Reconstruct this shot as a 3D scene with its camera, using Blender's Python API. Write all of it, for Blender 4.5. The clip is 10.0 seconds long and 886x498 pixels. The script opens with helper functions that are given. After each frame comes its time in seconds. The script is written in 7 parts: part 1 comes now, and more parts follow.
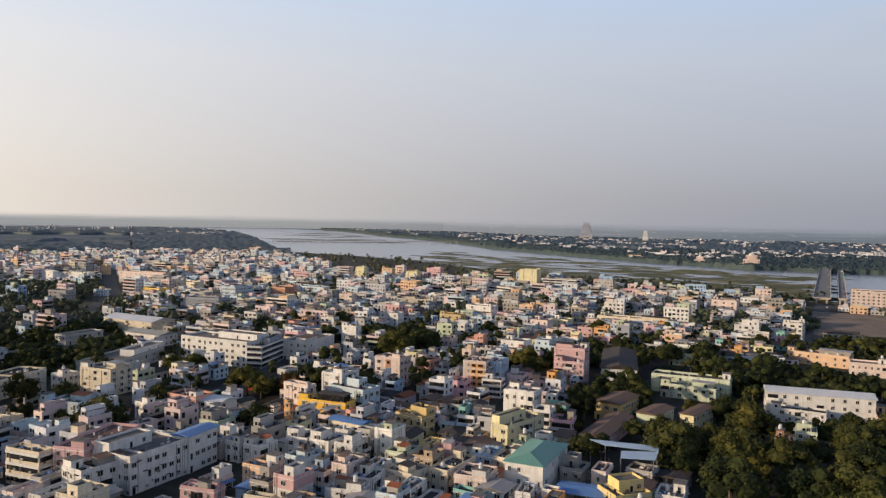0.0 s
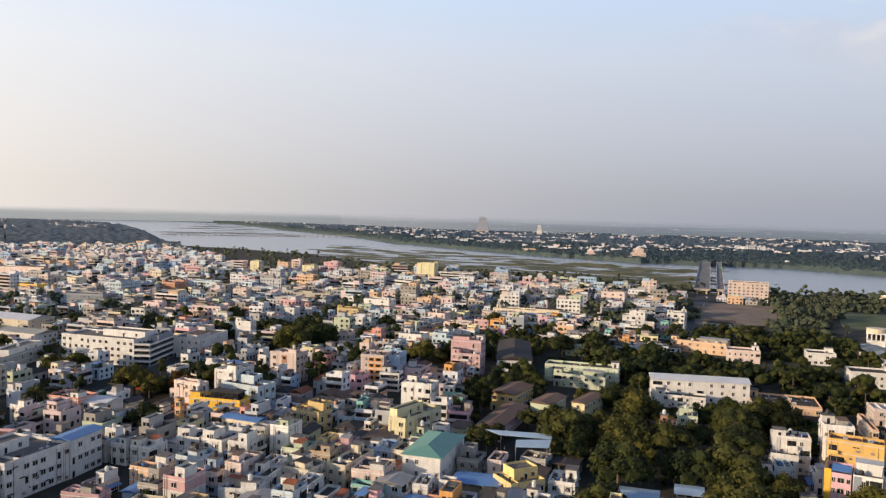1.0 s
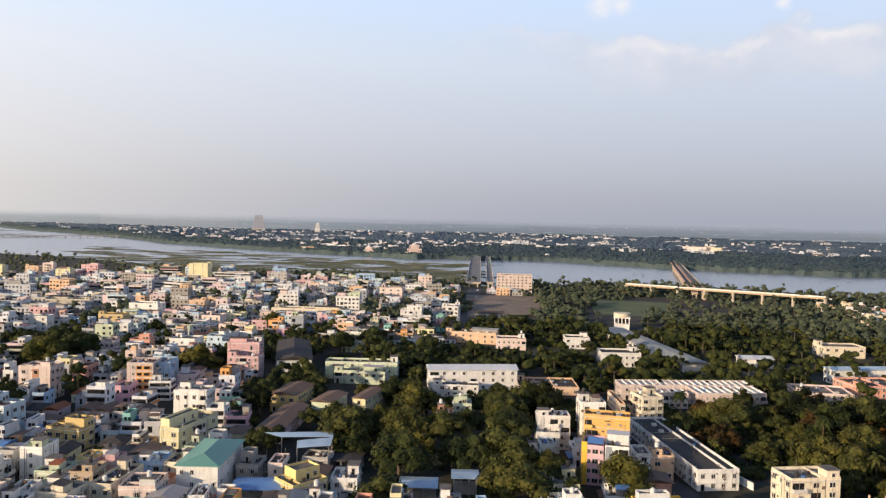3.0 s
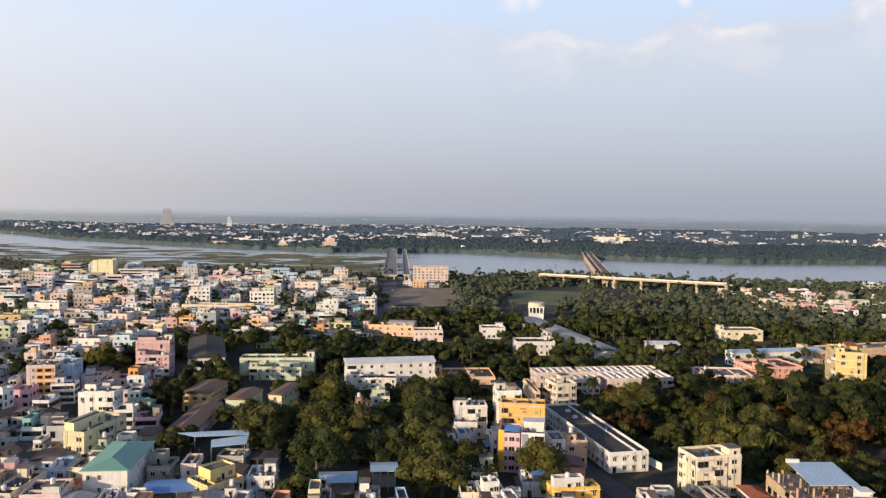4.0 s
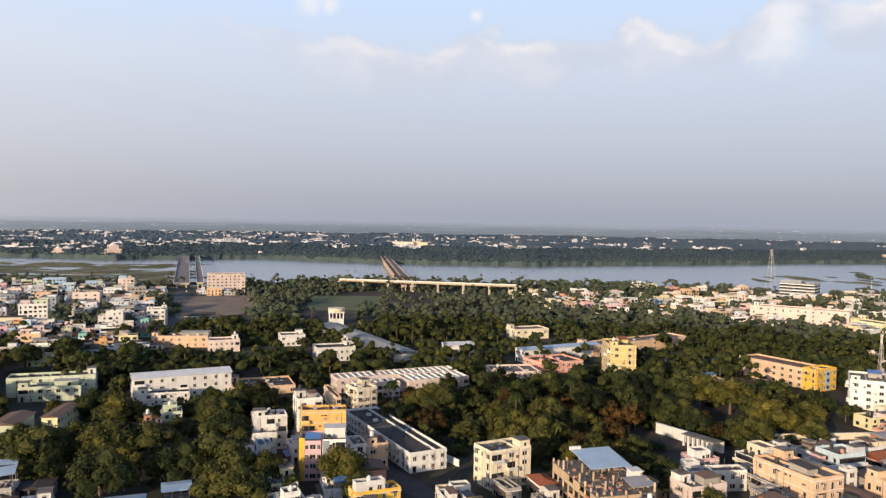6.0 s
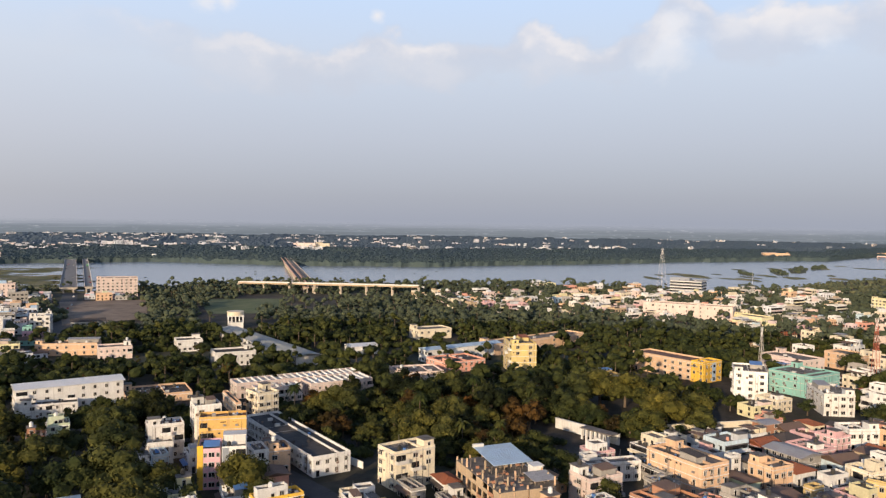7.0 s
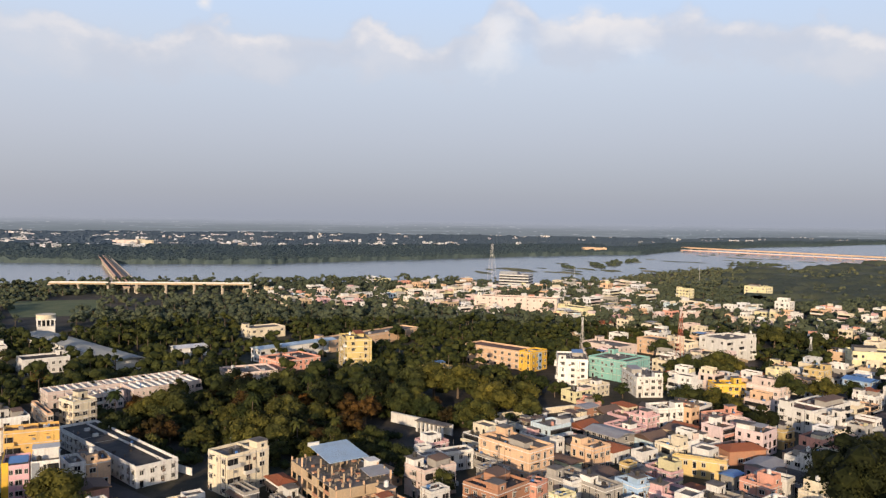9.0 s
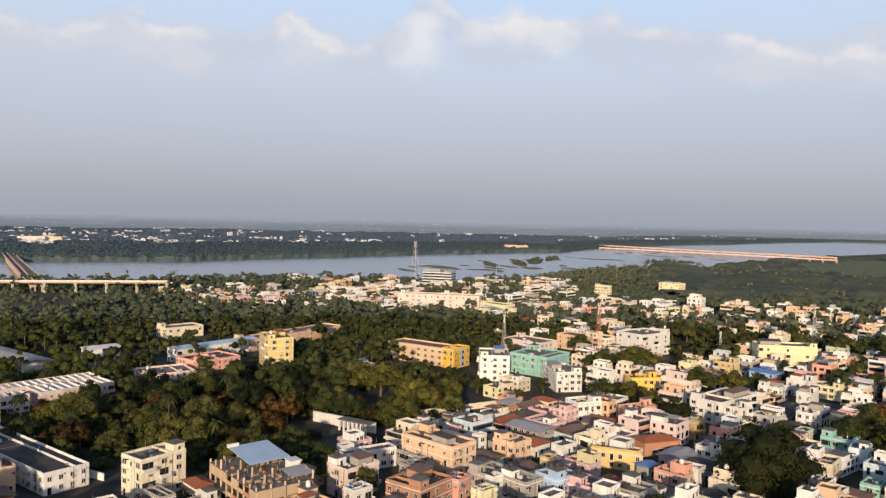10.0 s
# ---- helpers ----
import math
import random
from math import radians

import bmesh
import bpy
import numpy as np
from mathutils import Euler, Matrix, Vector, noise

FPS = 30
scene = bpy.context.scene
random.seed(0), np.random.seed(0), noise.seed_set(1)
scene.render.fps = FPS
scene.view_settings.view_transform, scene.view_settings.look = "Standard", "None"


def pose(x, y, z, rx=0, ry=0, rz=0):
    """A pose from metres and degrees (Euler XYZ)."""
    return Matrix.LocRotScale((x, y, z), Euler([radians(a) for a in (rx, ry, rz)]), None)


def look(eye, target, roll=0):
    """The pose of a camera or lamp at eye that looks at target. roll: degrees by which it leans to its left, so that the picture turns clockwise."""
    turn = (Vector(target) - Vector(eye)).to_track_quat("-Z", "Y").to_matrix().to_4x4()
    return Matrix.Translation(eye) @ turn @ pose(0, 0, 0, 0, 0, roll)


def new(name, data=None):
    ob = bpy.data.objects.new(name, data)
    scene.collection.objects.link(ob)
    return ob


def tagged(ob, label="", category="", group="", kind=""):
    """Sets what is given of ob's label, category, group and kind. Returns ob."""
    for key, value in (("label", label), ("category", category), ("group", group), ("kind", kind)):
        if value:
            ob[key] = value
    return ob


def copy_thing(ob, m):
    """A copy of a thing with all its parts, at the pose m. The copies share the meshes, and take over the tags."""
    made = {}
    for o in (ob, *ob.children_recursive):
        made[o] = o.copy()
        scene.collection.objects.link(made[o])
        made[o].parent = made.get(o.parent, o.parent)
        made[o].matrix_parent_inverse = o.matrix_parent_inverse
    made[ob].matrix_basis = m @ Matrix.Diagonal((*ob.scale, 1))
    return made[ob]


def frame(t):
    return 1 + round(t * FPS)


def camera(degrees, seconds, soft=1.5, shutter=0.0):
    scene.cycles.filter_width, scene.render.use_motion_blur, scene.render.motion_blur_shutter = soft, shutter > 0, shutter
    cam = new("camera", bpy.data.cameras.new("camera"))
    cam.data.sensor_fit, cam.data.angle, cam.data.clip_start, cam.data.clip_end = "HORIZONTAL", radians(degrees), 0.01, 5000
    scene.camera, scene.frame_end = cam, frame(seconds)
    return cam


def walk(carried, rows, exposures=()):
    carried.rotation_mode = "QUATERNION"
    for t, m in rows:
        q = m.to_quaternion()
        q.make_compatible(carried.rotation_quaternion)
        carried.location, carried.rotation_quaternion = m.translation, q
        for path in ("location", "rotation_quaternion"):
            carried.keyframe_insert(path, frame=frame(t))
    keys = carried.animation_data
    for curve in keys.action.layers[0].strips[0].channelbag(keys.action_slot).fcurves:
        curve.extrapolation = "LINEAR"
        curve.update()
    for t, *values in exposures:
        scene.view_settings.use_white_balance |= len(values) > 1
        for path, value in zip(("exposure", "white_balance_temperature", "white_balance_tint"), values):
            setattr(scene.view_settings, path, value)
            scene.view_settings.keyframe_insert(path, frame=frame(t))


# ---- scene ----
# ---------------------------------------------------------------- camera
EYE = 80.0
cam = camera(59.8, 10.0, soft=1.3)
TURNS = [
    (0.0, 87.727, -1.075, 0.043),
    (0.5, 87.536, -1.454, -3.715),
    (1.0, 87.418, -1.392, -7.541),
    (1.5, 87.423, -1.346, -11.655),
    (2.0, 87.601, -1.342, -15.801),
    (2.5, 87.734, -1.187, -19.896),
    (3.0, 87.603, -1.152, -23.927),
    (4.5, 87.202, -0.420, -33.438),
    (5.0, 87.488, -0.265, -37.394),
    (5.5, 87.521, -0.588, -41.323),
    (5.7, 87.597, -0.727, -42.731),
    (6.8, 87.946, -0.885, -51.038),
    (7.0, 87.900, -0.777, -52.238),
    (7.5, 87.768, -0.530, -55.414),
    (8.0, 87.944, -0.524, -58.426),
    (8.5, 88.029, -0.684, -61.060),
    (9.0, 87.782, -0.903, -64.482),
    (9.5, 87.694, -1.146, -67.588),
    (10.0, 87.697, -1.220, -70.171),
]
walk(cam, [(t, pose(0, 0, EYE, rx, ry, rz)) for t, rx, ry, rz in TURNS], [(0, -0.20), (0.6, -0.05), (1.2, 0.08), (2.2, 0.14), (3, 0.19), (5.5, 0.20), (7, 0.12), (10, 0.07)])

# ---------------------------------------------------------------- sky and sun
SUN_AZ, SUN_EL = -103.0, 12.5          # degrees clockwise from +y, degrees up
sun_way = Vector((math.sin(radians(SUN_AZ)) * math.cos(radians(SUN_EL)), math.cos(radians(SUN_AZ)) * math.cos(radians(SUN_EL)), math.sin(radians(SUN_EL))))


def node(tree, kind, at=(0, 0), **values):
    n = tree.nodes.new(kind)
    n.location = at
    for key, value in values.items():
        n.inputs[key].default_value = value
    return n


def ramp(tree, fac, stops, smooth=False):
    n = tree.nodes.new("ShaderNodeValToRGB")
    el = n.color_ramp.elements
    while len(el) > 1:
        el.remove(el[-1])
    el[0].position, el[0].color = stops[0][0], (*stops[0][1], 1)
    for p, c in stops[1:]:
        e = el.new(p)
        e.color = (*c, 1)
    n.color_ramp.interpolation = "EASE" if smooth else "LINEAR"
    tree.links.new(fac, n.inputs["Fac"])
    return n


def maths(tree, op, a, b=None, clamp=False):
    n = tree.nodes.new("ShaderNodeMath")
    n.operation, n.use_clamp = op, clamp
    for i, v in enumerate((a, b)):
        if v is None:
            continue
        if isinstance(v, (int, float)):
            n.inputs[i].default_value = v
        else:
            tree.links.new(v, n.inputs[i])
    return n.outputs[0]


def mixed(tree, kind, fac, a, b):
    n = tree.nodes.new("ShaderNodeMix")
    n.data_type, n.blend_type, n.clamp_factor = "RGBA", kind, True
    for key, v in (("Factor", fac), ("A", a), ("B", b)):
        s = [i for i in n.inputs if i.name == key and i.enabled][0] if key == "Factor" else [i for i in n.inputs if i.name == key and i.type == "RGBA"][0]
        if isinstance(v, (int, float)):
            s.default_value = v
        elif isinstance(v, tuple):
            s.default_value = (*v, 1)
        else:
            tree.links.new(v, s)
    return [o for o in n.outputs if o.type == "RGBA"][0]


world = bpy.data.worlds.new("sky")
scene.world = world
world.use_nodes = True
wt = world.node_tree
wt.nodes.clear()
sky = wt.nodes.new("ShaderNodeTexSky")
sky.sky_type, sky.sun_disc = "NISHITA", False
sky.sun_elevation, sky.sun_rotation = radians(SUN_EL), radians(SUN_AZ % 360)
sky.air_density, sky.dust_density, sky.ozone_density, sky.altitude = 1.0, 2.0, 1.0, 100
ways = wt.nodes.new("ShaderNodeTexCoord")
split = wt.nodes.new("ShaderNodeSeparateXYZ")
wt.links.new(ways.outputs["Generated"], split.inputs[0])
# evening haze: grey at the horizon, pale above it, blue higher up
haze = ramp(wt, split.outputs["Z"], [(0.0, (0.365, 0.392, 0.480)), (0.03, (0.390, 0.415, 0.498)), (0.10, (0.497, 0.528, 0.630)), (0.19, (0.60, 0.66, 0.78)), (0.30, (0.58, 0.74, 1.0)), (0.5, (0.17, 0.27, 0.50)), (1.0, (0.05, 0.09, 0.21))])
# warmth towards the sun
dot = wt.nodes.new("ShaderNodeVectorMath")
dot.operation = "DOT_PRODUCT"
dot.inputs[1].default_value = (sun_way.x, sun_way.y, 0.0)
wt.links.new(ways.outputs["Generated"], dot.inputs[0])
near_sun = maths(wt, "POWER", maths(wt, "MULTIPLY_ADD", dot.outputs["Value"], 0.5), 2.0)
near_sun.node.inputs[0].links[0].from_node.inputs[2].default_value = 0.5
low = maths(wt, "SUBTRACT", 1.0, maths(wt, "MULTIPLY", split.outputs["Z"], 2.0), clamp=True)
warm = mixed(wt, "ADD", maths(wt, "MULTIPLY", near_sun, low), haze.outputs[0], (1.60, 1.32, 0.88))
# a bank of evening cloud away from the sun: its upper edge rises and falls with the bearing
bearing = maths(wt, "MULTIPLY", maths(wt, "ARCTAN2", split.outputs["X"], split.outputs["Y"]), 180 / math.pi / 100)
BANK_TOP = [(0, 0.20), (22, 0.215), (30, 0.232), (37, 0.214), (43, 0.207), (48, 0.222), (53, 0.213), (58, 0.231), (64, 0.214), (66.5, 0.225), (68.5, 0.275), (70.5, 0.262), (72, 0.244), (76, 0.249), (82, 0.243), (88, 0.225), (97, 0.206), (100, 0.20)]
crest = ramp(wt, bearing, [(a / 100, (e, e, e)) for a, e in BANK_TOP], True)


def puffy(freq, squash, detail, shift):
    m = wt.nodes.new("ShaderNodeMapping")
    m.inputs["Scale"].default_value = (freq, freq, freq * squash)
    m.inputs["Location"].default_value = (shift, 0.4 * shift, 0.2)
    wt.links.new(ways.outputs["Generated"], m.inputs[0])
    n = node(wt, "ShaderNodeTexNoise", Scale=1.0, Detail=detail, Roughness=0.55)
    wt.links.new(m.outputs[0], n.inputs["Vector"])
    return n.outputs["Fac"]


billow = puffy(15.0, 1.5, 4.0, 1.7)
broad = puffy(6.0, 2.2, 3.0, 3.1)
lump = maths(wt, "ADD", maths(wt, "MULTIPLY", maths(wt, "SUBTRACT", billow, 0.5), 0.085), maths(wt, "MULTIPLY", maths(wt, "SUBTRACT", broad, 0.5), 0.05))
above = maths(wt, "ADD", maths(wt, "MULTIPLY", maths(wt, "ADD", maths(wt, "SUBTRACT", split.outputs["Z"], crest.outputs[0]), lump), 8.5), 0.5)
away = ramp(wt, bearing, [(0.20, (0, 0, 0)), (0.46, (1, 1, 1))], True)
body = ramp(wt, above, [(0.0, (0, 0, 0)), (0.22, (0.75, 0.75, 0.75)), (0.44, (1, 1, 1)), (0.66, (0, 0, 0))], True)
rim = ramp(wt, above, [(0.0, (0, 0, 0)), (0.32, (0.35, 0.35, 0.35)), (0.47, (1, 1, 1)), (0.62, (0, 0, 0))], True)
patchy = ramp(wt, puffy(9.0, 1.2, 4.0, 5.3), [(0.40, (0.22, 0.22, 0.22)), (0.58, (1, 1, 1))], True)
clouded = mixed(wt, "MIX", maths(wt, "MULTIPLY", maths(wt, "MULTIPLY", body.outputs[0], away.outputs[0]), 0.6), warm, (0.56, 0.575, 0.665))
clouded = mixed(wt, "MIX", maths(wt, "MULTIPLY", maths(wt, "MULTIPLY", rim.outputs[0], away.outputs[0]), maths(wt, "MULTIPLY", patchy.outputs[0], 0.8)), clouded, (0.88, 0.83, 0.83))
# small brighter clouds by the bank: bearing, elevation, half width in degrees, brightness
for puff_az, puff_el, puff_half, puff_lit in ((34.9, 15.2, 1.5, 0.85), (36.6, 15.0, 0.9, 0.85), (47.2, 14.6, 0.65, 0.85), (68.4, 13.8, 1.3, 0.55), (68.0, 12.2, 1.7, 0.45), (72.8, 13.5, 1.6, 0.45), (75.4, 13.4, 2.0, 0.5), (78.2, 13.6, 1.6, 0.4)):
    a, e = radians(puff_az), radians(puff_el)
    far_off = wt.nodes.new("ShaderNodeVectorMath")
    far_off.operation = "DISTANCE"
    far_off.inputs[1].default_value = (math.sin(a) * math.cos(e), math.cos(a) * math.cos(e), math.sin(e))
    wt.links.new(ways.outputs["Generated"], far_off.inputs[0])
    ragged = maths(wt, "ADD", maths(wt, "DIVIDE", far_off.outputs["Value"], radians(puff_half) * 2.4), maths(wt, "MULTIPLY", maths(wt, "SUBTRACT", billow, 0.5), 1.3))
    puff = ramp(wt, ragged, [(0.0, (puff_lit, puff_lit, puff_lit)), (0.55, (0, 0, 0))], True)
    clouded = mixed(wt, "MIX", puff.outputs[0], clouded, (0.92, 0.87, 0.86))
tint = mixed(wt, "MULTIPLY", 1.0, sky.outputs[0], (0.10, 0.10, 0.10))
whole = mixed(wt, "MIX", 0.88, tint, clouded)
back = wt.nodes.new("ShaderNodeBackground")
back.inputs["Strength"].default_value = 1.0
wt.links.new(whole, back.inputs["Color"])
wout = wt.nodes.new("ShaderNodeOutputWorld")
wt.links.new(back.outputs[0], wout.inputs[0])

sun = new("sun", bpy.data.lights.new("sun", "SUN"))
sun.data.energy, sun.data.angle, sun.data.color = 5.0, radians(0.8), (1.0, 0.765, 0.52)
sun.matrix_world = look((0, 0, 300), Vector((0, 0, 300)) - sun_way)
# ---------------------------------------------------------------- materials


def surface(name, color, rough=0.85, metal=0.0, spec=0.3):
    m = bpy.data.materials.new(name)
    m.use_nodes = True
    t = m.node_tree
    b = t.nodes["Principled BSDF"]
    b.inputs["Base Color"].default_value = (*color, 1)
    b.inputs["Roughness"].default_value, b.inputs["Metallic"].default_value, b.inputs["Specular IOR Level"].default_value = rough, metal, spec
    return m, t, b


def place(t, scale=(1, 1, 1), world_space=True):
    """A position in metres for textures."""
    g = t.nodes.new("ShaderNodeNewGeometry") if world_space else t.nodes.new("ShaderNodeTexCoord")
    m = t.nodes.new("ShaderNodeMapping")
    m.inputs["Scale"].default_value = scale
    t.links.new(g.outputs["Position"] if world_space else g.outputs["Object"], m.inputs[0])
    return m.outputs[0]


def noisy(t, vec, scale, detail=4.0, rough=0.6):
    n = node(t, "ShaderNodeTexNoise", Scale=scale, Detail=detail, Roughness=rough)
    t.links.new(vec, n.inputs["Vector"])
    return n.outputs["Fac"]


def bumped(t, b, height, strength=0.4, distance=0.05):
    n = node(t, "ShaderNodeBump", Strength=strength, Distance=distance)
    t.links.new(height, n.inputs["Height"])
    t.links.new(n.outputs[0], b.inputs["Normal"])


def weather(t, base, b, dirt=(0.20, 0.18, 0.155), amount=0.55):
    """Rain streaks, mould and dust over a painted or plastered surface."""
    streak = ramp(t, noisy(t, place(t, (0.9, 0.9, 0.10)), 1.1, 5.0), [(0.48, (0, 0, 0)), (0.76, (1, 1, 1))])
    patch = ramp(t, noisy(t, place(t), 0.22, 4.0), [(0.40, (0, 0, 0)), (0.72, (1, 1, 1))])
    fac = maths(t, "MULTIPLY", maths(t, "MAXIMUM", streak.outputs[0], maths(t, "MULTIPLY", patch.outputs[0], 0.7)), amount)
    c = mixed(t, "MIX", fac, base, dirt)
    fine = ramp(t, noisy(t, place(t), 2.3, 3.0), [(0.3, (0.86, 0.86, 0.86)), (0.7, (1.06, 1.06, 1.06))])
    c = mixed(t, "MULTIPLY", 1.0, c, fine.outputs[0])
    t.links.new(c, b.inputs["Base Color"])
    bumped(t, b, noisy(t, place(t), 3.0), 0.25, 0.04)
    return c


PAINTS = {
    "white": (0.78, 0.77, 0.74), "cream": (0.74, 0.66, 0.50), "blush": (0.74, 0.60, 0.54), "pink": (0.66, 0.42, 0.43), "candy": (0.78, 0.46, 0.52),
    "peach": (0.74, 0.50, 0.32), "salmon": (0.72, 0.36, 0.27), "orange": (0.74, 0.37, 0.11), "yellow": (0.82, 0.50, 0.05), "straw": (0.74, 0.58, 0.24), "mustard": (0.62, 0.46, 0.19),
    "lemon": (0.76, 0.70, 0.42), "sage": (0.56, 0.63, 0.46), "teal": (0.25, 0.52, 0.47), "iceblue": (0.55, 0.68, 0.76), "skyblue": (0.38, 0.54, 0.74),
    "slate": (0.30, 0.33, 0.38), "grey": (0.46, 0.45, 0.43), "brick": (0.44, 0.22, 0.13), "amber": (0.84, 0.52, 0.15), "concrete": (0.36, 0.34, 0.31), "tan": (0.50, 0.38, 0.25),
}
WALL = {}
for key, rgb in PAINTS.items():
    m, t, b = surface("paint_" + key, rgb, 0.8)
    pick = t.nodes.new("ShaderNodeObjectInfo")
    hue = node(t, "ShaderNodeHueSaturation", Color=(*rgb, 1))
    t.links.new(maths(t, "MULTIPLY_ADD", pick.outputs["Random"], 0.22), hue.inputs["Value"])
    hue.inputs["Value"].links[0].from_node.inputs[2].default_value = 0.86
    weather(t, hue.outputs[0], b, amount=0.48)
    WALL[key] = m

# paint of the joined rows of houses: one colour to each house
MIXED_WALL, t, b = surface("mixed_house_paint", (0.7, 0.68, 0.62), 0.82)
isle = t.nodes.new("ShaderNodeNewGeometry")
PAINTS["chalk"], PAINTS["rose"], PAINTS["ash"] = (0.72, 0.74, 0.78), (0.70, 0.56, 0.56), (0.52, 0.54, 0.57)
TONES = ["chalk", "white", "white", "rose", "grey", "white", "iceblue", "blush", "ash", "concrete", "candy", "chalk", "white", "iceblue", "rose", "chalk", "skyblue", "white", "slate", "ash", "blush", "lemon", "chalk", "concrete", "sage", "peach", "orange", "chalk", "teal", "ash", "salmon"]
tones = ramp(t, isle.outputs["Random Per Island"], [(i / len(TONES), PAINTS[k]) for i, k in enumerate(TONES)])
tones.color_ramp.interpolation = "CONSTANT"
weather(t, tones.outputs[0], b, amount=0.5)

# paint of the quarters towards the river, muted so the colours carry haze
HAZED_WALL, t, b = surface("hazed_house_paint", (0.6, 0.6, 0.6), 0.85)
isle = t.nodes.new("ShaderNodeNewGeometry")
HAZED = ["chalk", "ash", "rose", "grey", "iceblue", "concrete", "blush", "ash", "chalk", "pink", "white", "concrete", "ash", "iceblue", "chalk", "grey", "rose", "ash", "chalk", "skyblue", "cream", "concrete", "sage", "rose", "slate", "peach"]
tones = ramp(t, isle.outputs["Random Per Island"], [(i / len(HAZED), PAINTS[k]) for i, k in enumerate(HAZED)])
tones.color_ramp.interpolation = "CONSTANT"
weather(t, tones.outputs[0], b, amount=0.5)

# warmer paint of the eastern quarter
WARM_WALL, t, b = surface("warm_house_paint", (0.7, 0.6, 0.5), 0.82)
isle = t.nodes.new("ShaderNodeNewGeometry")
WARM = ["white", "peach", "cream", "white", "rose", "cream", "white", "tan", "blush", "chalk", "concrete", "blush", "white", "cream", "pink", "grey", "white", "iceblue", "peach", "white", "lemon", "ash", "blush", "white", "salmon", "cream"]
tones = ramp(t, isle.outputs["Random Per Island"], [(i / len(WARM), PAINTS[k]) for i, k in enumerate(WARM)])
tones.color_ramp.interpolation = "CONSTANT"
weather(t, tones.outputs[0], b, amount=0.5)

# pale far-off plaster, cooled and greyed with distance haze in the paint
PALE_WALL, t, b = surface("hazed_pale_plaster", (0.66, 0.64, 0.62), 0.85)
isle = t.nodes.new("ShaderNodeNewGeometry")
pale = ramp(t, isle.outputs["Random Per Island"], [(0.0, (0.62, 0.64, 0.68)), (0.30, (0.46, 0.45, 0.48)), (0.45, (0.70, 0.71, 0.74)), (0.66, (0.34, 0.37, 0.41)), (0.86, (0.68, 0.60, 0.56))])
pale.color_ramp.interpolation = "CONSTANT"
weather(t, pale.outputs[0], b, amount=0.3)


def roof_stuff(name, rgb, amount=0.6, rough=0.9):
    m, t, b = surface(name, rgb, rough)
    blot = ramp(t, noisy(t, place(t), 0.35, 5.0), [(0.3, tuple(0.55 * c for c in rgb)), (0.5, rgb), (0.75, tuple(min(1, 1.35 * c) for c in rgb))])
    weather(t, blot.outputs[0], b, (0.09, 0.08, 0.07), amount)
    return m


TERRACE = roof_stuff("terrace_concrete", (0.185, 0.165, 0.148))
TERRACE_RED = roof_stuff("terrace_tile", (0.19, 0.105, 0.08))
TERRACE_DARK = roof_stuff("terrace_weathered", (0.055, 0.050, 0.049))


def sheeting(name, rgb, rough=0.45, rust=0.25, wave=2.2):
    m, t, b = surface(name, rgb, rough, 0.0, 0.5 if rough < 0.7 else 0.15)
    weather(t, rgb, b, (0.20, 0.13, 0.09), rust)
    w = node(t, "ShaderNodeTexWave", Scale=wave)
    t.links.new(place(t, world_space=False), w.inputs["Vector"])
    bumped(t, b, w.outputs["Fac"], 0.5, 0.06)
    return m


SHEET = {
    "blue": sheeting("blue_sheet", (0.10, 0.25, 0.55)), "skyblue": sheeting("pale_blue_sheet", (0.42, 0.56, 0.70)), "green": sheeting("green_sheet", (0.16, 0.38, 0.30)),
    "brown": sheeting("rusty_sheet", (0.20, 0.135, 0.105), 0.8, 0.5), "dark": sheeting("dark_asbestos_sheet", (0.080, 0.074, 0.072), 0.85, 0.35), "white": sheeting("white_sheet", (0.72, 0.73, 0.74), 0.5, 0.15),
    "red": sheeting("red_clay_tile", (0.36, 0.12, 0.06), 0.8, 0.4, 4.0), "pale": sheeting("pale_grey_sheet", (0.40, 0.41, 0.38), 0.85, 0.3), "grey": sheeting("grey_sheet", (0.36, 0.36, 0.37), 0.6, 0.4),
}
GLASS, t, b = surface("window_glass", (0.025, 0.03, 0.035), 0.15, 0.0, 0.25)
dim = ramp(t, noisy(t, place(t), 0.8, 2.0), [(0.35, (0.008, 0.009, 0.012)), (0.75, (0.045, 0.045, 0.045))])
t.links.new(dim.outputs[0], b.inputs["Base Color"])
TRIM, t, b = surface("window_trim", (0.62, 0.60, 0.56), 0.7)
weather(t, (0.62, 0.60, 0.56), b, amount=0.4)
METAL, t, b = surface("galvanised_steel", (0.42, 0.42, 0.42), 0.5, 0.7)
weather(t, (0.42, 0.42, 0.42), b, (0.22, 0.12, 0.07), 0.4)
MAST_RED, t, b = surface("mast_red_paint", (0.42, 0.10, 0.06), 0.6)
weather(t, (0.42, 0.10, 0.06), b, amount=0.3)
TANK_BLACK, t, b = surface("black_plastic", (0.025, 0.025, 0.027), 0.4)
weather(t, (0.03, 0.03, 0.03), b, (0.2, 0.18, 0.15), 0.4)
TANK_WHITE, t, b = surface("white_plastic", (0.7, 0.7, 0.68), 0.45)
weather(t, (0.7, 0.7, 0.68), b, amount=0.3)


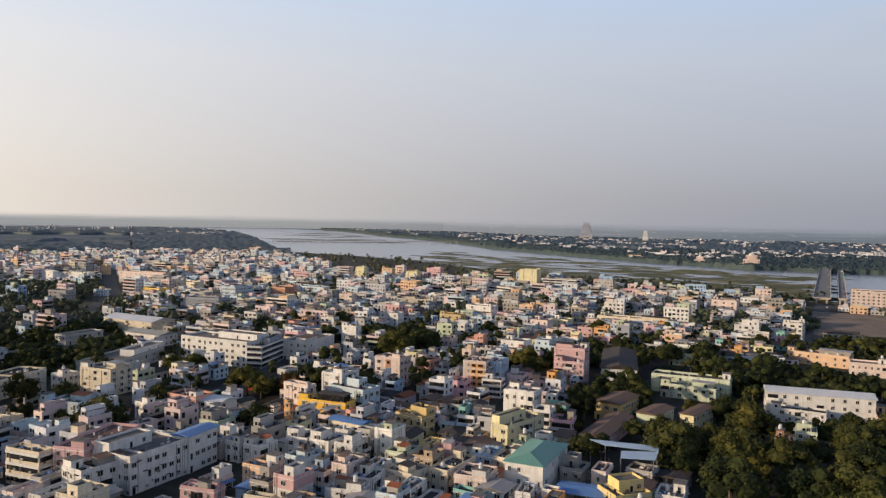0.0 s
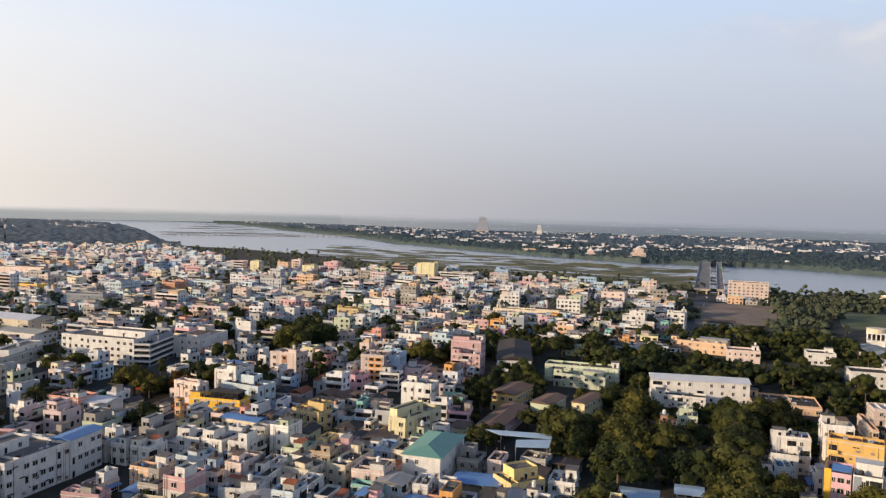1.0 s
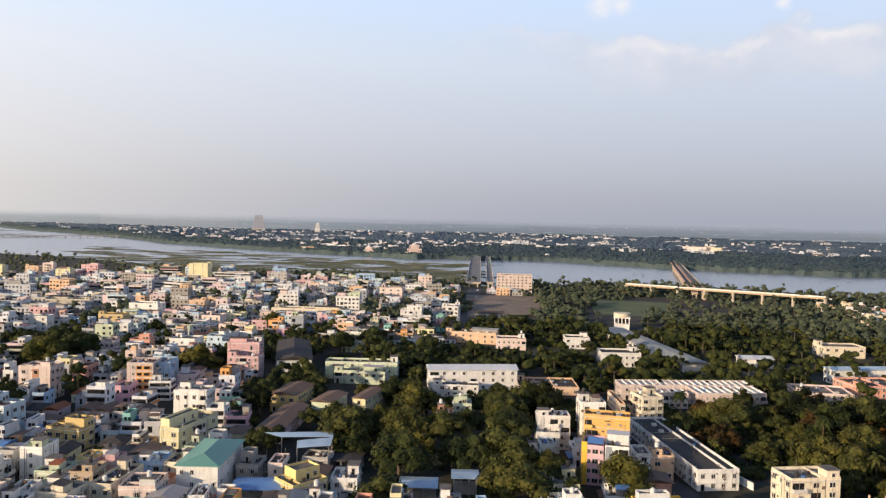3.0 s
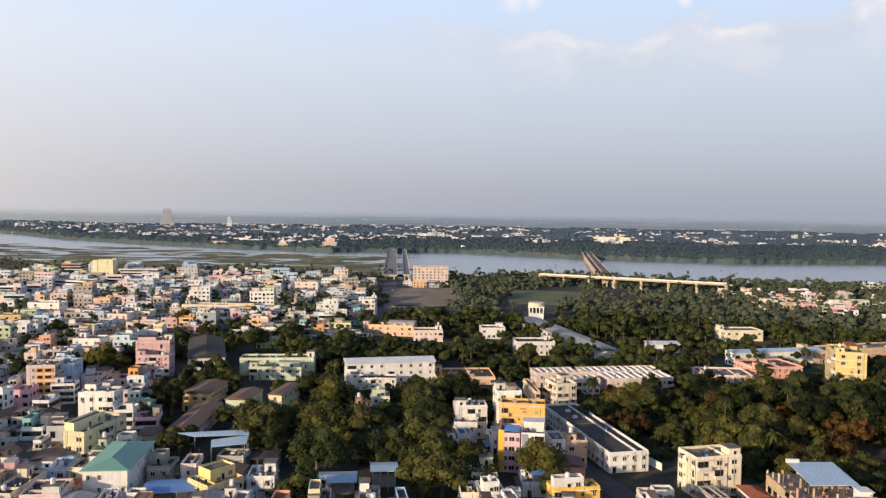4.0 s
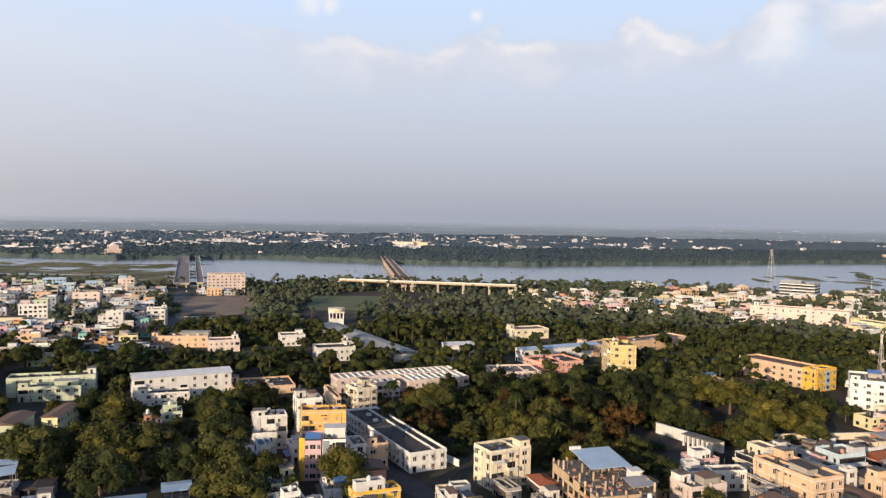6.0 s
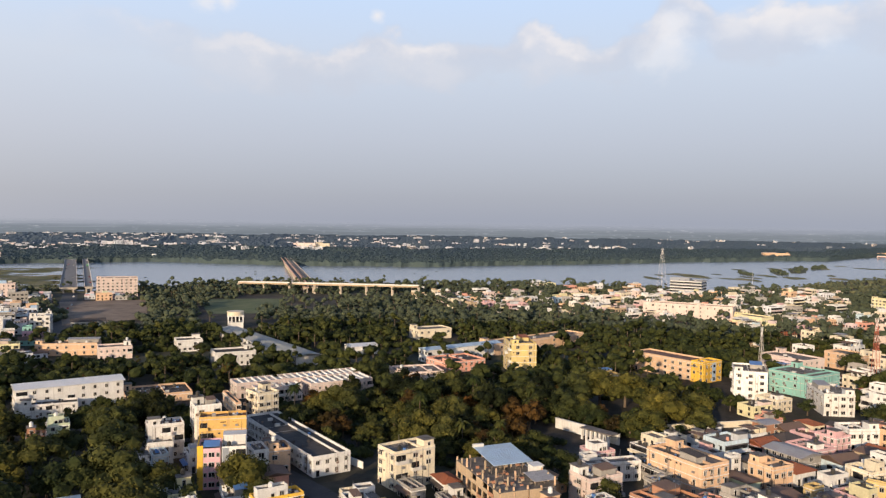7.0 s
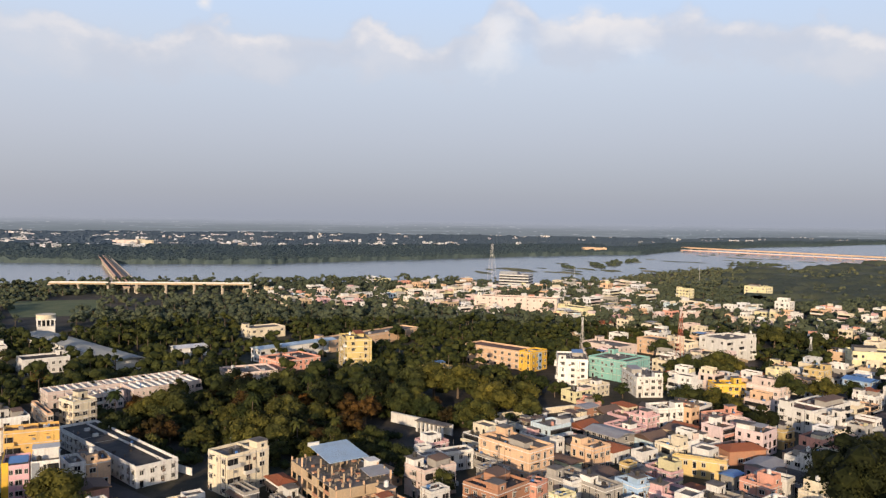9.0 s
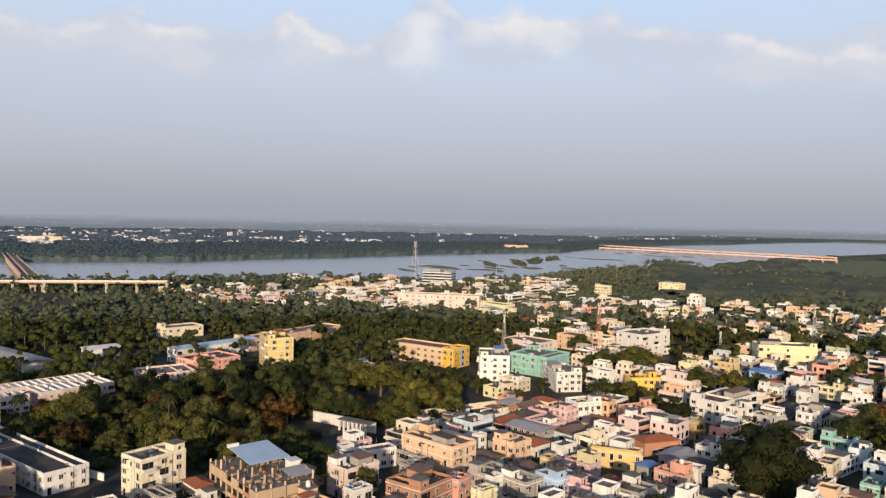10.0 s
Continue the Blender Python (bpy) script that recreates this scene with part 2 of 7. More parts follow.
def foliage(name, dark, light, dry=None, even=0.0):
    """Leaves: one tone to each spray, darker and lighter clumps, and a tone for each tree."""
    m, t, b = surface(name, light, 0.8, 0.0, 0.12)
    isle = t.nodes.new("ShaderNodeNewGeometry")
    mid = tuple(0.55 * p + 0.45 * q for p, q in zip(dark, light))
    stops = [(0.0, dark), (0.25, mid), (0.85, tuple(0.35 * p + 0.65 * q for p, q in zip(dark, light))), (0.96, light)] + ([(1.0, dry)] if dry else [])
    c = ramp(t, isle.outputs["Random Per Island"], stops)
    pick = t.nodes.new("ShaderNodeObjectInfo")
    var = ramp(t, pick.outputs["Random"], [(0.0, (0.55, 0.66, 0.62)), (0.5, (1, 1, 1)), (1.0, (1.55, 1.32, 0.95))])
    clump = ramp(t, noisy(t, place(t), 0.42, 2.0), [(0.32, (0.55, 0.58, 0.55)), (0.66, (1.4, 1.35, 1.15))])
    patch = ramp(t, noisy(t, place(t), 0.06, 3.0), [(0.32, (0.58, 0.66, 0.64)), (0.68, (1.5, 1.3, 0.95))])
    c = mixed(t, "MULTIPLY", 1.0, mixed(t, "MULTIPLY", 1.0, mixed(t, "MULTIPLY", 1.0, c.outputs[0], var.outputs[0]), patch.outputs[0]), clump.outputs[0])
    c = mixed(t, "MIX", even, c, tuple((p + q) / 2 for p, q in zip(dark, light)))
    t.links.new(c, b.inputs["Base Color"])
    return m


LEAF = foliage("leaves", (0.015, 0.022, 0.010), (0.069, 0.078, 0.031), (0.088, 0.086, 0.034))
LEAF_DARK = foliage("dark_leaves", (0.006, 0.010, 0.005), (0.021, 0.027, 0.011), (0.030, 0.034, 0.014))
LEAF_DRY = foliage("reddish_leaves", (0.026, 0.018, 0.008), (0.085, 0.050, 0.020), (0.095, 0.060, 0.022))
LEAF_PALM = foliage("palm_fronds", (0.020, 0.030, 0.012), (0.060, 0.070, 0.028))
# far leaves: blue-grey distance haze is put into the leaf colour
LEAF_FAR = foliage("haze_blue_foliage", (0.060, 0.085, 0.104), (0.086, 0.113, 0.132), even=0.45)
# paler than near leaves: middle-distance haze is mixed into the colour
LEAF_MID = foliage("hazed_park_foliage", (0.044, 0.058, 0.047), (0.108, 0.124, 0.088), (0.13, 0.135, 0.088), even=0.4)
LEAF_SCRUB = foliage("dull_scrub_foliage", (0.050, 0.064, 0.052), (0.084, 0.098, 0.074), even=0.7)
# palest, bluest leaves, with the haze of the plain painted in
LEAF_MIST = foliage("haze_pale_foliage", (0.104, 0.132, 0.156), (0.120, 0.150, 0.178), even=0.7)
# ground beyond the river, tinted blue-grey so its base colour carries haze
FIELDS, t, b = surface("hazed_far_fields", (0.10, 0.13, 0.15), 0.95)
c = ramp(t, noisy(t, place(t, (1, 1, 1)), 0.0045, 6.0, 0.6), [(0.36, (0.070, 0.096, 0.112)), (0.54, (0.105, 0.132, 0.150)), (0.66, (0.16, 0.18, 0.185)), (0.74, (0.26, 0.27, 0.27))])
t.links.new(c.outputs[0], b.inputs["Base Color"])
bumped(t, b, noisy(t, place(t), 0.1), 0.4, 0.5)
BARK, t, b = surface("bark", (0.10, 0.075, 0.05), 0.9)
weather(t, (0.11, 0.08, 0.055), b, amount=0.4)
# soil, rubbish and weeds
EARTH, t, b = surface("town_earth", (0.12, 0.10, 0.08), 0.95)
soil = ramp(t, noisy(t, place(t), 0.05, 8.0, 0.7), [(0.3, (0.018, 0.020, 0.013)), (0.48, (0.040, 0.034, 0.027)), (0.66, (0.088, 0.072, 0.056))])
green = ramp(t, noisy(t, place(t), 0.006, 4.0), [(0.45, (0, 0, 0)), (0.62, (1, 1, 1))])
c = mixed(t, "MIX", maths(t, "MULTIPLY", green.outputs[0], 0.6), soil.outputs[0], (0.050, 0.062, 0.028))
t.links.new(c, b.inputs["Base Color"])
bumped(t, b, noisy(t, place(t), 0.6), 0.6, 0.3)
GRASS, t, b = surface("meadow", (0.07, 0.10, 0.03), 0.95)
c = ramp(t, noisy(t, place(t, (1, 1.6, 1)), 0.03, 8.0, 0.7), [(0.32, (0.075, 0.098, 0.046)), (0.5, (0.110, 0.136, 0.064)), (0.7, (0.17, 0.175, 0.092))])
t.links.new(c.outputs[0], b.inputs["Base Color"])
bumped(t, b, noisy(t, place(t), 0.8), 0.7, 0.5)
SCRUB, t, b = surface("scrubland", (0.06, 0.07, 0.04), 0.95)
c = ramp(t, noisy(t, place(t), 0.02, 9.0, 0.72), [(0.32, (0.052, 0.066, 0.042)), (0.5, (0.080, 0.094, 0.060)), (0.68, (0.13, 0.13, 0.085))])
t.links.new(c.outputs[0], b.inputs["Base Color"])
bumped(t, b, noisy(t, place(t), 0.3), 0.8, 0.8)
REEDS, t, b = surface("reeds_and_silt", (0.10, 0.10, 0.06), 0.95)
c = ramp(t, noisy(t, place(t, (1, 1, 1)), 0.02, 9.0, 0.72), [(0.30, (0.050, 0.062, 0.038)), (0.5, (0.085, 0.092, 0.055)), (0.66, (0.16, 0.15, 0.115))])
t.links.new(c.outputs[0], b.inputs["Base Color"])
bumped(t, b, noisy(t, place(t), 0.5), 0.7, 0.5)
BARE, t, b = surface("bare_ground", (0.24, 0.18, 0.135), 0.95)
c = ramp(t, noisy(t, place(t), 0.06, 8.0, 0.65), [(0.3, (0.14, 0.11, 0.08)), (0.5, (0.23, 0.175, 0.13)), (0.7, (0.30, 0.235, 0.18))])
t.links.new(c.outputs[0], b.inputs["Base Color"])
ROADWAY = roof_stuff("worn_concrete_road", (0.22, 0.215, 0.21), 0.3)
ASPHALT, t, b = surface("asphalt", (0.055, 0.055, 0.058), 0.9)
weather(t, (0.06, 0.06, 0.062), b, (0.13, 0.115, 0.10), 0.6)
WATER, t, b = surface("river_water", (0.045, 0.062, 0.075), 0.2, 0.0, 0.6)
c = ramp(t, noisy(t, place(t, (1, 1, 1)), 0.006, 5.0), [(0.35, (0.19, 0.235, 0.29)), (0.65, (0.26, 0.285, 0.325))])
t.links.new(c.outputs[0], b.inputs["Base Color"])
bumped(t, b, noisy(t, place(t), 0.5, 4.0), 0.12, 0.15)
# temple stucco: weathered, its base also lightened blue-grey for haze
TOWER, t, b = surface("hazed_weathered_stucco", (0.38, 0.40, 0.47), 0.9)
weather(t, (0.40, 0.42, 0.49), b, (0.32, 0.31, 0.34), 0.5)
CONCRETE, t, b = surface("bridge_concrete", (0.44, 0.39, 0.33), 0.85)
weather(t, (0.46, 0.40, 0.33), b, amount=0.5)
RUST, t, b = surface("rusty_girder", (0.42, 0.29, 0.24), 0.8)
weather(t, (0.44, 0.31, 0.26), b, amount=0.4)
# ---------------------------------------------------------------- mesh tools
rng = random.Random(11)


class Geo:
    """Collects boxes, prisms and tubes for one mesh."""

    def __init__(self):
        self.v, self.f, self.m = [], [], []

    def face(self, pts, mat=0):
        n = len(self.v)
        self.v.extend(pts)
        self.f.append(tuple(range(n, n + len(pts))))
        self.m.append(mat)

    def solid(self, pts, faces, mat=0):
        n = len(self.v)
        self.v.extend(pts)
        for f in faces:
            self.f.append(tuple(n + i for i in f))
            self.m.append(mat)

    def box(self, x0, x1, y0, y1, z0, z1, mat=0):
        self.solid([(x0, y0, z0), (x1, y0, z0), (x1, y1, z0), (x0, y1, z0), (x0, y0, z1), (x1, y0, z1), (x1, y1, z1), (x0, y1, z1)],
                   [(3, 2, 1, 0), (4, 5, 6, 7), (0, 1, 5, 4), (1, 2, 6, 5), (2, 3, 7, 6), (3, 0, 4, 7)], mat)

    def tube(self, a, b, ra, rb, n=6, mat=0, caps=True):
        a, b = Vector(a), Vector(b)
        w = (b - a).normalized()
        u = w.orthogonal().normalized()
        s = w.cross(u)
        ring = [[p + (u * math.cos(k * math.tau / n) + s * math.sin(k * math.tau / n)) * r for k in range(n)] for p, r in ((a, ra), (b, rb))]
        faces = [(k, (k + 1) % n, n + (k + 1) % n, n + k) for k in range(n)]
        if caps:
            faces += [tuple(range(n))[::-1], tuple(range(n, 2 * n))]
        self.solid([tuple(p) for r in ring for p in r], faces, mat)

    def tray(self, x0, x1, y0, y1, z0, z1, lip, deep, mat=0):
        """Four walls with a parapet round a sunken top, as one connected shell (no floor)."""
        o = [(x0, y0), (x1, y0), (x1, y1), (x0, y1)]
        i = [(x0 + lip, y0 + lip), (x1 - lip, y0 + lip), (x1 - lip, y1 - lip), (x0 + lip, y1 - lip)]
        pts = [(*p, z0) for p in o] + [(*p, z1) for p in o] + [(*p, z1) for p in i] + [(*p, z1 - deep) for p in i]
        faces = []
        for k in range(4):
            j = (k + 1) % 4
            faces += [(k, j, 4 + j, 4 + k), (4 + k, 4 + j, 8 + j, 8 + k), (8 + k, 8 + j, 12 + j, 12 + k)]
        self.solid(pts, faces, mat)

    def lathe(self, rings, n, mat=0):
        """A round body from (radius, height) rings, in one piece."""
        start = len(self.v)
        for r, z in rings:
            self.v.extend([(r * math.cos(k * math.tau / n), r * math.sin(k * math.tau / n), z) for k in range(n)])
        for i in range(len(rings) - 1):
            for k in range(n):
                j = (k + 1) % n
                self.f.append((start + i * n + k, start + i * n + j, start + i * n + n + j, start + i * n + n + k))
                self.m.append(mat)

    def shell(self, w, d, loops):
        """Rectangular rings of (offset, height, material), joined into one shell."""
        pts, faces = [], []
        n = len(self.v)
        for k, (e, z, mat) in enumerate(loops):
            a, b = w / 2 + e, d / 2 + e
            self.v.extend([(-a, -b, z), (a, -b, z), (a, b, z), (-a, b, z)])
            if k:
                for i in range(4):
                    j = (i + 1) % 4
                    self.f.append((n + 4 * k - 4 + i, n + 4 * k - 4 + j, n + 4 * k + j, n + 4 * k + i))
                    self.m.append(mat)

    def welded(self):
        index, verts, faces = {}, [], []
        for f in self.f:
            row = []
            for i in f:
                key = tuple(round(c, 4) for c in self.v[i])
                if key not in index:
                    index[key] = len(verts)
                    verts.append(key)
                row.append(index[key])
            faces.append(tuple(row))
        self.v, self.f = verts, faces

    def mesh(self, name, mats, smooth=False, weld=False):
        if weld:
            self.welded()
        me = bpy.data.meshes.new(name)
        me.from_pydata([tuple(p) for p in self.v], [], self.f)
        for m in mats:
            me.materials.append(m)
        me.polygons.foreach_set("material_index", self.m)
        if smooth:
            me.polygons.foreach_set("use_smooth", [True] * len(self.f))
        me.update()
        return me


def part(name, geo, mats, parent=None, label="", at=None, smooth=False):
    me = geo if isinstance(geo, bpy.types.Mesh) else geo.mesh(name, mats if isinstance(mats, (list, tuple)) else [mats], smooth)
    ob = new(name, me)
    if parent is not None:
        ob.parent = parent
    if at is not None:
        ob.matrix_basis = at
    if label:
        tagged(ob, label)
    return ob


def az_r(x, y):
    return math.degrees(math.atan2(x, y)), math.hypot(x, y)


def polar(az, r):
    return r * math.sin(radians(az)), r * math.cos(radians(az))


# banks of the river by bearing and distance
NEAR_BANK = [(-40, 4600), (-20, 4500), (-16, 3900), (-14, 2900), (-13, 2150), (-12, 1760), (-4, 1502), (4, 1190), (13, 1040), (22, 955), (27, 905), (38, 955), (52, 950), (63, 973), (71, 934), (75, 985), (79, 1208), (84, 1414), (89, 1500), (93, 1852), (100, 2657), (120, 3600)]
FAR_BANK = [(-40, 4900), (-12, 4800), (-8, 4300), (-4, 3157), (4, 2043), (9, 1779), (14, 1600), (22, 1440), (32, 1460), (40, 1340), (51, 1315), (63, 1500), (71, 1717), (79, 1964), (82, 2322), (91, 3261), (97, 4300), (120, 4900)]


def near_bank(az):
    return float(np.interp(az, [p[0] for p in NEAR_BANK], [p[1] for p in NEAR_BANK]))


def far_bank(az):
    return float(np.interp(az, [p[0] for p in FAR_BANK], [p[1] for p in FAR_BANK]))


# ---------------------------------------------------------------- ground, river, roads
def ring_radius(az):
    """How far off the hazy skyline stands."""
    return float(np.interp(az, (-4, 8, 80, 90), (4880, 3800, 3800, 4880)))


def disc(name, mat, label, r0, r1, z0, z1, steps=96):
    g = Geo()
    for k in range(steps):
        a, b = math.tau * k / steps, math.tau * (k + 1) / steps
        for s, e in zip(r0, r0[1:]):
            q = [(s * math.sin(a), s * math.cos(a), 0), (s * math.sin(b), s * math.cos(b), 0), (e * math.sin(b), e * math.cos(b), 0), (e * math.sin(a), e * math.cos(a), 0)]
            g.face(q if s > 0 else q[1:], 0)
    return tagged(part(name, g, mat), label, "ground", kind="structure")


disc("ground", EARTH, "dusty brown town earth with weeds reaching the horizon", [0, 190, 600, 1500, 3000, 4900], 0, 0, 0)


def sheet_of(name, pts, z, mat, label, category, kind="structure"):
    g = Geo()
    g.face([(x, y, z) for x, y in pts][::-1] if sum((b[0] - a[0]) * (b[1] + a[1]) for a, b in zip(pts, pts[1:] + pts[:1])) > 0 else [(x, y, z) for x, y in pts])
    return tagged(part(name, g, mat), label, category, kind=kind)


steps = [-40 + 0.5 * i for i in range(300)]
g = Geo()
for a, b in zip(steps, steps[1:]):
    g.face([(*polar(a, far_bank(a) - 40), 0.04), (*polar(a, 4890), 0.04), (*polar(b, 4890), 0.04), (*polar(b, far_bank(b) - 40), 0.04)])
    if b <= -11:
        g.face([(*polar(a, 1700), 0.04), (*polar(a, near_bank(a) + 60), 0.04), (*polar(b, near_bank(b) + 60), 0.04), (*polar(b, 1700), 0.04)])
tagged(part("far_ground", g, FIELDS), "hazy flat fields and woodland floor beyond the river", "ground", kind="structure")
g = Geo()


def shore(az, r, seed, size):
    return r * (1 + size * noise.noise((az * 0.35, seed, 0)) + 0.4 * size * noise.noise((az * 1.7, seed, 4)))


for a, b in zip(steps, steps[1:]):
    q = [(*polar(a, shore(a, near_bank(a), 1, 0.022)), 0.1), (*polar(b, shore(b, near_bank(b), 1, 0.022)), 0.1), (*polar(b, shore(b, far_bank(b), 7, 0.012)), 0.1), (*polar(a, shore(a, far_bank(a), 7, 0.012)), 0.1)]
    g.face(q[::-1])
tagged(part("water", g, WATER), "wide calm grey-blue river with sandy banks", "river", kind="structure")


def strip(name, pts, width, z, mat, label, category):
    g = Geo()
    for (x0, y0), (x1, y1) in zip(pts, pts[1:]):
        n = Vector((y0 - y1, x1 - x0)).normalized() * width / 2
        g.face([(x0 - n.x, y0 - n.y, z), (x1 - n.x, y1 - n.y, z), (x1 + n.x, y1 + n.y, z), (x0 + n.x, y0 + n.y, z)])
    return tagged(part(name, g, mat), label, category, kind="structure")


strip("road", [(-262, 400), (-268, 477), (-274, 587), (-324, 755), (-455, 1045), (-520, 1150)], 14, 0.06, ASPHALT, "busy asphalt road between trees and shops", "road")
strip("road", [(-112, 300), (-98, 348), (-87, 419), (-62, 468), (-20, 560), (60, 640)], 10, 0.07, ASPHALT, "asphalt market street shaded by buildings", "road")
strip("road", [(147, 140), (154, 163), (163, 205), (176, 250)], 8, 0.06, ASPHALT, "narrow asphalt lane beside the institute", "road")
strip("road", [(398, 800), (340, 690), (270, 560), (225, 470)], 14, 0.08, ASPHALT, "asphalt approach road to the bridge", "road")
sheet_of("bare_field", [(272, 560), (335, 552), (412, 680), (345, 715)], 0.12, BARE, "bare brown playing field of beaten earth", "field")
sheet_of("lawn", [(385, 544), (430, 505), (508, 596), (450, 650)], 0.12, GRASS, "green lawn inside the wooded park", "lawn")
sheet_of("scrubland", [(800, 10), (960, 150), (1180, 180), (1420, 60), (1600, -60), (1800, -140), (2230, -350), (2000, -700), (1200, -420), (820, -160)], 0.09, SCRUB, "dull green riverside scrubland", "scrubland")
MEADOWS = [[(1500, -150), (1756, -150), (2096, -360), (1900, -420), (1389, -260)], [(800, -100), (925, -128), (900, -190), (780, -170)]]
sheet_of("meadow", MEADOWS[0], 0.13, GRASS, "green riverside meadow", "meadow")
sheet_of("meadow", MEADOWS[1], 0.13, GRASS, "small bright green field behind the houses", "meadow")
# ---------------------------------------------------------------- buildings
HEIGHTS = []       # their heights
FOOT = []          # footprints already taken: x, y, radius


def window_mesh(name, w, h, shade, bars=1):
    """Frame with sunken panes and, above, a thin concrete sunshade, welded into one piece."""
    f, out, sunk = 0.09, -0.12, -0.03
    a, b = w / 2, w / 2 + f
    xs = [-b, -a, a, b] if not bars else [-b, -a, -0.04, 0.04, a, b]
    zs = [-f, 0, h, h + f]
    g = Geo()
    for i in range(len(xs) - 1):
        for k in range(3):
            x0, x1, z0, z1 = xs[i], xs[i + 1], zs[k], zs[k + 1]
            if k == 1 and i % 2 == 1:
                g.face([(x0, sunk, z0), (x1, sunk, z0), (x1, sunk, z1), (x0, sunk, z1)], 1)
                for p, q in (((x0, z0), (x1, z0)), ((x1, z0), (x1, z1)), ((x1, z1), (x0, z1)), ((x0, z1), (x0, z0))):
                    g.face([(p[0], out, p[1]), (q[0], out, q[1]), (q[0], sunk, q[1]), (p[0], sunk, p[1])], 0)
            else:
                g.face([(x0, out, z0), (x1, out, z0), (x1, out, z1), (x0, out, z1)], 0)
    for p, q in (((-b, -f), (-b, h + f)), ((-b, h + f), (b, h + f)), ((b, h + f), (b, -f)), ((b, -f), (-b, -f))):
        g.face([(p[0], out, p[1]), (q[0], out, q[1]), (q[0], 0.05, q[1]), (p[0], 0.05, p[1])], 0)
    if shade:
        z = h + f
        g.solid([(-b, out, z), (b, out, z), (b, -0.62, z), (-b, -0.62, z), (-b, out, z + 0.1), (b, out, z + 0.1), (b, -0.62, z + 0.08), (-b, -0.62, z + 0.08)],
                [(0, 3, 2, 1), (4, 5, 6, 7), (0, 1, 5, 4), (1, 2, 6, 5), (2, 3, 7, 6), (3, 0, 4, 7)], 0)
    return g.mesh(name, [TRIM, GLASS], weld=True)


WINDOWS = [window_mesh("window", 1.1, 1.3, True), window_mesh("window", 1.6, 1.35, True), window_mesh("window", 0.8, 1.2, False), window_mesh("window", 1.0, 2.0, True, 0)]
DOOR = window_mesh("door", 1.1, 2.1, True, 0)


def sides(w, d):
    """Face centre offset, face width, and turn of the four faces; a face looks along its own -y."""
    return [((0, -d / 2), w, 0), ((w / 2, 0), d, 90), ((0, d / 2), w, 180), ((-w / 2, 0), d, 270)]


def seen_from_hill(x, y, rot, turn):
    a = radians(rot + turn)
    return math.sin(a) * x - math.cos(a) * y < 0


def pitched(g, w, d, z, rise, over, hip, mat=0):
    """A sheet roof with thickness, ridge along the longer side."""
    long_x = w >= d
    a, b = (w / 2 + over, d / 2 + over) if long_x else (d / 2 + over, w / 2 + over)
    e = b if hip else 0.0
    e = min(e, a * 0.8)
    pts = []
    for t in (0.0, 0.14):
        pts += [(-a, -b, z + t), (a, -b, z + t), (a, b, z + t), (-a, b, z + t), (-a + e, 0, z + rise + t), (a - e, 0, z + rise + t)]
    if not long_x:
        pts = [(-y, x, zz) for x, y, zz in pts]
    g.solid(pts, [(6, 7, 11, 10), (7, 8, 11), (8, 9, 10, 11), (9, 6, 10), (0, 4, 5, 1), (1, 5, 2), (2, 5, 4, 3), (3, 4, 0),
                  (0, 1, 7, 6), (1, 2, 8, 7), (2, 3, 9, 8), (3, 0, 6, 9)], mat)
    if not hip:
        for s in (-1, 1):
            tri = [(s * (a - over - 0.02), -b + over, z - 0.05), (s * (a - over - 0.02), b - over, z - 0.05), (s * (a - over - 0.02), 0, z + rise - over * rise / b)]
            g.face(tri if long_x else [(-y, x, zz) for x, y, zz in tri], 1)


def water_tank(x, y, z, white, r=0.65):
    """A ribbed plastic roof tank."""
    g = Geo()
    n, h = 10, r * 2.1
    rings = [(r, 0.0)]
    for k in range(4):
        b = h * (k + 1) / 5
        rings += [(r, b - 0.06), (r * 0.93, b - 0.03), (r, b)]
    rings += [(r * 0.95, h), (r * 0.42, h * 1.14), (r * 0.36, h * 1.14), (r * 0.36, h * 1.22), (0, h * 1.22)]
    g.lathe(rings, n)
    body = part("water_tank", g, TANK_WHITE if white else TANK_BLACK, at=pose(x, y, z))
    return tagged(body, ("white" if white else "black") + " plastic water tank on a house roof", "water tank", "roof tanks")


TANKS = {}


def put_tank(x, y, z, white):
    if white not in TANKS:
        TANKS[white] = water_tank(x, y, z, white)
    else:
        copy_thing(TANKS[white], pose(x, y, z))


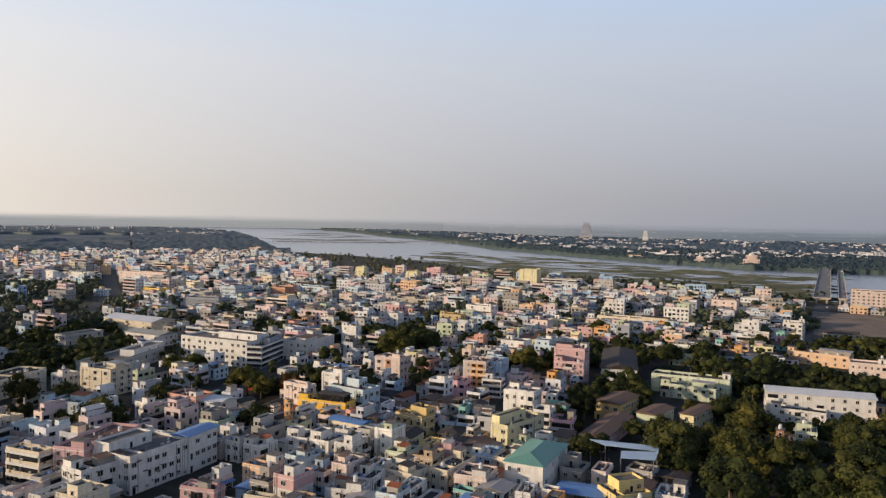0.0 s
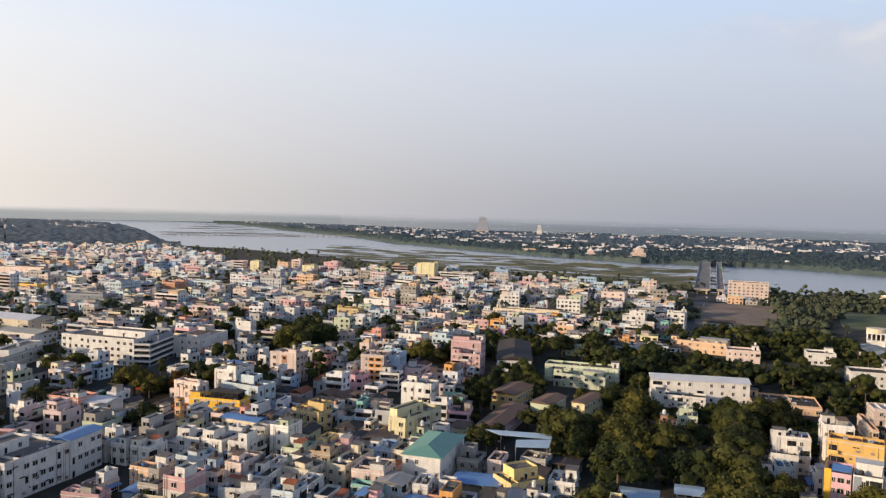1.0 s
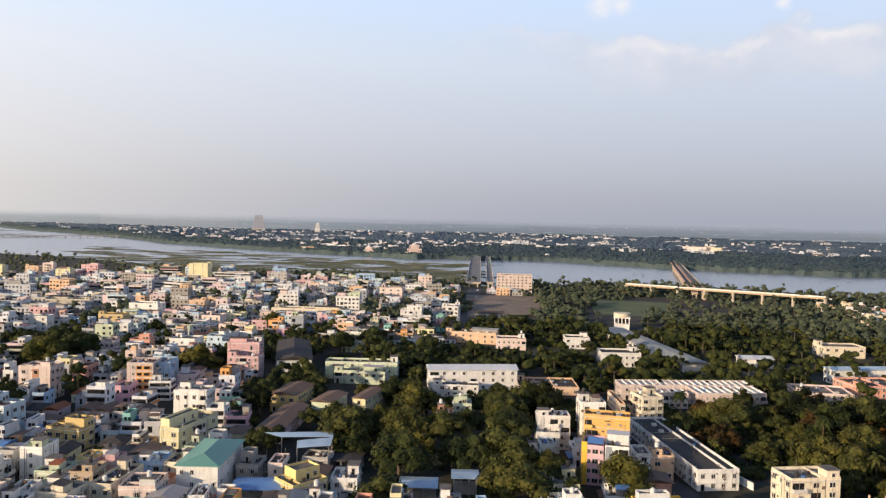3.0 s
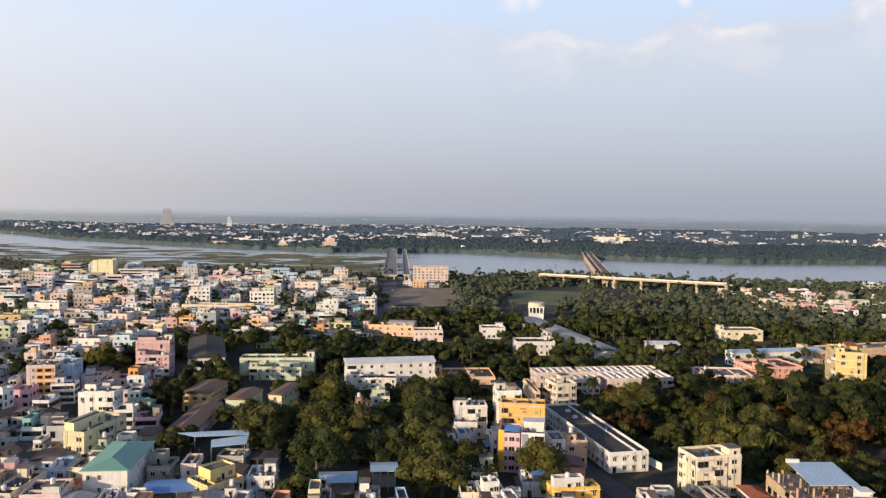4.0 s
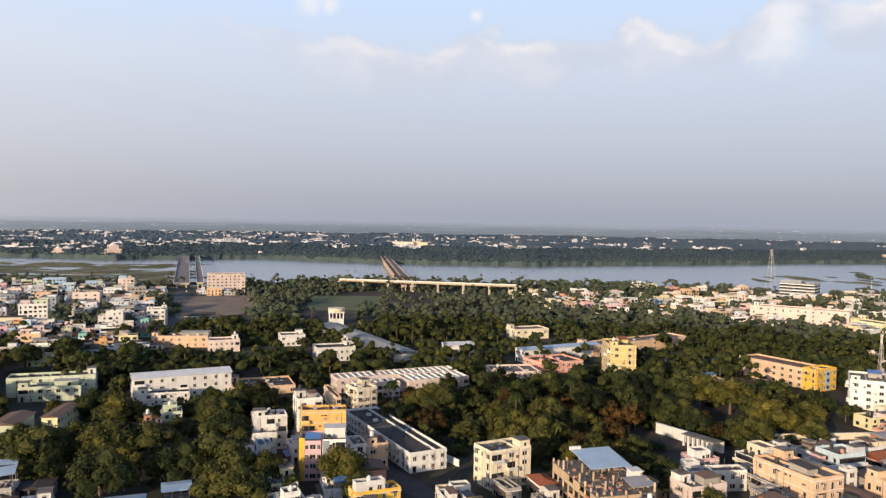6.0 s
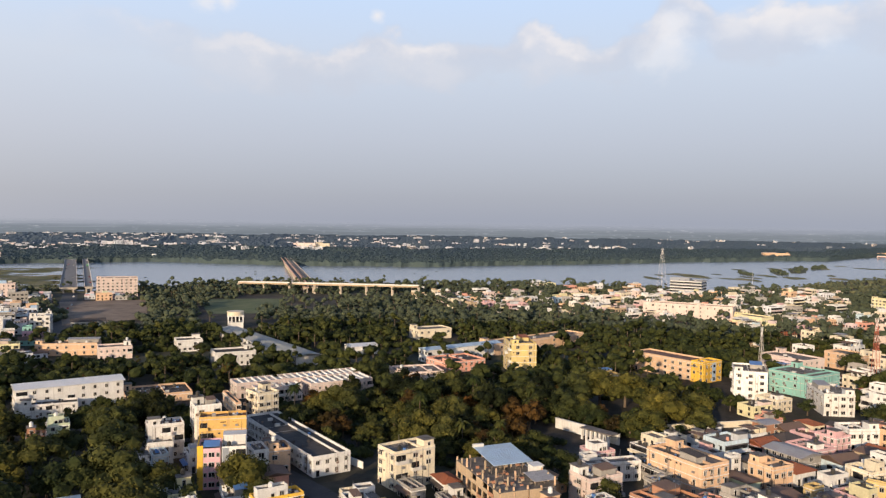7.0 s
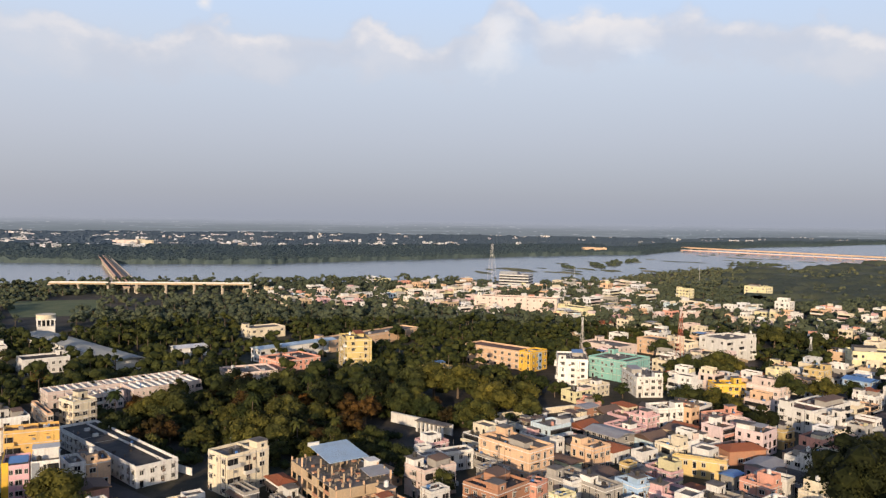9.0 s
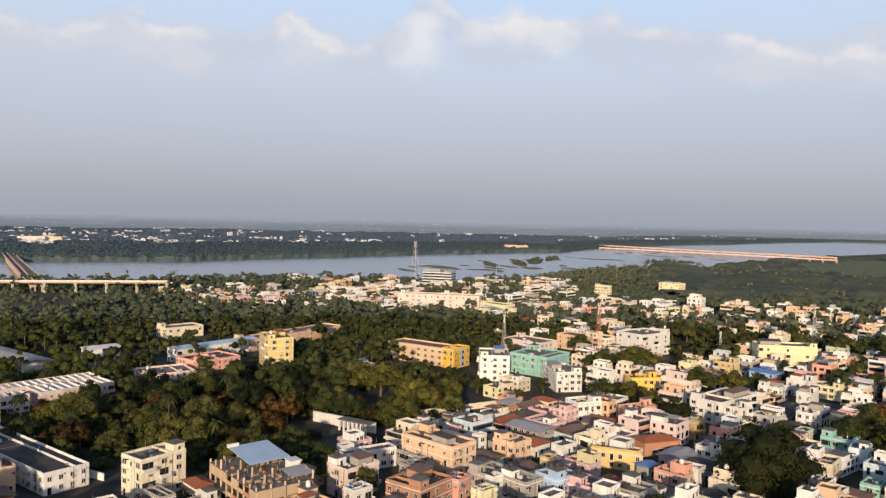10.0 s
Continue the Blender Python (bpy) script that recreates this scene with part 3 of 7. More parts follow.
def building(x, y, rot, w, d, h, color, label, sheet=None, bands=0, box=0, panel=None, dark=0, plain=False, group="", cap=20):
    """A plastered concrete building: walls with ledges and parapet, terrace or sheet roof, stair room, windows, balconies."""
    lot = random.Random(int(x * 7 + y * 13 + h))
    if len(label.split()) < 5:
        label += " with flat terrace"
    FOOT.append((x, y, rot, w, d))
    HEIGHTS.append(h)
    root = tagged(new("building" if h > 11.5 else "house"), label, "building" if h > 11.5 else "house", group)
    root.matrix_basis = pose(x, y, 0, 0, 0, rot)
    wall = WALL[color]
    storeys = max(1, round(h / 3.3))
    rise = (h - (0.0 if sheet else 0.9)) / storeys
    g = Geo()
    ledge = lot.random() < 0.75
    two_tone = group and storeys > 1 and lot.random() < 0.32
    loops = [(0, 0, 0)]
    for k in range(1, storeys + 1):
        z = k * rise
        if ledge or k == storeys:
            e = 0.10 if k < storeys else 0.16
            loops += [(0, z - 0.12, 2 if two_tone and k == storeys else 0), (e, z - 0.12, 1), (e, z + 0.06, 1), (0, z + 0.06, 1)]
    if not sheet:
        top = 2 if two_tone else 0
        loops += [(0, h, top), (-0.18, h, top), (-0.18, h - 0.9, top)]
    g.shell(w, d, loops)
    trim_color = WALL["white"] if lot.random() < 0.5 else TRIM
    part("wall", g, [wall, trim_color, WALL[lot.choice(("white", "blush", "cream", "iceblue", "concrete", "peach", "sage", "pink"))]], root)
    r = Geo()
    if sheet:
        span = min(w, d)
        pitched(r, w, d, h, span * (0.2 if sheet == "red" else 0.15 if sheet == "green" else 0.11), 0.6, sheet in ("green", "red"))
        part("roof", r, [SHEET[sheet], wall], root)
    else:
        r.box(-w / 2 + 0.18, w / 2 - 0.18, -d / 2 + 0.18, d / 2 - 0.18, h - 1.1, h - 0.85)
        part("roof", r, TERRACE_DARK if dark or lot.random() < (0.5 if group else 0.3) else TERRACE_RED if lot.random() < 0.15 else TERRACE, root)
        sx, sy = w * 0.25, d * 0.25
        if not plain and min(w, d) > 5.5:
            s = Geo()
            sw, sd = min(3.6, w * 0.42), min(4.2, d * 0.42)
            big = lot.random() < (0.45 if group else 0.16)
            if big:
                sw, sd = w * lot.uniform(0.45, 0.72), d * lot.uniform(0.4, 0.65)
            sx, sy = lot.choice((-1, 1)) * (w / 2 - sw / 2 - 0.25), lot.choice((-1, 1)) * (d / 2 - sd / 2 - 0.25)
            if big:
                s.tray(sx - sw / 2, sx + sw / 2, sy - sd / 2, sy + sd / 2, h - 0.85, h + 2.55, 0.16, 0.7)
                s.box(sx - sw / 2 + 0.16, sx + sw / 2 - 0.16, sy - sd / 2 + 0.16, sy + sd / 2 - 0.16, h + 1.75, h + 1.9, 1)
            else:
                s.box(sx - sw / 2, sx + sw / 2, sy - sd / 2, sy + sd / 2, h - 0.85, h + 1.75)
                s.box(sx - sw / 2 - 0.3, sx + sw / 2 + 0.3, sy - sd / 2 - 0.3, sy + sd / 2 + 0.3, h + 1.75, h + 1.9, 1)
            room = part("upper_floor" if big else "stair_room", s, [wall if lot.random() < 0.6 else WALL["white"], TERRACE], root)
            for (fx, fy), fw, turn in sides(sw, sd):
                if seen_from_hill(x, y, rot, turn):
                    part("door", DOOR, None, room, at=pose(sx + fx, sy + fy, h - 0.8, 0, 0, turn) @ Matrix.Diagonal((0.8, 1, 0.85, 1)))
                    if big and fw > 4:
                        part("window", WINDOWS[0], None, room, at=pose(sx + fx, sy + fy, h - 0.1, 0, 0, turn) @ pose(fw * 0.3, 0, 0))
                    break
            if lot.random() < 0.45:
                p = pose(x, y, 0, 0, 0, rot) @ Vector((sx, sy, h + 1.9))
                put_tank(p.x, p.y, p.z, lot.random() < 0.35)
            elif lot.random() < 0.5:
                p = pose(x, y, 0, 0, 0, rot) @ Vector((-sx * 0.7, sy * 0.6, h - 0.85))
                put_tank(p.x, p.y, p.z, lot.random() < 0.35)
        if not plain and not box and not (min(w, d) > 5.5 and big) and lot.random() < (0.5 if group else 0.3) and min(w, d) > 5:
            s = Geo()
            lw, ld, lx, ly = w * lot.uniform(0.35, 0.6), d * lot.uniform(0.3, 0.5), -sx * 0.55, -sy * 0.5
            s.solid([(lx - lw / 2, ly - ld / 2, h + 1.2), (lx + lw / 2, ly - ld / 2, h + 1.2), (lx + lw / 2, ly + ld / 2, h + 1.7), (lx - lw / 2, ly + ld / 2, h + 1.7),
                     (lx - lw / 2, ly - ld / 2, h + 1.28), (lx + lw / 2, ly - ld / 2, h + 1.28), (lx + lw / 2, ly + ld / 2, h + 1.78), (lx - lw / 2, ly + ld / 2, h + 1.78)],
                    [(3, 2, 1, 0), (4, 5, 6, 7), (0, 1, 5, 4), (1, 2, 6, 5), (2, 3, 7, 6), (3, 0, 4, 7)])
            lean = part("lean_to", s, SHEET[lot.choice(("brown", "brown", "brown", "dark", "dark", "grey", "blue", "red"))], root, "sheet roof over part of the terrace")
            s = Geo()
            s.box(lx - lw * 0.46, lx + lw * 0.46, ly - ld * 0.4, ly + ld * 0.46, h - 0.85, h + 1.25)
            part("roof_room", s, wall if lot.random() < 0.5 else WALL["concrete"], root)
        if box:
            s = Geo()
            s.box(-w * 0.30, w * 0.36, -d * 0.42, d * 0.12, h - 0.85, h + 2.0, 0)
            s.box(-w * 0.33, w * 0.39, -d * 0.45, d * 0.15, h + 2.0, h + 2.3, 1)
            part("roof_room", s, [GLASS, TERRACE_DARK], root, "black glazed roof room")
        if dark or (w * d > 380 and not plain):
            for k in range(2):
                s = Geo()
                ax, ay = lot.uniform(-w * 0.35, w * 0.35), lot.uniform(-d * 0.38, d * 0.38)
                s.box(ax - 0.8, ax + 0.8, ay - 0.6, ay + 0.6, h - 0.85, h + 0.1)
                part("roof_vent", s, TRIM, root)
    if not sheet and math.hypot(x, y) < 345 and not group:
        for q in range(2):
            s = Geo()
            qx, qy, qs = lot.uniform(-0.4, 0.4) * w, lot.uniform(-0.4, 0.4) * d, lot.uniform(0.25, 0.7)
            s.box(qx - qs, qx + qs, qy - qs * 0.8, qy + qs * 0.8, h - 0.86, h - 0.7 + lot.uniform(0.2, 1.2))
            part("roof_vent", s, lot.choice((TRIM, TERRACE_DARK, METAL)), root)
    if not sheet and math.hypot(x, y) < 420 and min(w, d) > 4:
        s = Geo()
        for q in range(lot.randint(7, 13)):
            qx, qy, qs = lot.uniform(-0.44, 0.44) * w, lot.uniform(-0.44, 0.44) * d, lot.uniform(0.12, 0.5)
            s.box(qx - qs, qx + qs, qy - qs * lot.uniform(0.4, 1.2), qy + qs * lot.uniform(0.4, 1.2), h - 0.86, h - 0.86 + lot.uniform(0.15, 1.0), lot.choice((0, 1, 1, 2, 3, 4, 5)))
        for q in range(2):
            qy = lot.uniform(-0.4, 0.4) * d
            s.tube((-w * 0.45, qy, h - 0.7), (w * lot.uniform(0.1, 0.45), qy, h - 0.7), 0.06, 0.06, 4, 2)
        qx = lot.uniform(-0.3, 0.3) * w
        s.box(qx - 0.08, qx + 0.08, -d / 2 + 0.2, d / 2 - 0.2, h - 0.86, h - 0.1, 0)
        for q in range(3):
            qx, qy = lot.uniform(-0.45, 0.45) * w, lot.uniform(-0.45, 0.45) * d
            s.tube((qx, qy, h - 0.86), (qx, qy, h + lot.uniform(0.6, 2.6)), 0.035, 0.035, 4, 2)
        # drainpipes, sunshades, air conditioners and vents on the walls that face the hill
        for (cx, cy), fw, turn in sides(w, d):
            if not seen_from_hill(x, y, rot, turn):
                continue
            face = pose(cx, cy, 0, 0, 0, turn)
            for q in range(2 + int(fw / 7)):
                ux = lot.uniform(-0.47, 0.47) * fw
                s.tube(face @ Vector((ux, -0.07, 0.3)), face @ Vector((ux, -0.07, h - lot.uniform(0.2, 0.9))), 0.07, 0.07, 4, lot.choice((1, 2, 2, 3)))
            for q in range(int(fw * storeys / 4.5)):
                ux, uz = lot.uniform(-0.44, 0.44) * fw, lot.randrange(storeys) * rise
                bw, z0, z1, deep, tone = lot.choice(((0.45, 1.0, 1.6, 0.4, 2), (0.75, 2.45, 2.53, 0.6, 0), (0.9, 2.4, 2.48, 0.7, 1), (0.25, 2.1, 2.5, 0.04, 1), (0.35, 1.9, 2.4, 0.04, 1), (0.5, 0.4, 1.3, 0.05, 3)))
                p, q2 = face @ Vector((ux - bw, -deep, 0)), face @ Vector((ux + bw, 0.02, 0))
                s.box(min(p.x, q2.x), max(p.x, q2.x), min(p.y, q2.y), max(p.y, q2.y), uz + z0, uz + z1, tone)
        tagged(part("pipes_and_clutter", s, [wall, TERRACE_DARK, METAL, SHEET["brown"], TANK_WHITE, SHEET["blue"]], root), kind="stuff")
    # windows and balconies on the sides
    faces = [(c, fw, turn) for c, fw, turn in sides(w, d) if seen_from_hill(x, y, rot, turn)]
    kind = lot.choice((0, 0, 1, 1, 2))
    left = cap
    main = max(faces, key=lambda f: f[1])[2] if faces else 0
    for (cx, cy), fw, turn in faces:
        if bands:
            for k in range(storeys):
                b = Geo()
                b.box(-fw / 2 + 0.4, fw / 2 - 0.4, -0.08, 0.05, k * rise + 1.0, k * rise + 2.5)
                part("window", b, GLASS, root, "long dark band, glazing and shaded arcades alike", at=pose(cx, cy, 0, 0, 0, turn))
                b = Geo()
                b.box(-fw / 2, fw / 2, -0.22, 0.05, k * rise + 2.5, k * rise + 3.3)
                part("floor_band", b, WALL["white"], root, at=pose(cx, cy, 0, 0, 0, turn))
            continue
        if panel and turn == main:
            b = Geo()
            b.box(-fw * 0.06, fw * 0.14, -0.12, 0.05, 0.4, h - 1.2, 0)
            for k in range(storeys):
                b.box(0, fw * 0.1, -0.16, 0.05, k * rise + 1.0, k * rise + 2.3, 1)
            part("stair_panel", b, [WALL[panel], GLASS], root, "coloured stair strip with dark glazing", at=pose(cx, cy, 0, 0, 0, turn))
        gap = max(2.6, fw * storeys / (cap * 0.75))
        n = max(1, int((fw - 0.6) / gap))
        if group and turn == main and fw > 4.5 and lot.random() < 0.55:
            # flat dark panel in place of the shade inside an open shop
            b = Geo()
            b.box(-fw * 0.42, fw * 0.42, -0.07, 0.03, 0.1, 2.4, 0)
            part("shop_front", b, GLASS, root, "shop front with a dark panel for its shaded inside", at=pose(cx, cy, 0, 0, 0, turn))
            b = Geo()
            b.solid([(-fw * 0.46, 0, 2.9), (fw * 0.46, 0, 2.9), (fw * 0.46, -1.5, 2.45), (-fw * 0.46, -1.5, 2.45), (-fw * 0.46, 0, 2.96), (fw * 0.46, 0, 2.96), (fw * 0.46, -1.5, 2.51), (-fw * 0.46, -1.5, 2.51)],
                    [(0, 1, 2, 3), (7, 6, 5, 4), (3, 2, 6, 7), (0, 3, 7, 4), (2, 1, 5, 6)])
            part("awning", b, SHEET[lot.choice(("brown", "grey", "blue", "dark"))], root, at=pose(cx, cy, 0, 0, 0, turn))
        open_side = turn == main and fw > (4.6 if group else 6) and lot.random() < (0.6 if group else 0.38) and not panel
        for k in range(storeys):
            z = k * rise
            if open_side and k:
                bw = min(fw * 0.8, lot.uniform(2.6, 4.8))
                off = (fw - bw) / 2 * lot.choice((-1, 0, 1))
                b = Geo()
                b.box(off - bw / 2, off + bw / 2, -1.25, 0, z - 0.12, z + 0.05, 0)
                b.box(off - bw / 2, off + bw / 2, -1.25, -1.13, z + 0.05, z + 0.95, 0)
                for s in (-1, 1):
                    b.box(off + s * (bw / 2 - 0.06) - 0.06, off + s * (bw / 2 - 0.06) + 0.06, -1.13, 0, z + 0.05, z + 0.95, 0)
                # dark panel draws the shaded opening behind the railing
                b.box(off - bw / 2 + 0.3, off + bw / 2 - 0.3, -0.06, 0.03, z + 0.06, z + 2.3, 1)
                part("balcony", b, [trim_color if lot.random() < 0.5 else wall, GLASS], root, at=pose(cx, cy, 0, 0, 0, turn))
            for j in range(n):
                ux = -fw / 2 + fw * (j + 0.5) / n
                if left <= 0 or lot.random() < 0.14:
                    continue
                if open_side and k and abs(ux - off) < bw / 2 + 0.4:
                    continue
                left -= 1
                tall = kind if lot.random() < 0.8 else lot.choice((0, 1, 2, 3))
                at = pose(cx, cy, 0, 0, 0, turn) @ pose(ux, 0, z + (0.25 if tall == 3 else 0.95))
                part("door" if k == 0 and j == 0 else "window", DOOR if k == 0 and j == 0 else WINDOWS[tall], None, root, at=at if not (k == 0 and j == 0) else pose(cx, cy, 0, 0, 0, turn) @ pose(ux, 0, 0.05))
    return root


def joined_house(g, x, y, rot, w, d, h, lot, detail):
    """One house of a joined row: shell with parapet, terrace, roof room, flat dark openings."""
    a = radians(rot)
    ca, sa = math.cos(a), math.sin(a)
    start = len(g.v)
    low = detail and h < 4.6 and lot.random() < 0.7
    if low:
        top = len(g.f)
        g.shell(w, d, [(0, 0, 0), (0, h - 0.6, 0)])
        pitched(g, w, d, h - 0.6, min(w, d) * 0.2, 0.5, lot.random() < 0.4, lot.choice((6, 6, 9, 9, 9, 10, 8)))
        g.m[top:] = [0 if q == 1 else q for q in g.m[top:]]
    else:
        g.tray(-w / 2, w / 2, -d / 2, d / 2, 0, h, 0.22, 0.8, 0)
    if not low:
        g.box(-w / 2 + 0.22, w / 2 - 0.22, -d / 2 + 0.22, d / 2 - 0.22, h - 1.0, h - 0.8, lot.choice((1, 1, 3, 10, 10, 10)))
    sw, sd = w * lot.uniform(0.3, 0.5), d * lot.uniform(0.3, 0.5)
    sx, sy = lot.choice((-1, 1)) * (w - sw - 0.5) / 2, lot.choice((-1, 1)) * (d - sd - 0.5) / 2
    if not low and lot.random() < 0.75:
        t = h + lot.uniform(1.2, 2.4)
        g.box(sx - sw / 2, sx + sw / 2, sy - sd / 2, sy + sd / 2, h - 0.8, t, 0)
        if detail:
            g.box(sx - sw / 2 - 0.3, sx + sw / 2 + 0.3, sy - sd / 2 - 0.3, sy + sd / 2 + 0.3, t, t + 0.15, 1)
    if detail and not low and lot.random() < 0.4:
        uw, side_on = w * lot.uniform(0.4, 0.62), lot.choice((-1, 1))
        ux, ud = side_on * (w - uw) / 2, d * lot.uniform(0.6, 0.96)
        g.tray(ux - uw / 2 + 0.05, ux + uw / 2 - 0.05, -ud / 2, ud / 2, h - 0.8, h + 2.7, 0.18, 0.7, 0)
        g.box(ux - uw / 2 + 0.23, ux + uw / 2 - 0.23, -ud / 2 + 0.18, ud / 2 - 0.18, h + 1.8, h + 2.0, lot.choice((1, 1, 3, 10)))
        for q in (-0.25, 0.2):
            g.box(ux + uw * q, ux + uw * q + 1.0, -ud / 2 - 0.03, -ud / 2 + 0.1, h + 0.1, h + 1.3, 2)
            g.box(ux - uw / 2 + 0.02, ux - uw / 2 + 0.1, ud * q, ud * q + 1.0, h + 0.1, h + 1.3, 2)
    if detail and not low:
        if lot.random() < 0.5:
            px, py = -sx * lot.uniform(0.3, 0.9), sy * lot.uniform(-0.8, 0.8)
            g.tube((px, py, h - 0.8), (px, py, h + 0.7), 0.6, 0.6, 7, 4 if lot.random() < 0.6 else 0)
        for q in range(lot.choice((2, 4, 6))):
            qx, qy, qs = lot.uniform(-0.42, 0.42) * w, lot.uniform(-0.42, 0.42) * d, lot.uniform(0.2, 0.7)
            g.box(qx - qs, qx + qs, qy - qs * 0.7, qy + qs * 0.7, h - 0.8, h - 0.8 + lot.uniform(0.3, 1.5), lot.choice((0, 1, 4, 5, 6, 7, 10)))
        if lot.random() < 0.32:
            g.box(-w * 0.42, w * 0.1, -d * 0.42, d * 0.35, h + 1.5, h + 1.6, lot.choice((5, 6, 6, 7, 9)))
            for q in (-0.42, 0.08):
                g.box(w * q, w * q + 0.12, -d * 0.42, -d * 0.42 + 0.12, h - 0.8, h + 1.5, 1)
    storeys = max(1, round(h / 3.2))
    rise = (h - 0.8) / storeys
    for (cx, cy), fw, turn in sides(w, d):
        if not seen_from_hill(x, y, rot, turn):
            continue
        n = max(1, int(fw / 3.0))
        veranda = fw > 4.5 and lot.random() < (0.36 if math.hypot(x, y) < 340 else 0.2)
        ta = radians(turn)
        nx, ny, tx, ty = math.sin(ta), -math.cos(ta), math.cos(ta), math.sin(ta)
        for k in range(storeys):
            # a flat dark face draws the shade inside each veranda
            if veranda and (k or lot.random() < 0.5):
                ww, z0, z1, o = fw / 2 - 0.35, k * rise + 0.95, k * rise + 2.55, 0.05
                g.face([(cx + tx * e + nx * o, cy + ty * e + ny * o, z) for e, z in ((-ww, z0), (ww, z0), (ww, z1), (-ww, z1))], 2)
                q = [(-fw / 2, 0), (fw / 2, 0), (fw / 2, 1.0), (-fw / 2, 1.0)]
                for zs in (z1 + 0.1, k * rise):
                    g.face([(cx + tx * e + nx * s, cy + ty * e + ny * s, zs) for e, s in q], 1)
                g.face([(cx + tx * e + nx, cy + ty * e + ny, z) for e, z in ((-fw / 2, z0 - 0.95), (fw / 2, z0 - 0.95), (fw / 2, z0), (-fw / 2, z0))], 0)
                continue
            for j in range(n):
                if lot.random() < 0.1:
                    continue
                u = -fw / 2 + fw * (j + 0.5) / n
                ww, z0 = lot.choice((0.5, 0.6, 0.8, 1.1)), k * rise + (0.9 if lot.random() < 0.8 else 0.1)
                z1 = k * rise + 2.2
                o = 0.04
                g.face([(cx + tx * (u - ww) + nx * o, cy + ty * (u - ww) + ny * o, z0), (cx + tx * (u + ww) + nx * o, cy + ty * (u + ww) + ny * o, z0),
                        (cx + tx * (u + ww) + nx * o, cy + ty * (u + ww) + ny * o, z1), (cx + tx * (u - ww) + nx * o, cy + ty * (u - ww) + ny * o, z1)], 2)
                if detail and lot.random() < 0.6:
                    zs = z1 + 0.12
                    q = [(u - ww - 0.2, 0), (u + ww + 0.2, 0), (u + ww + 0.2, 0.55), (u - ww - 0.2, 0.55)]
                    g.face([(cx + tx * e + nx * s, cy + ty * e + ny * s, zs) for e, s in q], 1)
    for i in range(start, len(g.v)):
        px, py, pz = g.v[i]
        g.v[i] = (x + px * ca - py * sa, y + px * sa + py * ca, pz)


JOINED_MATS = [MIXED_WALL, TERRACE, GLASS, TERRACE_RED, TANK_BLACK, SHEET["blue"], SHEET["brown"], SHEET["grey"], SHEET["red"], SHEET["dark"], TERRACE_DARK]

# ---------------------------------------------------------------- buildings of the town, one by one
building(-96.8, 215.2, 58, 15.2, 9.0, 9.7, "white", "white painted concrete block beside the long terrace")
building(-88.8, 227.7, 64, 22.5, 15.0, 11.3, "white", "long white block with rows of small windows", cap=60)
building(-77.4, 241.5, 69, 13.9, 6.3, 11.5, "white", "white block under a blue metal roof", sheet='blue', cap=34)
building(-103.7, 232.1, 77, 26.6, 10.2, 12.3, "pink", "faded pink block with an arched facade")
# dark bands here draw the shade within the arcades
building(-119.8, 223.1, 68, 5.4, 13.3, 10.9, "cream", "cream three-storey building with dark arcades", bands=1)
building(-89.3, 305.8, -25, 11.2, 10.3, 6, "white", "broad hall with white sheet roof", cap=6, sheet='white')
building(-101.0, 308.6, -26, 15.6, 10.0, 8, "salmon", "salmon pink house beside the white-roofed hall", cap=14)
building(-147.8, 304.5, -16, 18.8, 12.0, 6, "iceblue", "blue fronted shop row with dark roof", cap=14, dark=1)
building(-112.7, 298.7, 59, 10.1, 7.3, 7.2, "white", "white house with stepped terrace")
building(-148.7, 340.2, 68, 12.7, 17.7, 11.9, "cream", "tall cream office block with narrow windows")
building(-190.7, 330.2, 80, 41.6, 14.0, 8.6, "cream", "long cream institution with ribbed facade")
building(-170.5, 347.1, 65, 8.7, 7.3, 7.2, "white", "white annex with dark window bands")
building(-154.6, 273.3, 68, 4.8, 9.1, 7.2, "cream", "cream town house with open balcony")
building(-165.0, 396.7, 81, 51.3, 18.0, 7.2, "grey", "long grey-roofed hospital wing")
building(-117.7, 416.7, -26, 45.6, 18.0, 13.9, "white", "white hospital block with many small windows", cap=70)
building(-94.5, 411.9, 79, 28.3, 8.5, 12.2, "slate", "office block with dark glass bands", bands=1)
building(-75.5, 436.6, 69, 29.4, 16.6, 11.3, "white", "white apartment block with brown verandas")
building(-44.6, 300.4, 68, 8.1, 21.3, 8.6, "yellow", "bright yellow shop building with black roof box", box=1)
building(-55.9, 282.2, -25, 2.4, 2.3, 12.2, "orange", "narrow orange stair tower of the yellow building")
building(-57.3, 311.5, 56, 4.9, 13.3, 12.2, "blush", "pale pink house behind the yellow building")
building(-35.1, 314.3, 55, 10.6, 17.8, 11, "iceblue", "white and pale blue apartment house with balconies")
building(-42.4, 324.3, 63, 13.0, 10.1, 15.1, "white", "white house with open roof rooms")
building(-32.2, 273.3, 59, 6.0, 14.8, 7.2, "cream", "cream house with blue and white sheet roof", sheet='blue')
building(-22.8, 365.1, 62, 10.6, 13.8, 14.4, "blush", "pale pink four-storey house with a red stair panel", panel='brick')
building(-9.2, 285.0, 52, 7.9, 12.7, 7.7, "mustard", "mustard yellow town house")
orange_house = building(17.5, 358, -20, 11.0, 12.0, 14.9, "blush", "white and orange apartment house", plain=True)
g = Geo()
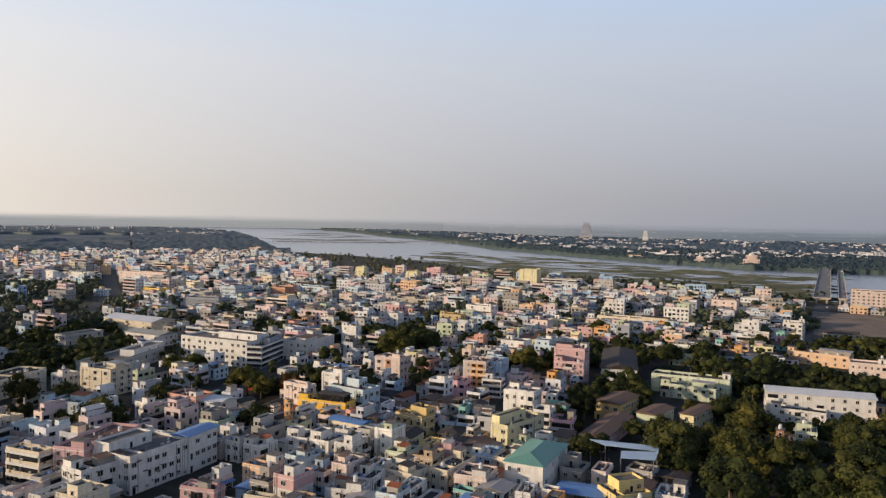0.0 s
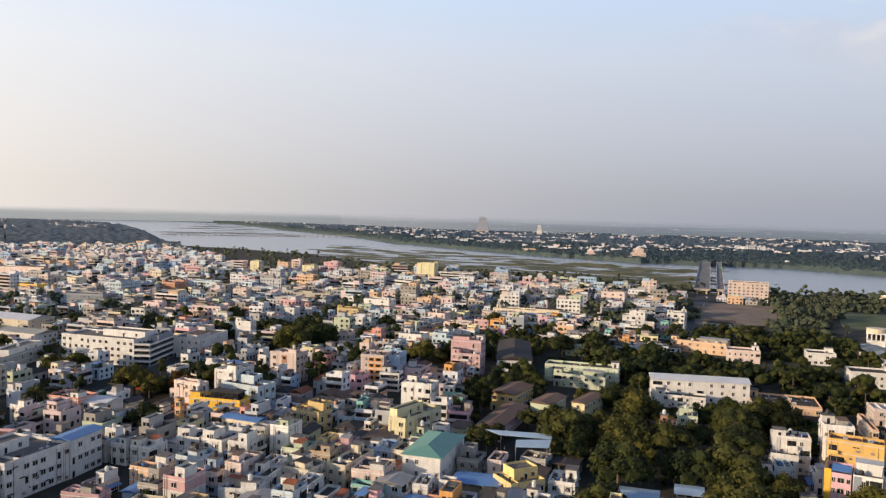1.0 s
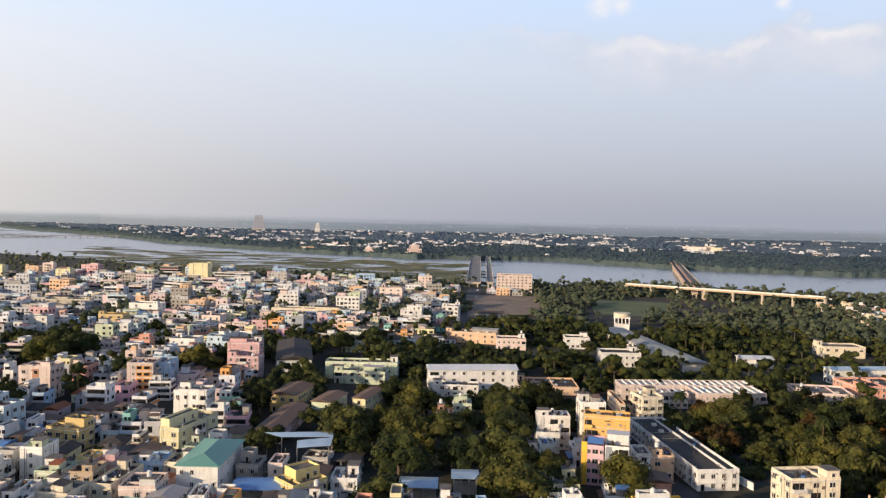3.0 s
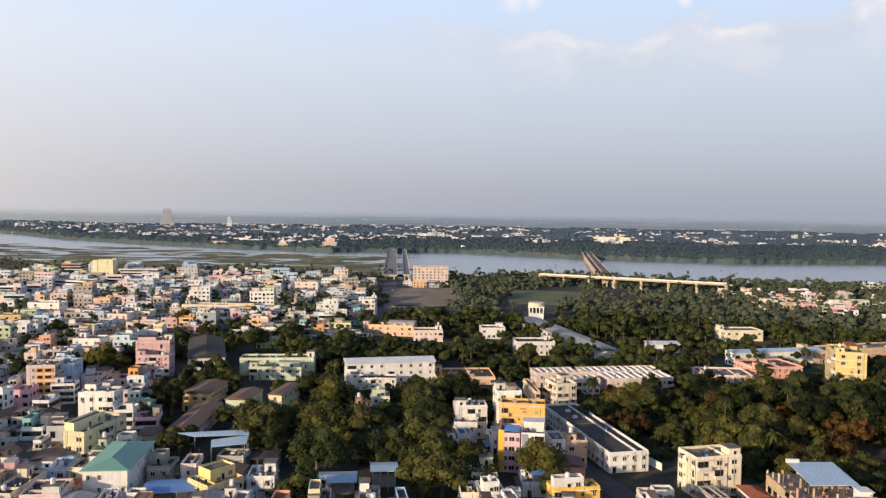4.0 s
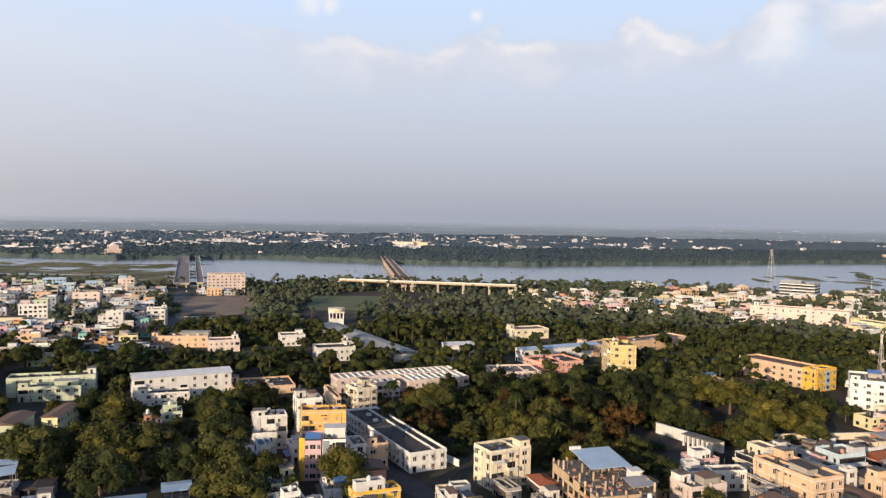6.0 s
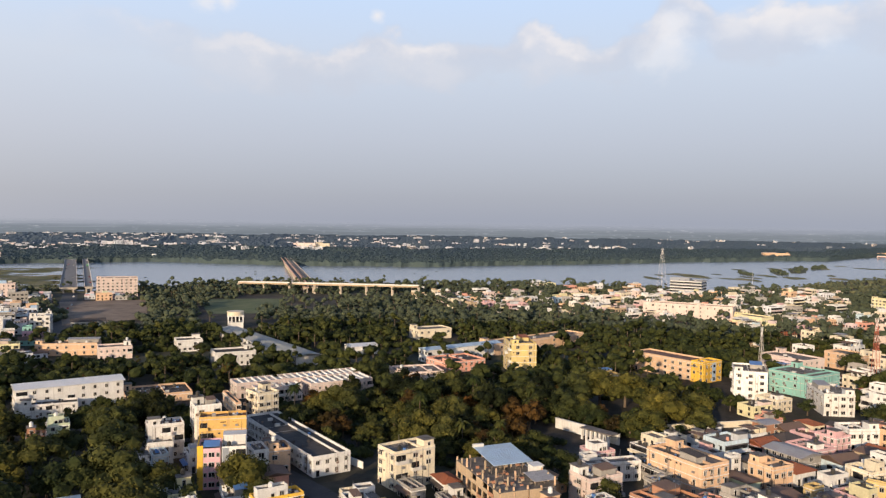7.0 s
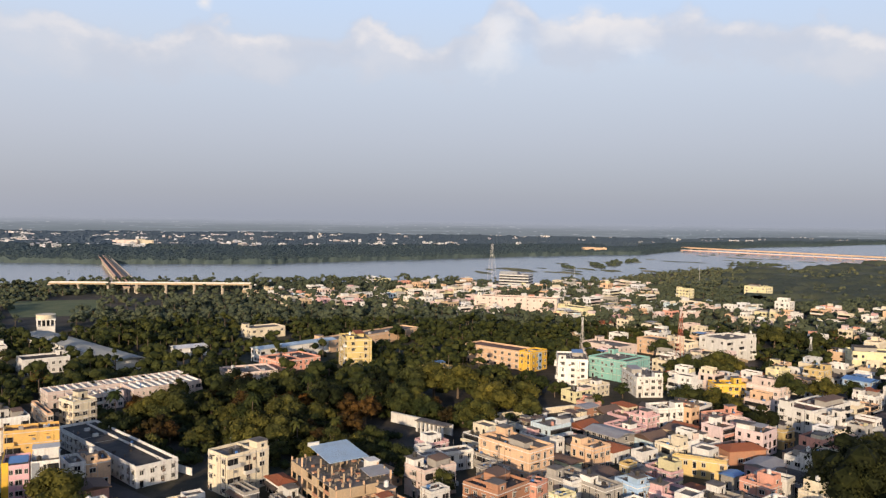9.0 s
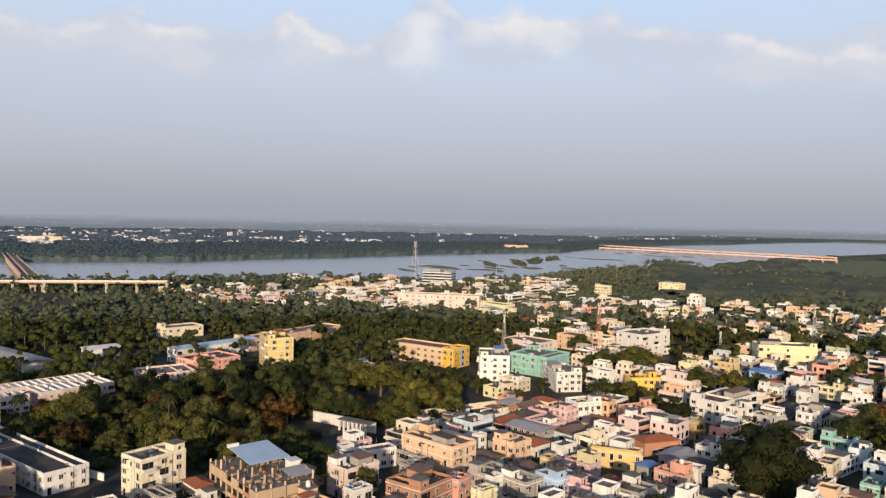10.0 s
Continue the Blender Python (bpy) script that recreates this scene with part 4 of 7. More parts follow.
for k in range(5):
    g.box(-1.6, 4.6, -6.35, -5.95, 0.4 + 2.8 * k, 2.4 + 2.8 * k, 0)
    g.box(-1.2, 0.8, -6.42, -6.0, 0.9 + 2.8 * k, 2.1 + 2.8 * k, 1)
    g.box(1.8, 4.2, -6.42, -6.0, 0.9 + 2.8 * k, 2.1 + 2.8 * k, 1)
part("orange_front", g, [WALL["orange"], GLASS], orange_house, "orange front strips with dark windows")
building(27, 362, -20, 7.0, 13.0, 14.0, "skyblue", "light blue apartment house with white trim", plain=True)
# dark bands here draw the shade within open verandas
building(24, 346, -20, 9.0, 7.0, 8.4, "white", "white house with dark open verandas", bands=1)
building(33.6, 311.8, 63, 9.4, 12.9, 11.4, "white", "plain white five-storey house", cap=40)
building(27.5, 268.9, 49, 22.1, 7.2, 10.3, "lemon", "pale yellow house with white upper floor")
building(29.6, 229.6, 65, 25.1, 11.5, 10.1, "white", "white house with green tin hip roof", sheet='green')
building(64.3, 376.3, -25, 14.6, 9.9, 11.9, "pink", "large pink apartment building with balconies", cap=40)
building(65.3, 382.8, -25, 15.5, 9.3, 17.5, "pink", "upper pink block with recessed terraces")
building(-41.4, 235.0, 58, 9.0, 8.1, 7.2, "iceblue", "small pale green house with terrace")
building(4.3, 229.1, 59, 17.3, 6.2, 7.2, "cream", "cream town house with grooved wall")
building(10.8, 221.3, 69, 11.1, 9.7, 7.2, "blush", "pale house with tiled terrace")
building(8.7, 209.6, 58, 3.8, 8.6, 5.6, "teal", "teal and orange house front")
building(-9.4, 223.0, 58, 9.3, 9.6, 7.2, "cream", "cream house with rooftop tank")
building(-25.0, 209.0, 76, 7.0, 10.6, 6.4, "white", "white house with flat terrace")
building(-52.0, 226.0, 63, 8.9, 8.5, 7.2, "peach", "peach house with rounded corner")
building(-46.6, 198.6, 72, 2.9, 8.0, 7.2, "cream", "cream house with broad parapet")
building(-64.3, 207.3, 72, 5.2, 10.8, 6.4, "pink", "pink row house")
building(68.7, 479.5, 41, 13.4, 11.6, 7.2, "white", "white town house")
building(73.0, 315.1, 55, 20.9, 10.8, 7.2, "mustard", "school hall with cream end wall and brown roof", sheet='brown')
building(84.5, 299.6, 52, 17.3, 8.2, 6.4, "sage", "pale green school wing under brown roof", sheet='brown')
building(101.2, 300.9, 50, 19.9, 5.5, 6.4, "lemon", "cream school wing under rusty roof", sheet='brown')
building(118.3, 361.0, -25, 35.1, 10.0, 8.6, "sage", "long pale green school block with parapet")
building(114.3, 350.2, -31, 24.5, 9.0, 6.4, "sage", "lower school annex with veranda")
building(141.4, 438.6, -25, 17.4, 24.2, 7.2, "sage", "pale green school wing behind the trees")
building(159.6, 322.8, -18, 41.0, 13.0, 9.5, "white", "long white hall with broad white sheet roof", sheet='white', cap=40)
building(146.1, 311.2, -28, 20.5, 8.0, 5.6, "white", "low white front of the hall")
building(190.5, 306.4, -25, 27.2, 20.2, 4, "peach", "low building with solar roof")
building(197.1, 261.9, -114, 24.1, 2.0, 6.4, "peach", "peach walled school block")
building(27.0, 387.4, -25, 7.2, 5.0, 11.5, "iceblue", "blue and white house")
building(117.7, 260.3, -25, 5.7, 8.0, 7.9, "brick", "brick red narrow house")
building(128.9, 268.3, -25, 6.9, 8.4, 8.6, "sage", "green glazed stair block")
building(262.7, 348.0, -25, 21.6, 14.2, 7.9, "white", "white villa with arched veranda among palms")
building(204.4, 251.4, -13, 9.2, 11.3, 9.5, "cream", "cream apartment house with flat roof")
building(298.0, 246.7, -34, 23.4, 18.6, 5.5, "blush", "pale pink apartment house with terraces")
building(352.5, 219.6, -46, 13.4, 22.0, 16.5, "straw", "pale yellow apartment house with white balconies")
building(332.8, 247.7, -19, 25.2, 19.6, 6.2, "salmon", "white and salmon pink apartment house")
building(361.8, 265.8, -17, 53.0, 9.0, 7.2, "white", "long hall with pale blue sheet roof", sheet='skyblue')
building(421.9, 252.6, -12, 81.8, 14.0, 7.2, "peach", "long low institution among trees")
building(407.6, 725.8, -28, 37.4, 20.0, 19.5, "blush", "warm cream hotel of six storeys beside the bridge", cap=80)
building(147.8, 582.5, -30, 57.8, 12.0, 7.9, "cream", "long cream school building with rows of arches", cap=60)
building(104.2, 914.2, -27, 21.7, 14.0, 21.6, "lemon", "tall yellow-green and glass tower")
building(138.2, 890.7, -28, 40.4, 15.0, 13, "grey", "grey office block with long window bands", bands=1)
building(67.3, 801.4, -53, 40.6, 16.0, 10.8, "grey", "grey banded office block", bands=1)
building(246.1, 667.6, -29, 20.9, 14.0, 14.4, "blush", "pale pink hotel block")
building(218.7, 442.2, -39, 32.8, 12.0, 7.2, "peach", "peach row house with balconies")
building(230.0, 412.2, -25, 17.6, 11.9, 7.2, "blush", "pale town house with stair")
building(272.1, 403.8, -115, 12.4, 14.8, 7.2, "white", "white hostel block")
building(262.8, 571.1, -25, 13.5, 9.8, 8.6, "white", "white town house")


def twin_apartments(x, y, rot):
    """Two joined narrow apartment houses: a pink one with a yellow side wall, and a white one with a dark stair strip and yellow bays."""
    FOOT.append((x, y + 4, rot, 15, 13))
    HEIGHTS.append(13)
    pink = tagged(new("building"), "pink apartment house with yellow side wall and blue roof sheet", "building")
    pink.matrix_basis = pose(x, y, 0, 0, 0, rot)
    g = Geo()
    g.shell(6.4, 11, [(0, 0, 0), (0, 3.1, 0), (0.12, 3.1, 0), (0.12, 3.3, 0), (0, 3.3, 0), (0, 12.3, 0), (-0.18, 12.3, 0), (-0.18, 11.4, 0)])
    part("wall", g, WALL["candy"], pink, at=pose(-3.5, 5.5, 0))
    g = Geo()
    g.box(-6.9, -6.71, -0.1, 11.1, 0.1, 13.2)
    g.box(-6.9, -5.2, -0.16, -0.02, 0.1, 13.2)
    part("side_wall", g, WALL["yellow"], pink, "bright yellow side wall")
    g = Geo()
    g.box(-6.5, -0.5, 0.2, 10.8, 11.2, 11.4)
    part("roof", g, TERRACE, pink)
    g = Geo()
    g.solid([(-5.2, -0.3, 12.9), (-0.5, -0.3, 12.9), (-0.5, 4.5, 13.5), (-5.2, 4.5, 13.5), (-5.2, -0.3, 13.0), (-0.5, -0.3, 13.0), (-0.5, 4.5, 13.6), (-5.2, 4.5, 13.6)],
            [(3, 2, 1, 0), (4, 5, 6, 7), (0, 1, 5, 4), (1, 2, 6, 5), (2, 3, 7, 6), (3, 0, 4, 7)])
    part("sheet_roof", g, SHEET["blue"], pink, "blue sheet over the terrace")
    for k in range(4):
        for ux, kind in ((-4.6, 2), (-2.8, 1), (-1.0, 2)):
            part("window", WINDOWS[kind], None, pink, at=pose(ux, 0, 0.9 + 2.95 * k))
        part("window", WINDOWS[2], None, pink, at=pose(-6.9, 4 + k % 2, 0.9 + 2.95 * k, 0, 0, 270))
    white = tagged(new("building"), "white and yellow apartment house with dark stair strip", "building")
    white.matrix_basis = pose(x, y, 0, 0, 0, rot)
    g = Geo()
    g.shell(7.0, 11, [(0, 0, 0), (0, 12.6, 0), (-0.18, 12.6, 0), (-0.18, 11.7, 0)])
    part("wall", g, WALL["white"], white, at=pose(3.6, 5.6, 0))
    g = Geo()
    g.box(0.3, 6.9, 0.3, 10.9, 11.5, 11.7)
    part("roof", g, TERRACE, white)
    g = Geo()
    g.box(0.25, 2.1, -0.12, 0.3, 0.3, 12.2)
    part("stair_strip", g, WALL["slate"], white, "dark grey stair strip")
    g = Geo()
    g.box(0.5, 6.8, 5.0, 9.5, 11.7, 14.6)
    g.box(0.2, 7.1, 4.7, 9.8, 14.6, 14.8)
    part("stair_room", g, WALL["white"], white)
    for k in range(4):
        z = 0.4 + 2.95 * k
        g = Geo()
        g.box(4.0, 7.0, -1.0, 0.1, z + 0.1, z + 0.25, 0)
        g.box(4.0, 7.0, -1.0, -0.9, z + 0.25, z + 1.1, 0)
        g.box(4.1, 6.9, -0.04, 0.1, z + 0.3, z + 2.4, 1)
        part("balcony", g, [WALL["yellow"], GLASS], white)
        g = Geo()
        g.box(3.1, 3.8, -0.06, 0.1, z + 0.5, z + 2.3)
        part("window", g, GLASS, white)
        part("window", WINDOWS[2], None, white, at=pose(2.6, 0.1, z + 0.6))
    put_tank(*(white.matrix_basis @ Vector((2.0, 3.0, 11.7))), False)


twin_apartments(138.1, 188.3, -38.7)
building(157.4, 213.7, -38, 15.0, 7.0, 14.6, "amber", "bright orange and yellow house with terrace", plain=True, cap=14)
building(158.3, 224.7, -23, 8.8, 8.1, 16.7, "white", "white house with stepped roof rooms")
building(145.0, 231.9, -30, 8.0, 22.0, 7.4, "white", "white house with round vents")
building(145.2, 228.8, -25, 11.3, 7.5, 12, "white", "white upper house with brown sheet shelters", cap=14)
building(128, 229, -25, 9.0, 6.0, 4.2, "mustard", "low ochre house with rusty sheet roof", cap=8, sheet='brown')
building(131.0, 155.1, -20, 12.7, 5.7, 8.6, "yellow", "yellow house with grey-blue roof")
building(119.2, 182.4, -26, 8.6, 12.0, 7.2, "lemon", "pale green-yellow house")
building(118.3, 164.4, -115, 2.7, 3.8, 6.4, "white", "white house with open terrace")
building(50.9, 208.3, 19, 11.1, 9.6, 7.2, "straw", "yellow and pink house with steep stair")
building(64.3, 209.6, -25, 7.5, 9.5, 6.4, "white", "white roofless upper floor")
building(26.9, 273.9, -25, 7.0, 6.8, 8.6, "lemon", "pale yellow tall house")
building(177.3, 150.2, -16, 14.3, 9.7, 11.9, "cream", "cream four-storey apartment house in sunlight")
building(219.9, 110.9, -115, 3.3, 4.6, 7.2, "white", "white house with sloping canopy")
building(177.5, 201.6, -18, 13.0, 60.0, 6.6, "white", "long white flat-roofed institute with dark terrace", dark=1, cap=46, plain=True)
building(220.5, 103.4, -39, 18.2, 5.2, 6.4, "white", "low white house with wide terrace")
building(230.5, 83.0, -23, 11.5, 22.0, 10.1, "peach", "peach apartment house with a sunlit end wall")
building(199.3, 77.3, -18, 14.0, 12.6, 7.2, "brick", "brick house with a flat terrace and lean-to")
building(207.4, 68.9, -14, 6.0, 5.2, 6.4, "salmon", "salmon pink house")
building(217.6, 41.9, -32, 9.1, 8.5, 7.9, "skyblue", "light blue house with white railing")
building(398.6, 152, -16, 14.0, 43.0, 10.2, "peach", "peach hostel with long rows of windows", plain=True, cap=40)
building(392.6, 132.5, -16, 14.6, 8.0, 10.8, "yellow", "yellow and blue stair end of the peach hostel", panel="skyblue", plain=True)
building(374.8, 106.1, -71, 14.5, 22.0, 12.9, "white", "white four-storey house with small windows")
building(396.7, 87.2, -110, 22.6, 22.0, 10.8, "teal", "teal green apartment house")
building(365.8, 69.6, -60, 12.4, 22.0, 9.6, "white", "cream white apartment house")
building(447.5, 104.6, -115, 27.6, 16.5, 9.4, "blush", "pale pink apartment row")
building(479.7, 81.6, -115, 22.5, 13.5, 9.4, "peach", "peach apartment row")
building(479.5, 67.2, -115, 14.9, 12.9, 9.4, "cream", "cream apartment house")
building(482.4, 42.4, -34, 25.7, 20, 13.6, "white", "white and pale green modern block with glass corner")
building(374.6, 32.7, -63, 14.4, 8.8, 7.2, "yellow", "bright yellow house")
building(371.5, 50.7, -115, 12.5, 9.6, 7.2, "white", "white house with plain walls")
building(467.1, -35.5, -78, 30.8, 14.0, 14, "lemon", "cream and yellow apartment block")
building(509.7, -36.2, -25, 13.1, 7.8, 13.7, "cream", "stair tower of the cream apartment block")
building(338.1, -3.5, -29, 28.6, 14.0, 9.4, "white", "bright white block in sunlight")
building(324.4, -8.9, -124, 7.5, 8.0, 8.6, "white", "white annex of the bright block")
building(313.7, 28.7, -45, 14.4, 6.7, 7.2, "salmon", "orange-pink house with terrace")
building(311.4, 50.1, -48, 11.2, 9.4, 7.9, "white", "white house with small windows")
building(251.7, 29.3, -92, 16.4, 2.0, 6.4, "mustard", "long pale yellow house")
building(275.3, 18.9, -50, 13.9, 7.4, 4.8, "brick", "low house with red tiled hip roof", sheet='red')
building(300.4, 7.0, -35, 6.4, 5.3, 7.2, "mustard", "ochre rounded house")
building(268.3, -0.3, -113, 8.6, 9.0, 7.2, "white", "white narrow house")
building(326.0, -33.7, -115, 5.8, 6.2, 8.6, "white", "white tower-like house")
building(302.4, -30.6, -115, 4.3, 6.0, 7.2, "sage", "pale green house")
building(298.8, -41.8, -115, 9.9, 9.5, 7.2, "teal", "turquoise house row")
building(287.4, -46.4, -106, 5.8, 10.0, 7.2, "iceblue", "white house with turquoise doors")
building(245.3, -30.1, -115, 5.3, 7.3, 7.2, "white", "white house with water tanks")
building(250.5, -44.2, -115, 5.1, 7.2, 6.4, "teal", "turquoise gabled house")
building(505.0, -67.4, -115, 10.0, 10.0, 9.4, "sage", "pale green tall house")
building(397.7, -50.0, -115, 14.2, 10.0, 6.4, "lemon", "pale yellow low house")
building(854.6, 311.3, -85, 34.9, 22.0, 17.2, "slate", "office block with dark and white bands by the river", bands=1)
building(633.6, 230.0, -82, 72.5, 14.0, 13.7, "blush", "long cream-pink apartment complex", cap=70)
building(637.4, 178.4, -113, 26.6, 14.0, 7.9, "lemon", "pale yellow apartment house")
building(936.8, 51.3, -115, 25.6, 15.4, 10.1, "lemon", "pale yellow river-side block")
building(853.4, 119.1, -115, 14.8, 10.7, 10.1, "lemon", "pale yellow block")
building(719.4, 18.2, -107, 12.6, 12.0, 14.4, "white", "white tall house")
building(-205, 520, -28, 46, 20, 8.5, "cream", "long pale assembly hall with a low white roof", sheet="white", cap=16)
building(-178, 470, -28, 30, 14, 7, "white", "white market hall with a pale sheet roof", sheet="pale", cap=12)
building(-222, 470, 62, 26, 10, 6.5, "grey", "grey low depot beside the road", cap=12, plain=True)
building(-462.0, 895.5, -33, 48.7, 12.0, 9, "white", "white flat-roofed depot near the trees", cap=14)
building(-426.2, 887.1, -32, 59.8, 12.0, 8, "white", "long white workshop with low parapet", cap=14)
building(-340.6, 688.4, 80, 14.1, 17.3, 10.1, "grey", "grey modern block with glazed corner")
building(-430.4, 982.9, -25, 10.7, 6.4, 13, "peach", "narrow peach tower house with brown stripes", cap=14)
building(-349.7, 902.6, -26, 70.4, 12.0, 11, "blush", "long pale pink apartment row", cap=40)
building(-277.5, 744.4, -32, 25.5, 12.0, 8, "yellow", "yellow walled shop with dark arches", cap=14)
building(-196.8, 640.6, -16, 30.9, 12.0, 11, "slate", "blue-grey office block with small windows", cap=40)
building(-258.0, 785.6, -33, 28.4, 12.0, 11, "cream", "cream apartment house near the market", cap=14)
building(-190.3, 715.5, 65, 25.9, 15.5, 14, "iceblue", "pale blue-grey apartment block", cap=50)
building(-152.1, 735.1, -34, 16.6, 12.0, 12, "brick", "dark red brick shop block", cap=14)
building(-146.1, 744.2, -25, 8.2, 6.1, 13, "salmon", "salmon block with dark window bands", cap=14)
building(-129.4, 772.5, -26, 30.8, 12.0, 10, "iceblue", "long pale block with small windows", cap=40)
building(-79.5, 649.7, -25, 12.6, 7.6, 15, "blush", "pale pink tower house", cap=14)
building(-102.6, 971.6, -25, 12.2, 7.3, 17, "lemon", "pale yellow apartment tower", cap=14)
building(-22.4, 682.2, -15, 32.9, 12.0, 9, "cream", "long cream building with dark arches", cap=40)
building(-23.9, 604.8, -25, 3.9, 5.1, 9, "salmon", "narrow brick-pink house", cap=14)
building(-37.2, 570.4, -25, 15.5, 9.3, 10, "white", "white corner house with plain walls", cap=14)
building(-78.3, 536.4, -25, 10.8, 6.5, 10, "white", "white stepped apartment house", cap=14)
building(-56.7, 482.7, -25, 10.6, 6.4, 12, "white", "white apartment house with stepped terraces", cap=14)
building(-69.6, 991.3, -25, 15.0, 9.0, 15, "peach", "peach apartment block with balconies", cap=14)
building(-54.6, 1009.3, -25, 12.7, 7.6, 17, "blush", "pale pink apartment block near the river", cap=14)
building(-36.9, 966.7, -25, 16.5, 9.9, 13, "lemon", "pale yellow apartment block near the river", cap=14)
building(8.2, 568.4, -25, 16.8, 10.1, 10, "mustard", "ochre house with white upper storey", cap=14)
building(31.9, 611.5, -32, 22.5, 12.0, 12, "white", "white apartment house with blank side", cap=14)
building(21.6, 465.6, -25, 11.3, 7.8, 8, "salmon", "salmon pink low row house", cap=14)
building(4.6, 465.7, -25, 8.4, 7.2, 8, "blush", "pale pink low row house", cap=14)
building(44.0, 450.2, -29, 14.3, 12.0, 10, "white", "white house with arched openings", cap=14)
building(100.8, 533.7, -25, 10.4, 7.9, 7, "pink", "house with a pink roof terrace", cap=14)
building(108.2, 516.2, -25, 9.2, 8.6, 9, "orange", "orange shop house", cap=14)
building(70.4, 631.4, -25, 12.2, 7.3, 11, "peach", "peach apartment house", cap=14)
building(71.4, 545.4, -30, 13.0, 12.0, 10, "blush", "pale pink house with peach side", cap=14)
building(87.7, 559.2, -30, 13.3, 12.0, 9, "lemon", "pale yellow-green house", cap=14)
building(244.1, 531.4, -33, 12.4, 12.0, 13, "white", "white four-storey house", cap=30)
building(208.6, 523.9, -25, 15.6, 10.4, 12, "white", "white apartment house with pink side", cap=14)
building(170.1, 494.8, -25, 5.6, 7.9, 10, "lemon", "pale yellow narrow house", cap=14)
building(176.3, 454.6, -25, 4.2, 5.8, 8, "orange", "small orange house", cap=14)
building(146.6, 459.2, -25, 14.6, 10.5, 8, "white", "white house with low wings", cap=14)
building(398.4, -38.5, -115, 10.7, 9.6, 8, "white", "white house with long terrace", cap=14)
building(420.2, -23.8, -115, 12.3, 9.8, 6, "skyblue", "low hall with blue sheet roof", cap=14, sheet='blue')
building(380.9, -24.8, -115, 9.6, 9.3, 7, "white", "white house with side stair", cap=14)
building(369.0, -38.2, -115, 6.4, 8.7, 8, "white", "white house with grey terrace", cap=14)
building(374.9, 15.1, -115, 15.3, 10.1, 8, "blush", "pale house with dark ground floor", cap=14)
building(419.5, 12.7, -115, 8.2, 8.7, 8, "lemon", "pale yellow house among trees", cap=14)
building(426.4, -5.3, -115, 9.8, 9.3, 9, "mustard", "ochre house among trees", cap=14)
building(285.5, 60.1, -115, 12.1, 9.4, 5, "pink", "long low pink row", cap=14)
building(245.6, 62.6, -115, 9.3, 8.7, 8, "peach", "peach house with open terrace", cap=14)
building(234.9, 48.1, -115, 3.2, 4.5, 7, "mustard", "small ochre house", cap=14)
building(187.0, 90.4, -115, 4.8, 6.5, 7, "white", "white house with dark sheds", cap=14)
building(196.8, 57.5, -115, 4.3, 6.0, 8, "lemon", "cream house with blue water tank", cap=14)
building(208.1, 58.0, -115, 3.1, 4.3, 8, "white", "white house with stair tower", cap=14)
building(262.3, 100.1, -115, 6.9, 7.9, 6, "cream", "cream low house at the wood edge", cap=14)
building(306.0, 80.1, -115, 6.1, 7.6, 5, "brick", "low shop with red striped front", cap=14, sheet='grey')
building(302.7, 56.2, -115, 8.4, 8.6, 6, "pink", "pink low terrace row", cap=14)
building(350.1, 88.7, -115, 11.3, 9.3, 6, "cream", "cream low house beside the road", cap=14)
building(242.8, 73.1, -115, 2.9, 4.1, 9, "white", "narrow white house", cap=14)
building(230.6, 91.2, -115, 15.4, 9.2, 5, "concrete", "low house with a black weathered terrace", cap=14, dark=1, plain=True)
building(217.4, 85.5, -115, 7.7, 6.9, 5, "concrete", "low house with dark roof beside the brick house", cap=14, dark=1, plain=True)
building(272.7, 62.8, -115, 14.3, 9.9, 5, "concrete", "long low building under a grey sheet roof", cap=14, sheet='grey')
building(317.8, 82.2, -25, 6.7, 7.8, 4.5, "salmon", "low shop with red and white front", cap=6)
building(290.7, 40.7, -115, 9.6, 9.0, 4.5, "tan", "open pavilion with dark brown sheet roof", cap=14, sheet='brown')
building(247.6, 19.4, -115, 3.9, 5.5, 4, "concrete", "small shed under a blue sheet roof", cap=14, sheet='blue')
building(352.8, 170.9, -25, 14.4, 9.9, 5, "mustard", "ochre low house among palms", cap=14)
building(333.6, 319.1, -25, 16.9, 10.5, 5, "white", "white roofed low house in the wood", cap=14, sheet='white')
building(410.9, 327.9, -25, 24.8, 14.9, 7, "cream", "pale low hall in the wood", cap=14)
building(93, 399, 77, 58, 17, 8.6, "white", "long white hall with weathered dark sheet roof", sheet="dark")
building(62, 281.5, 61, 36, 9, 5, "pink", "long school shed with red-brown roof", sheet="brown")
building(61.4, 229.5, -32, 8, 7, 6.4, "grey", "grey two-storey house under a blue canopy", plain=True, cap=8)


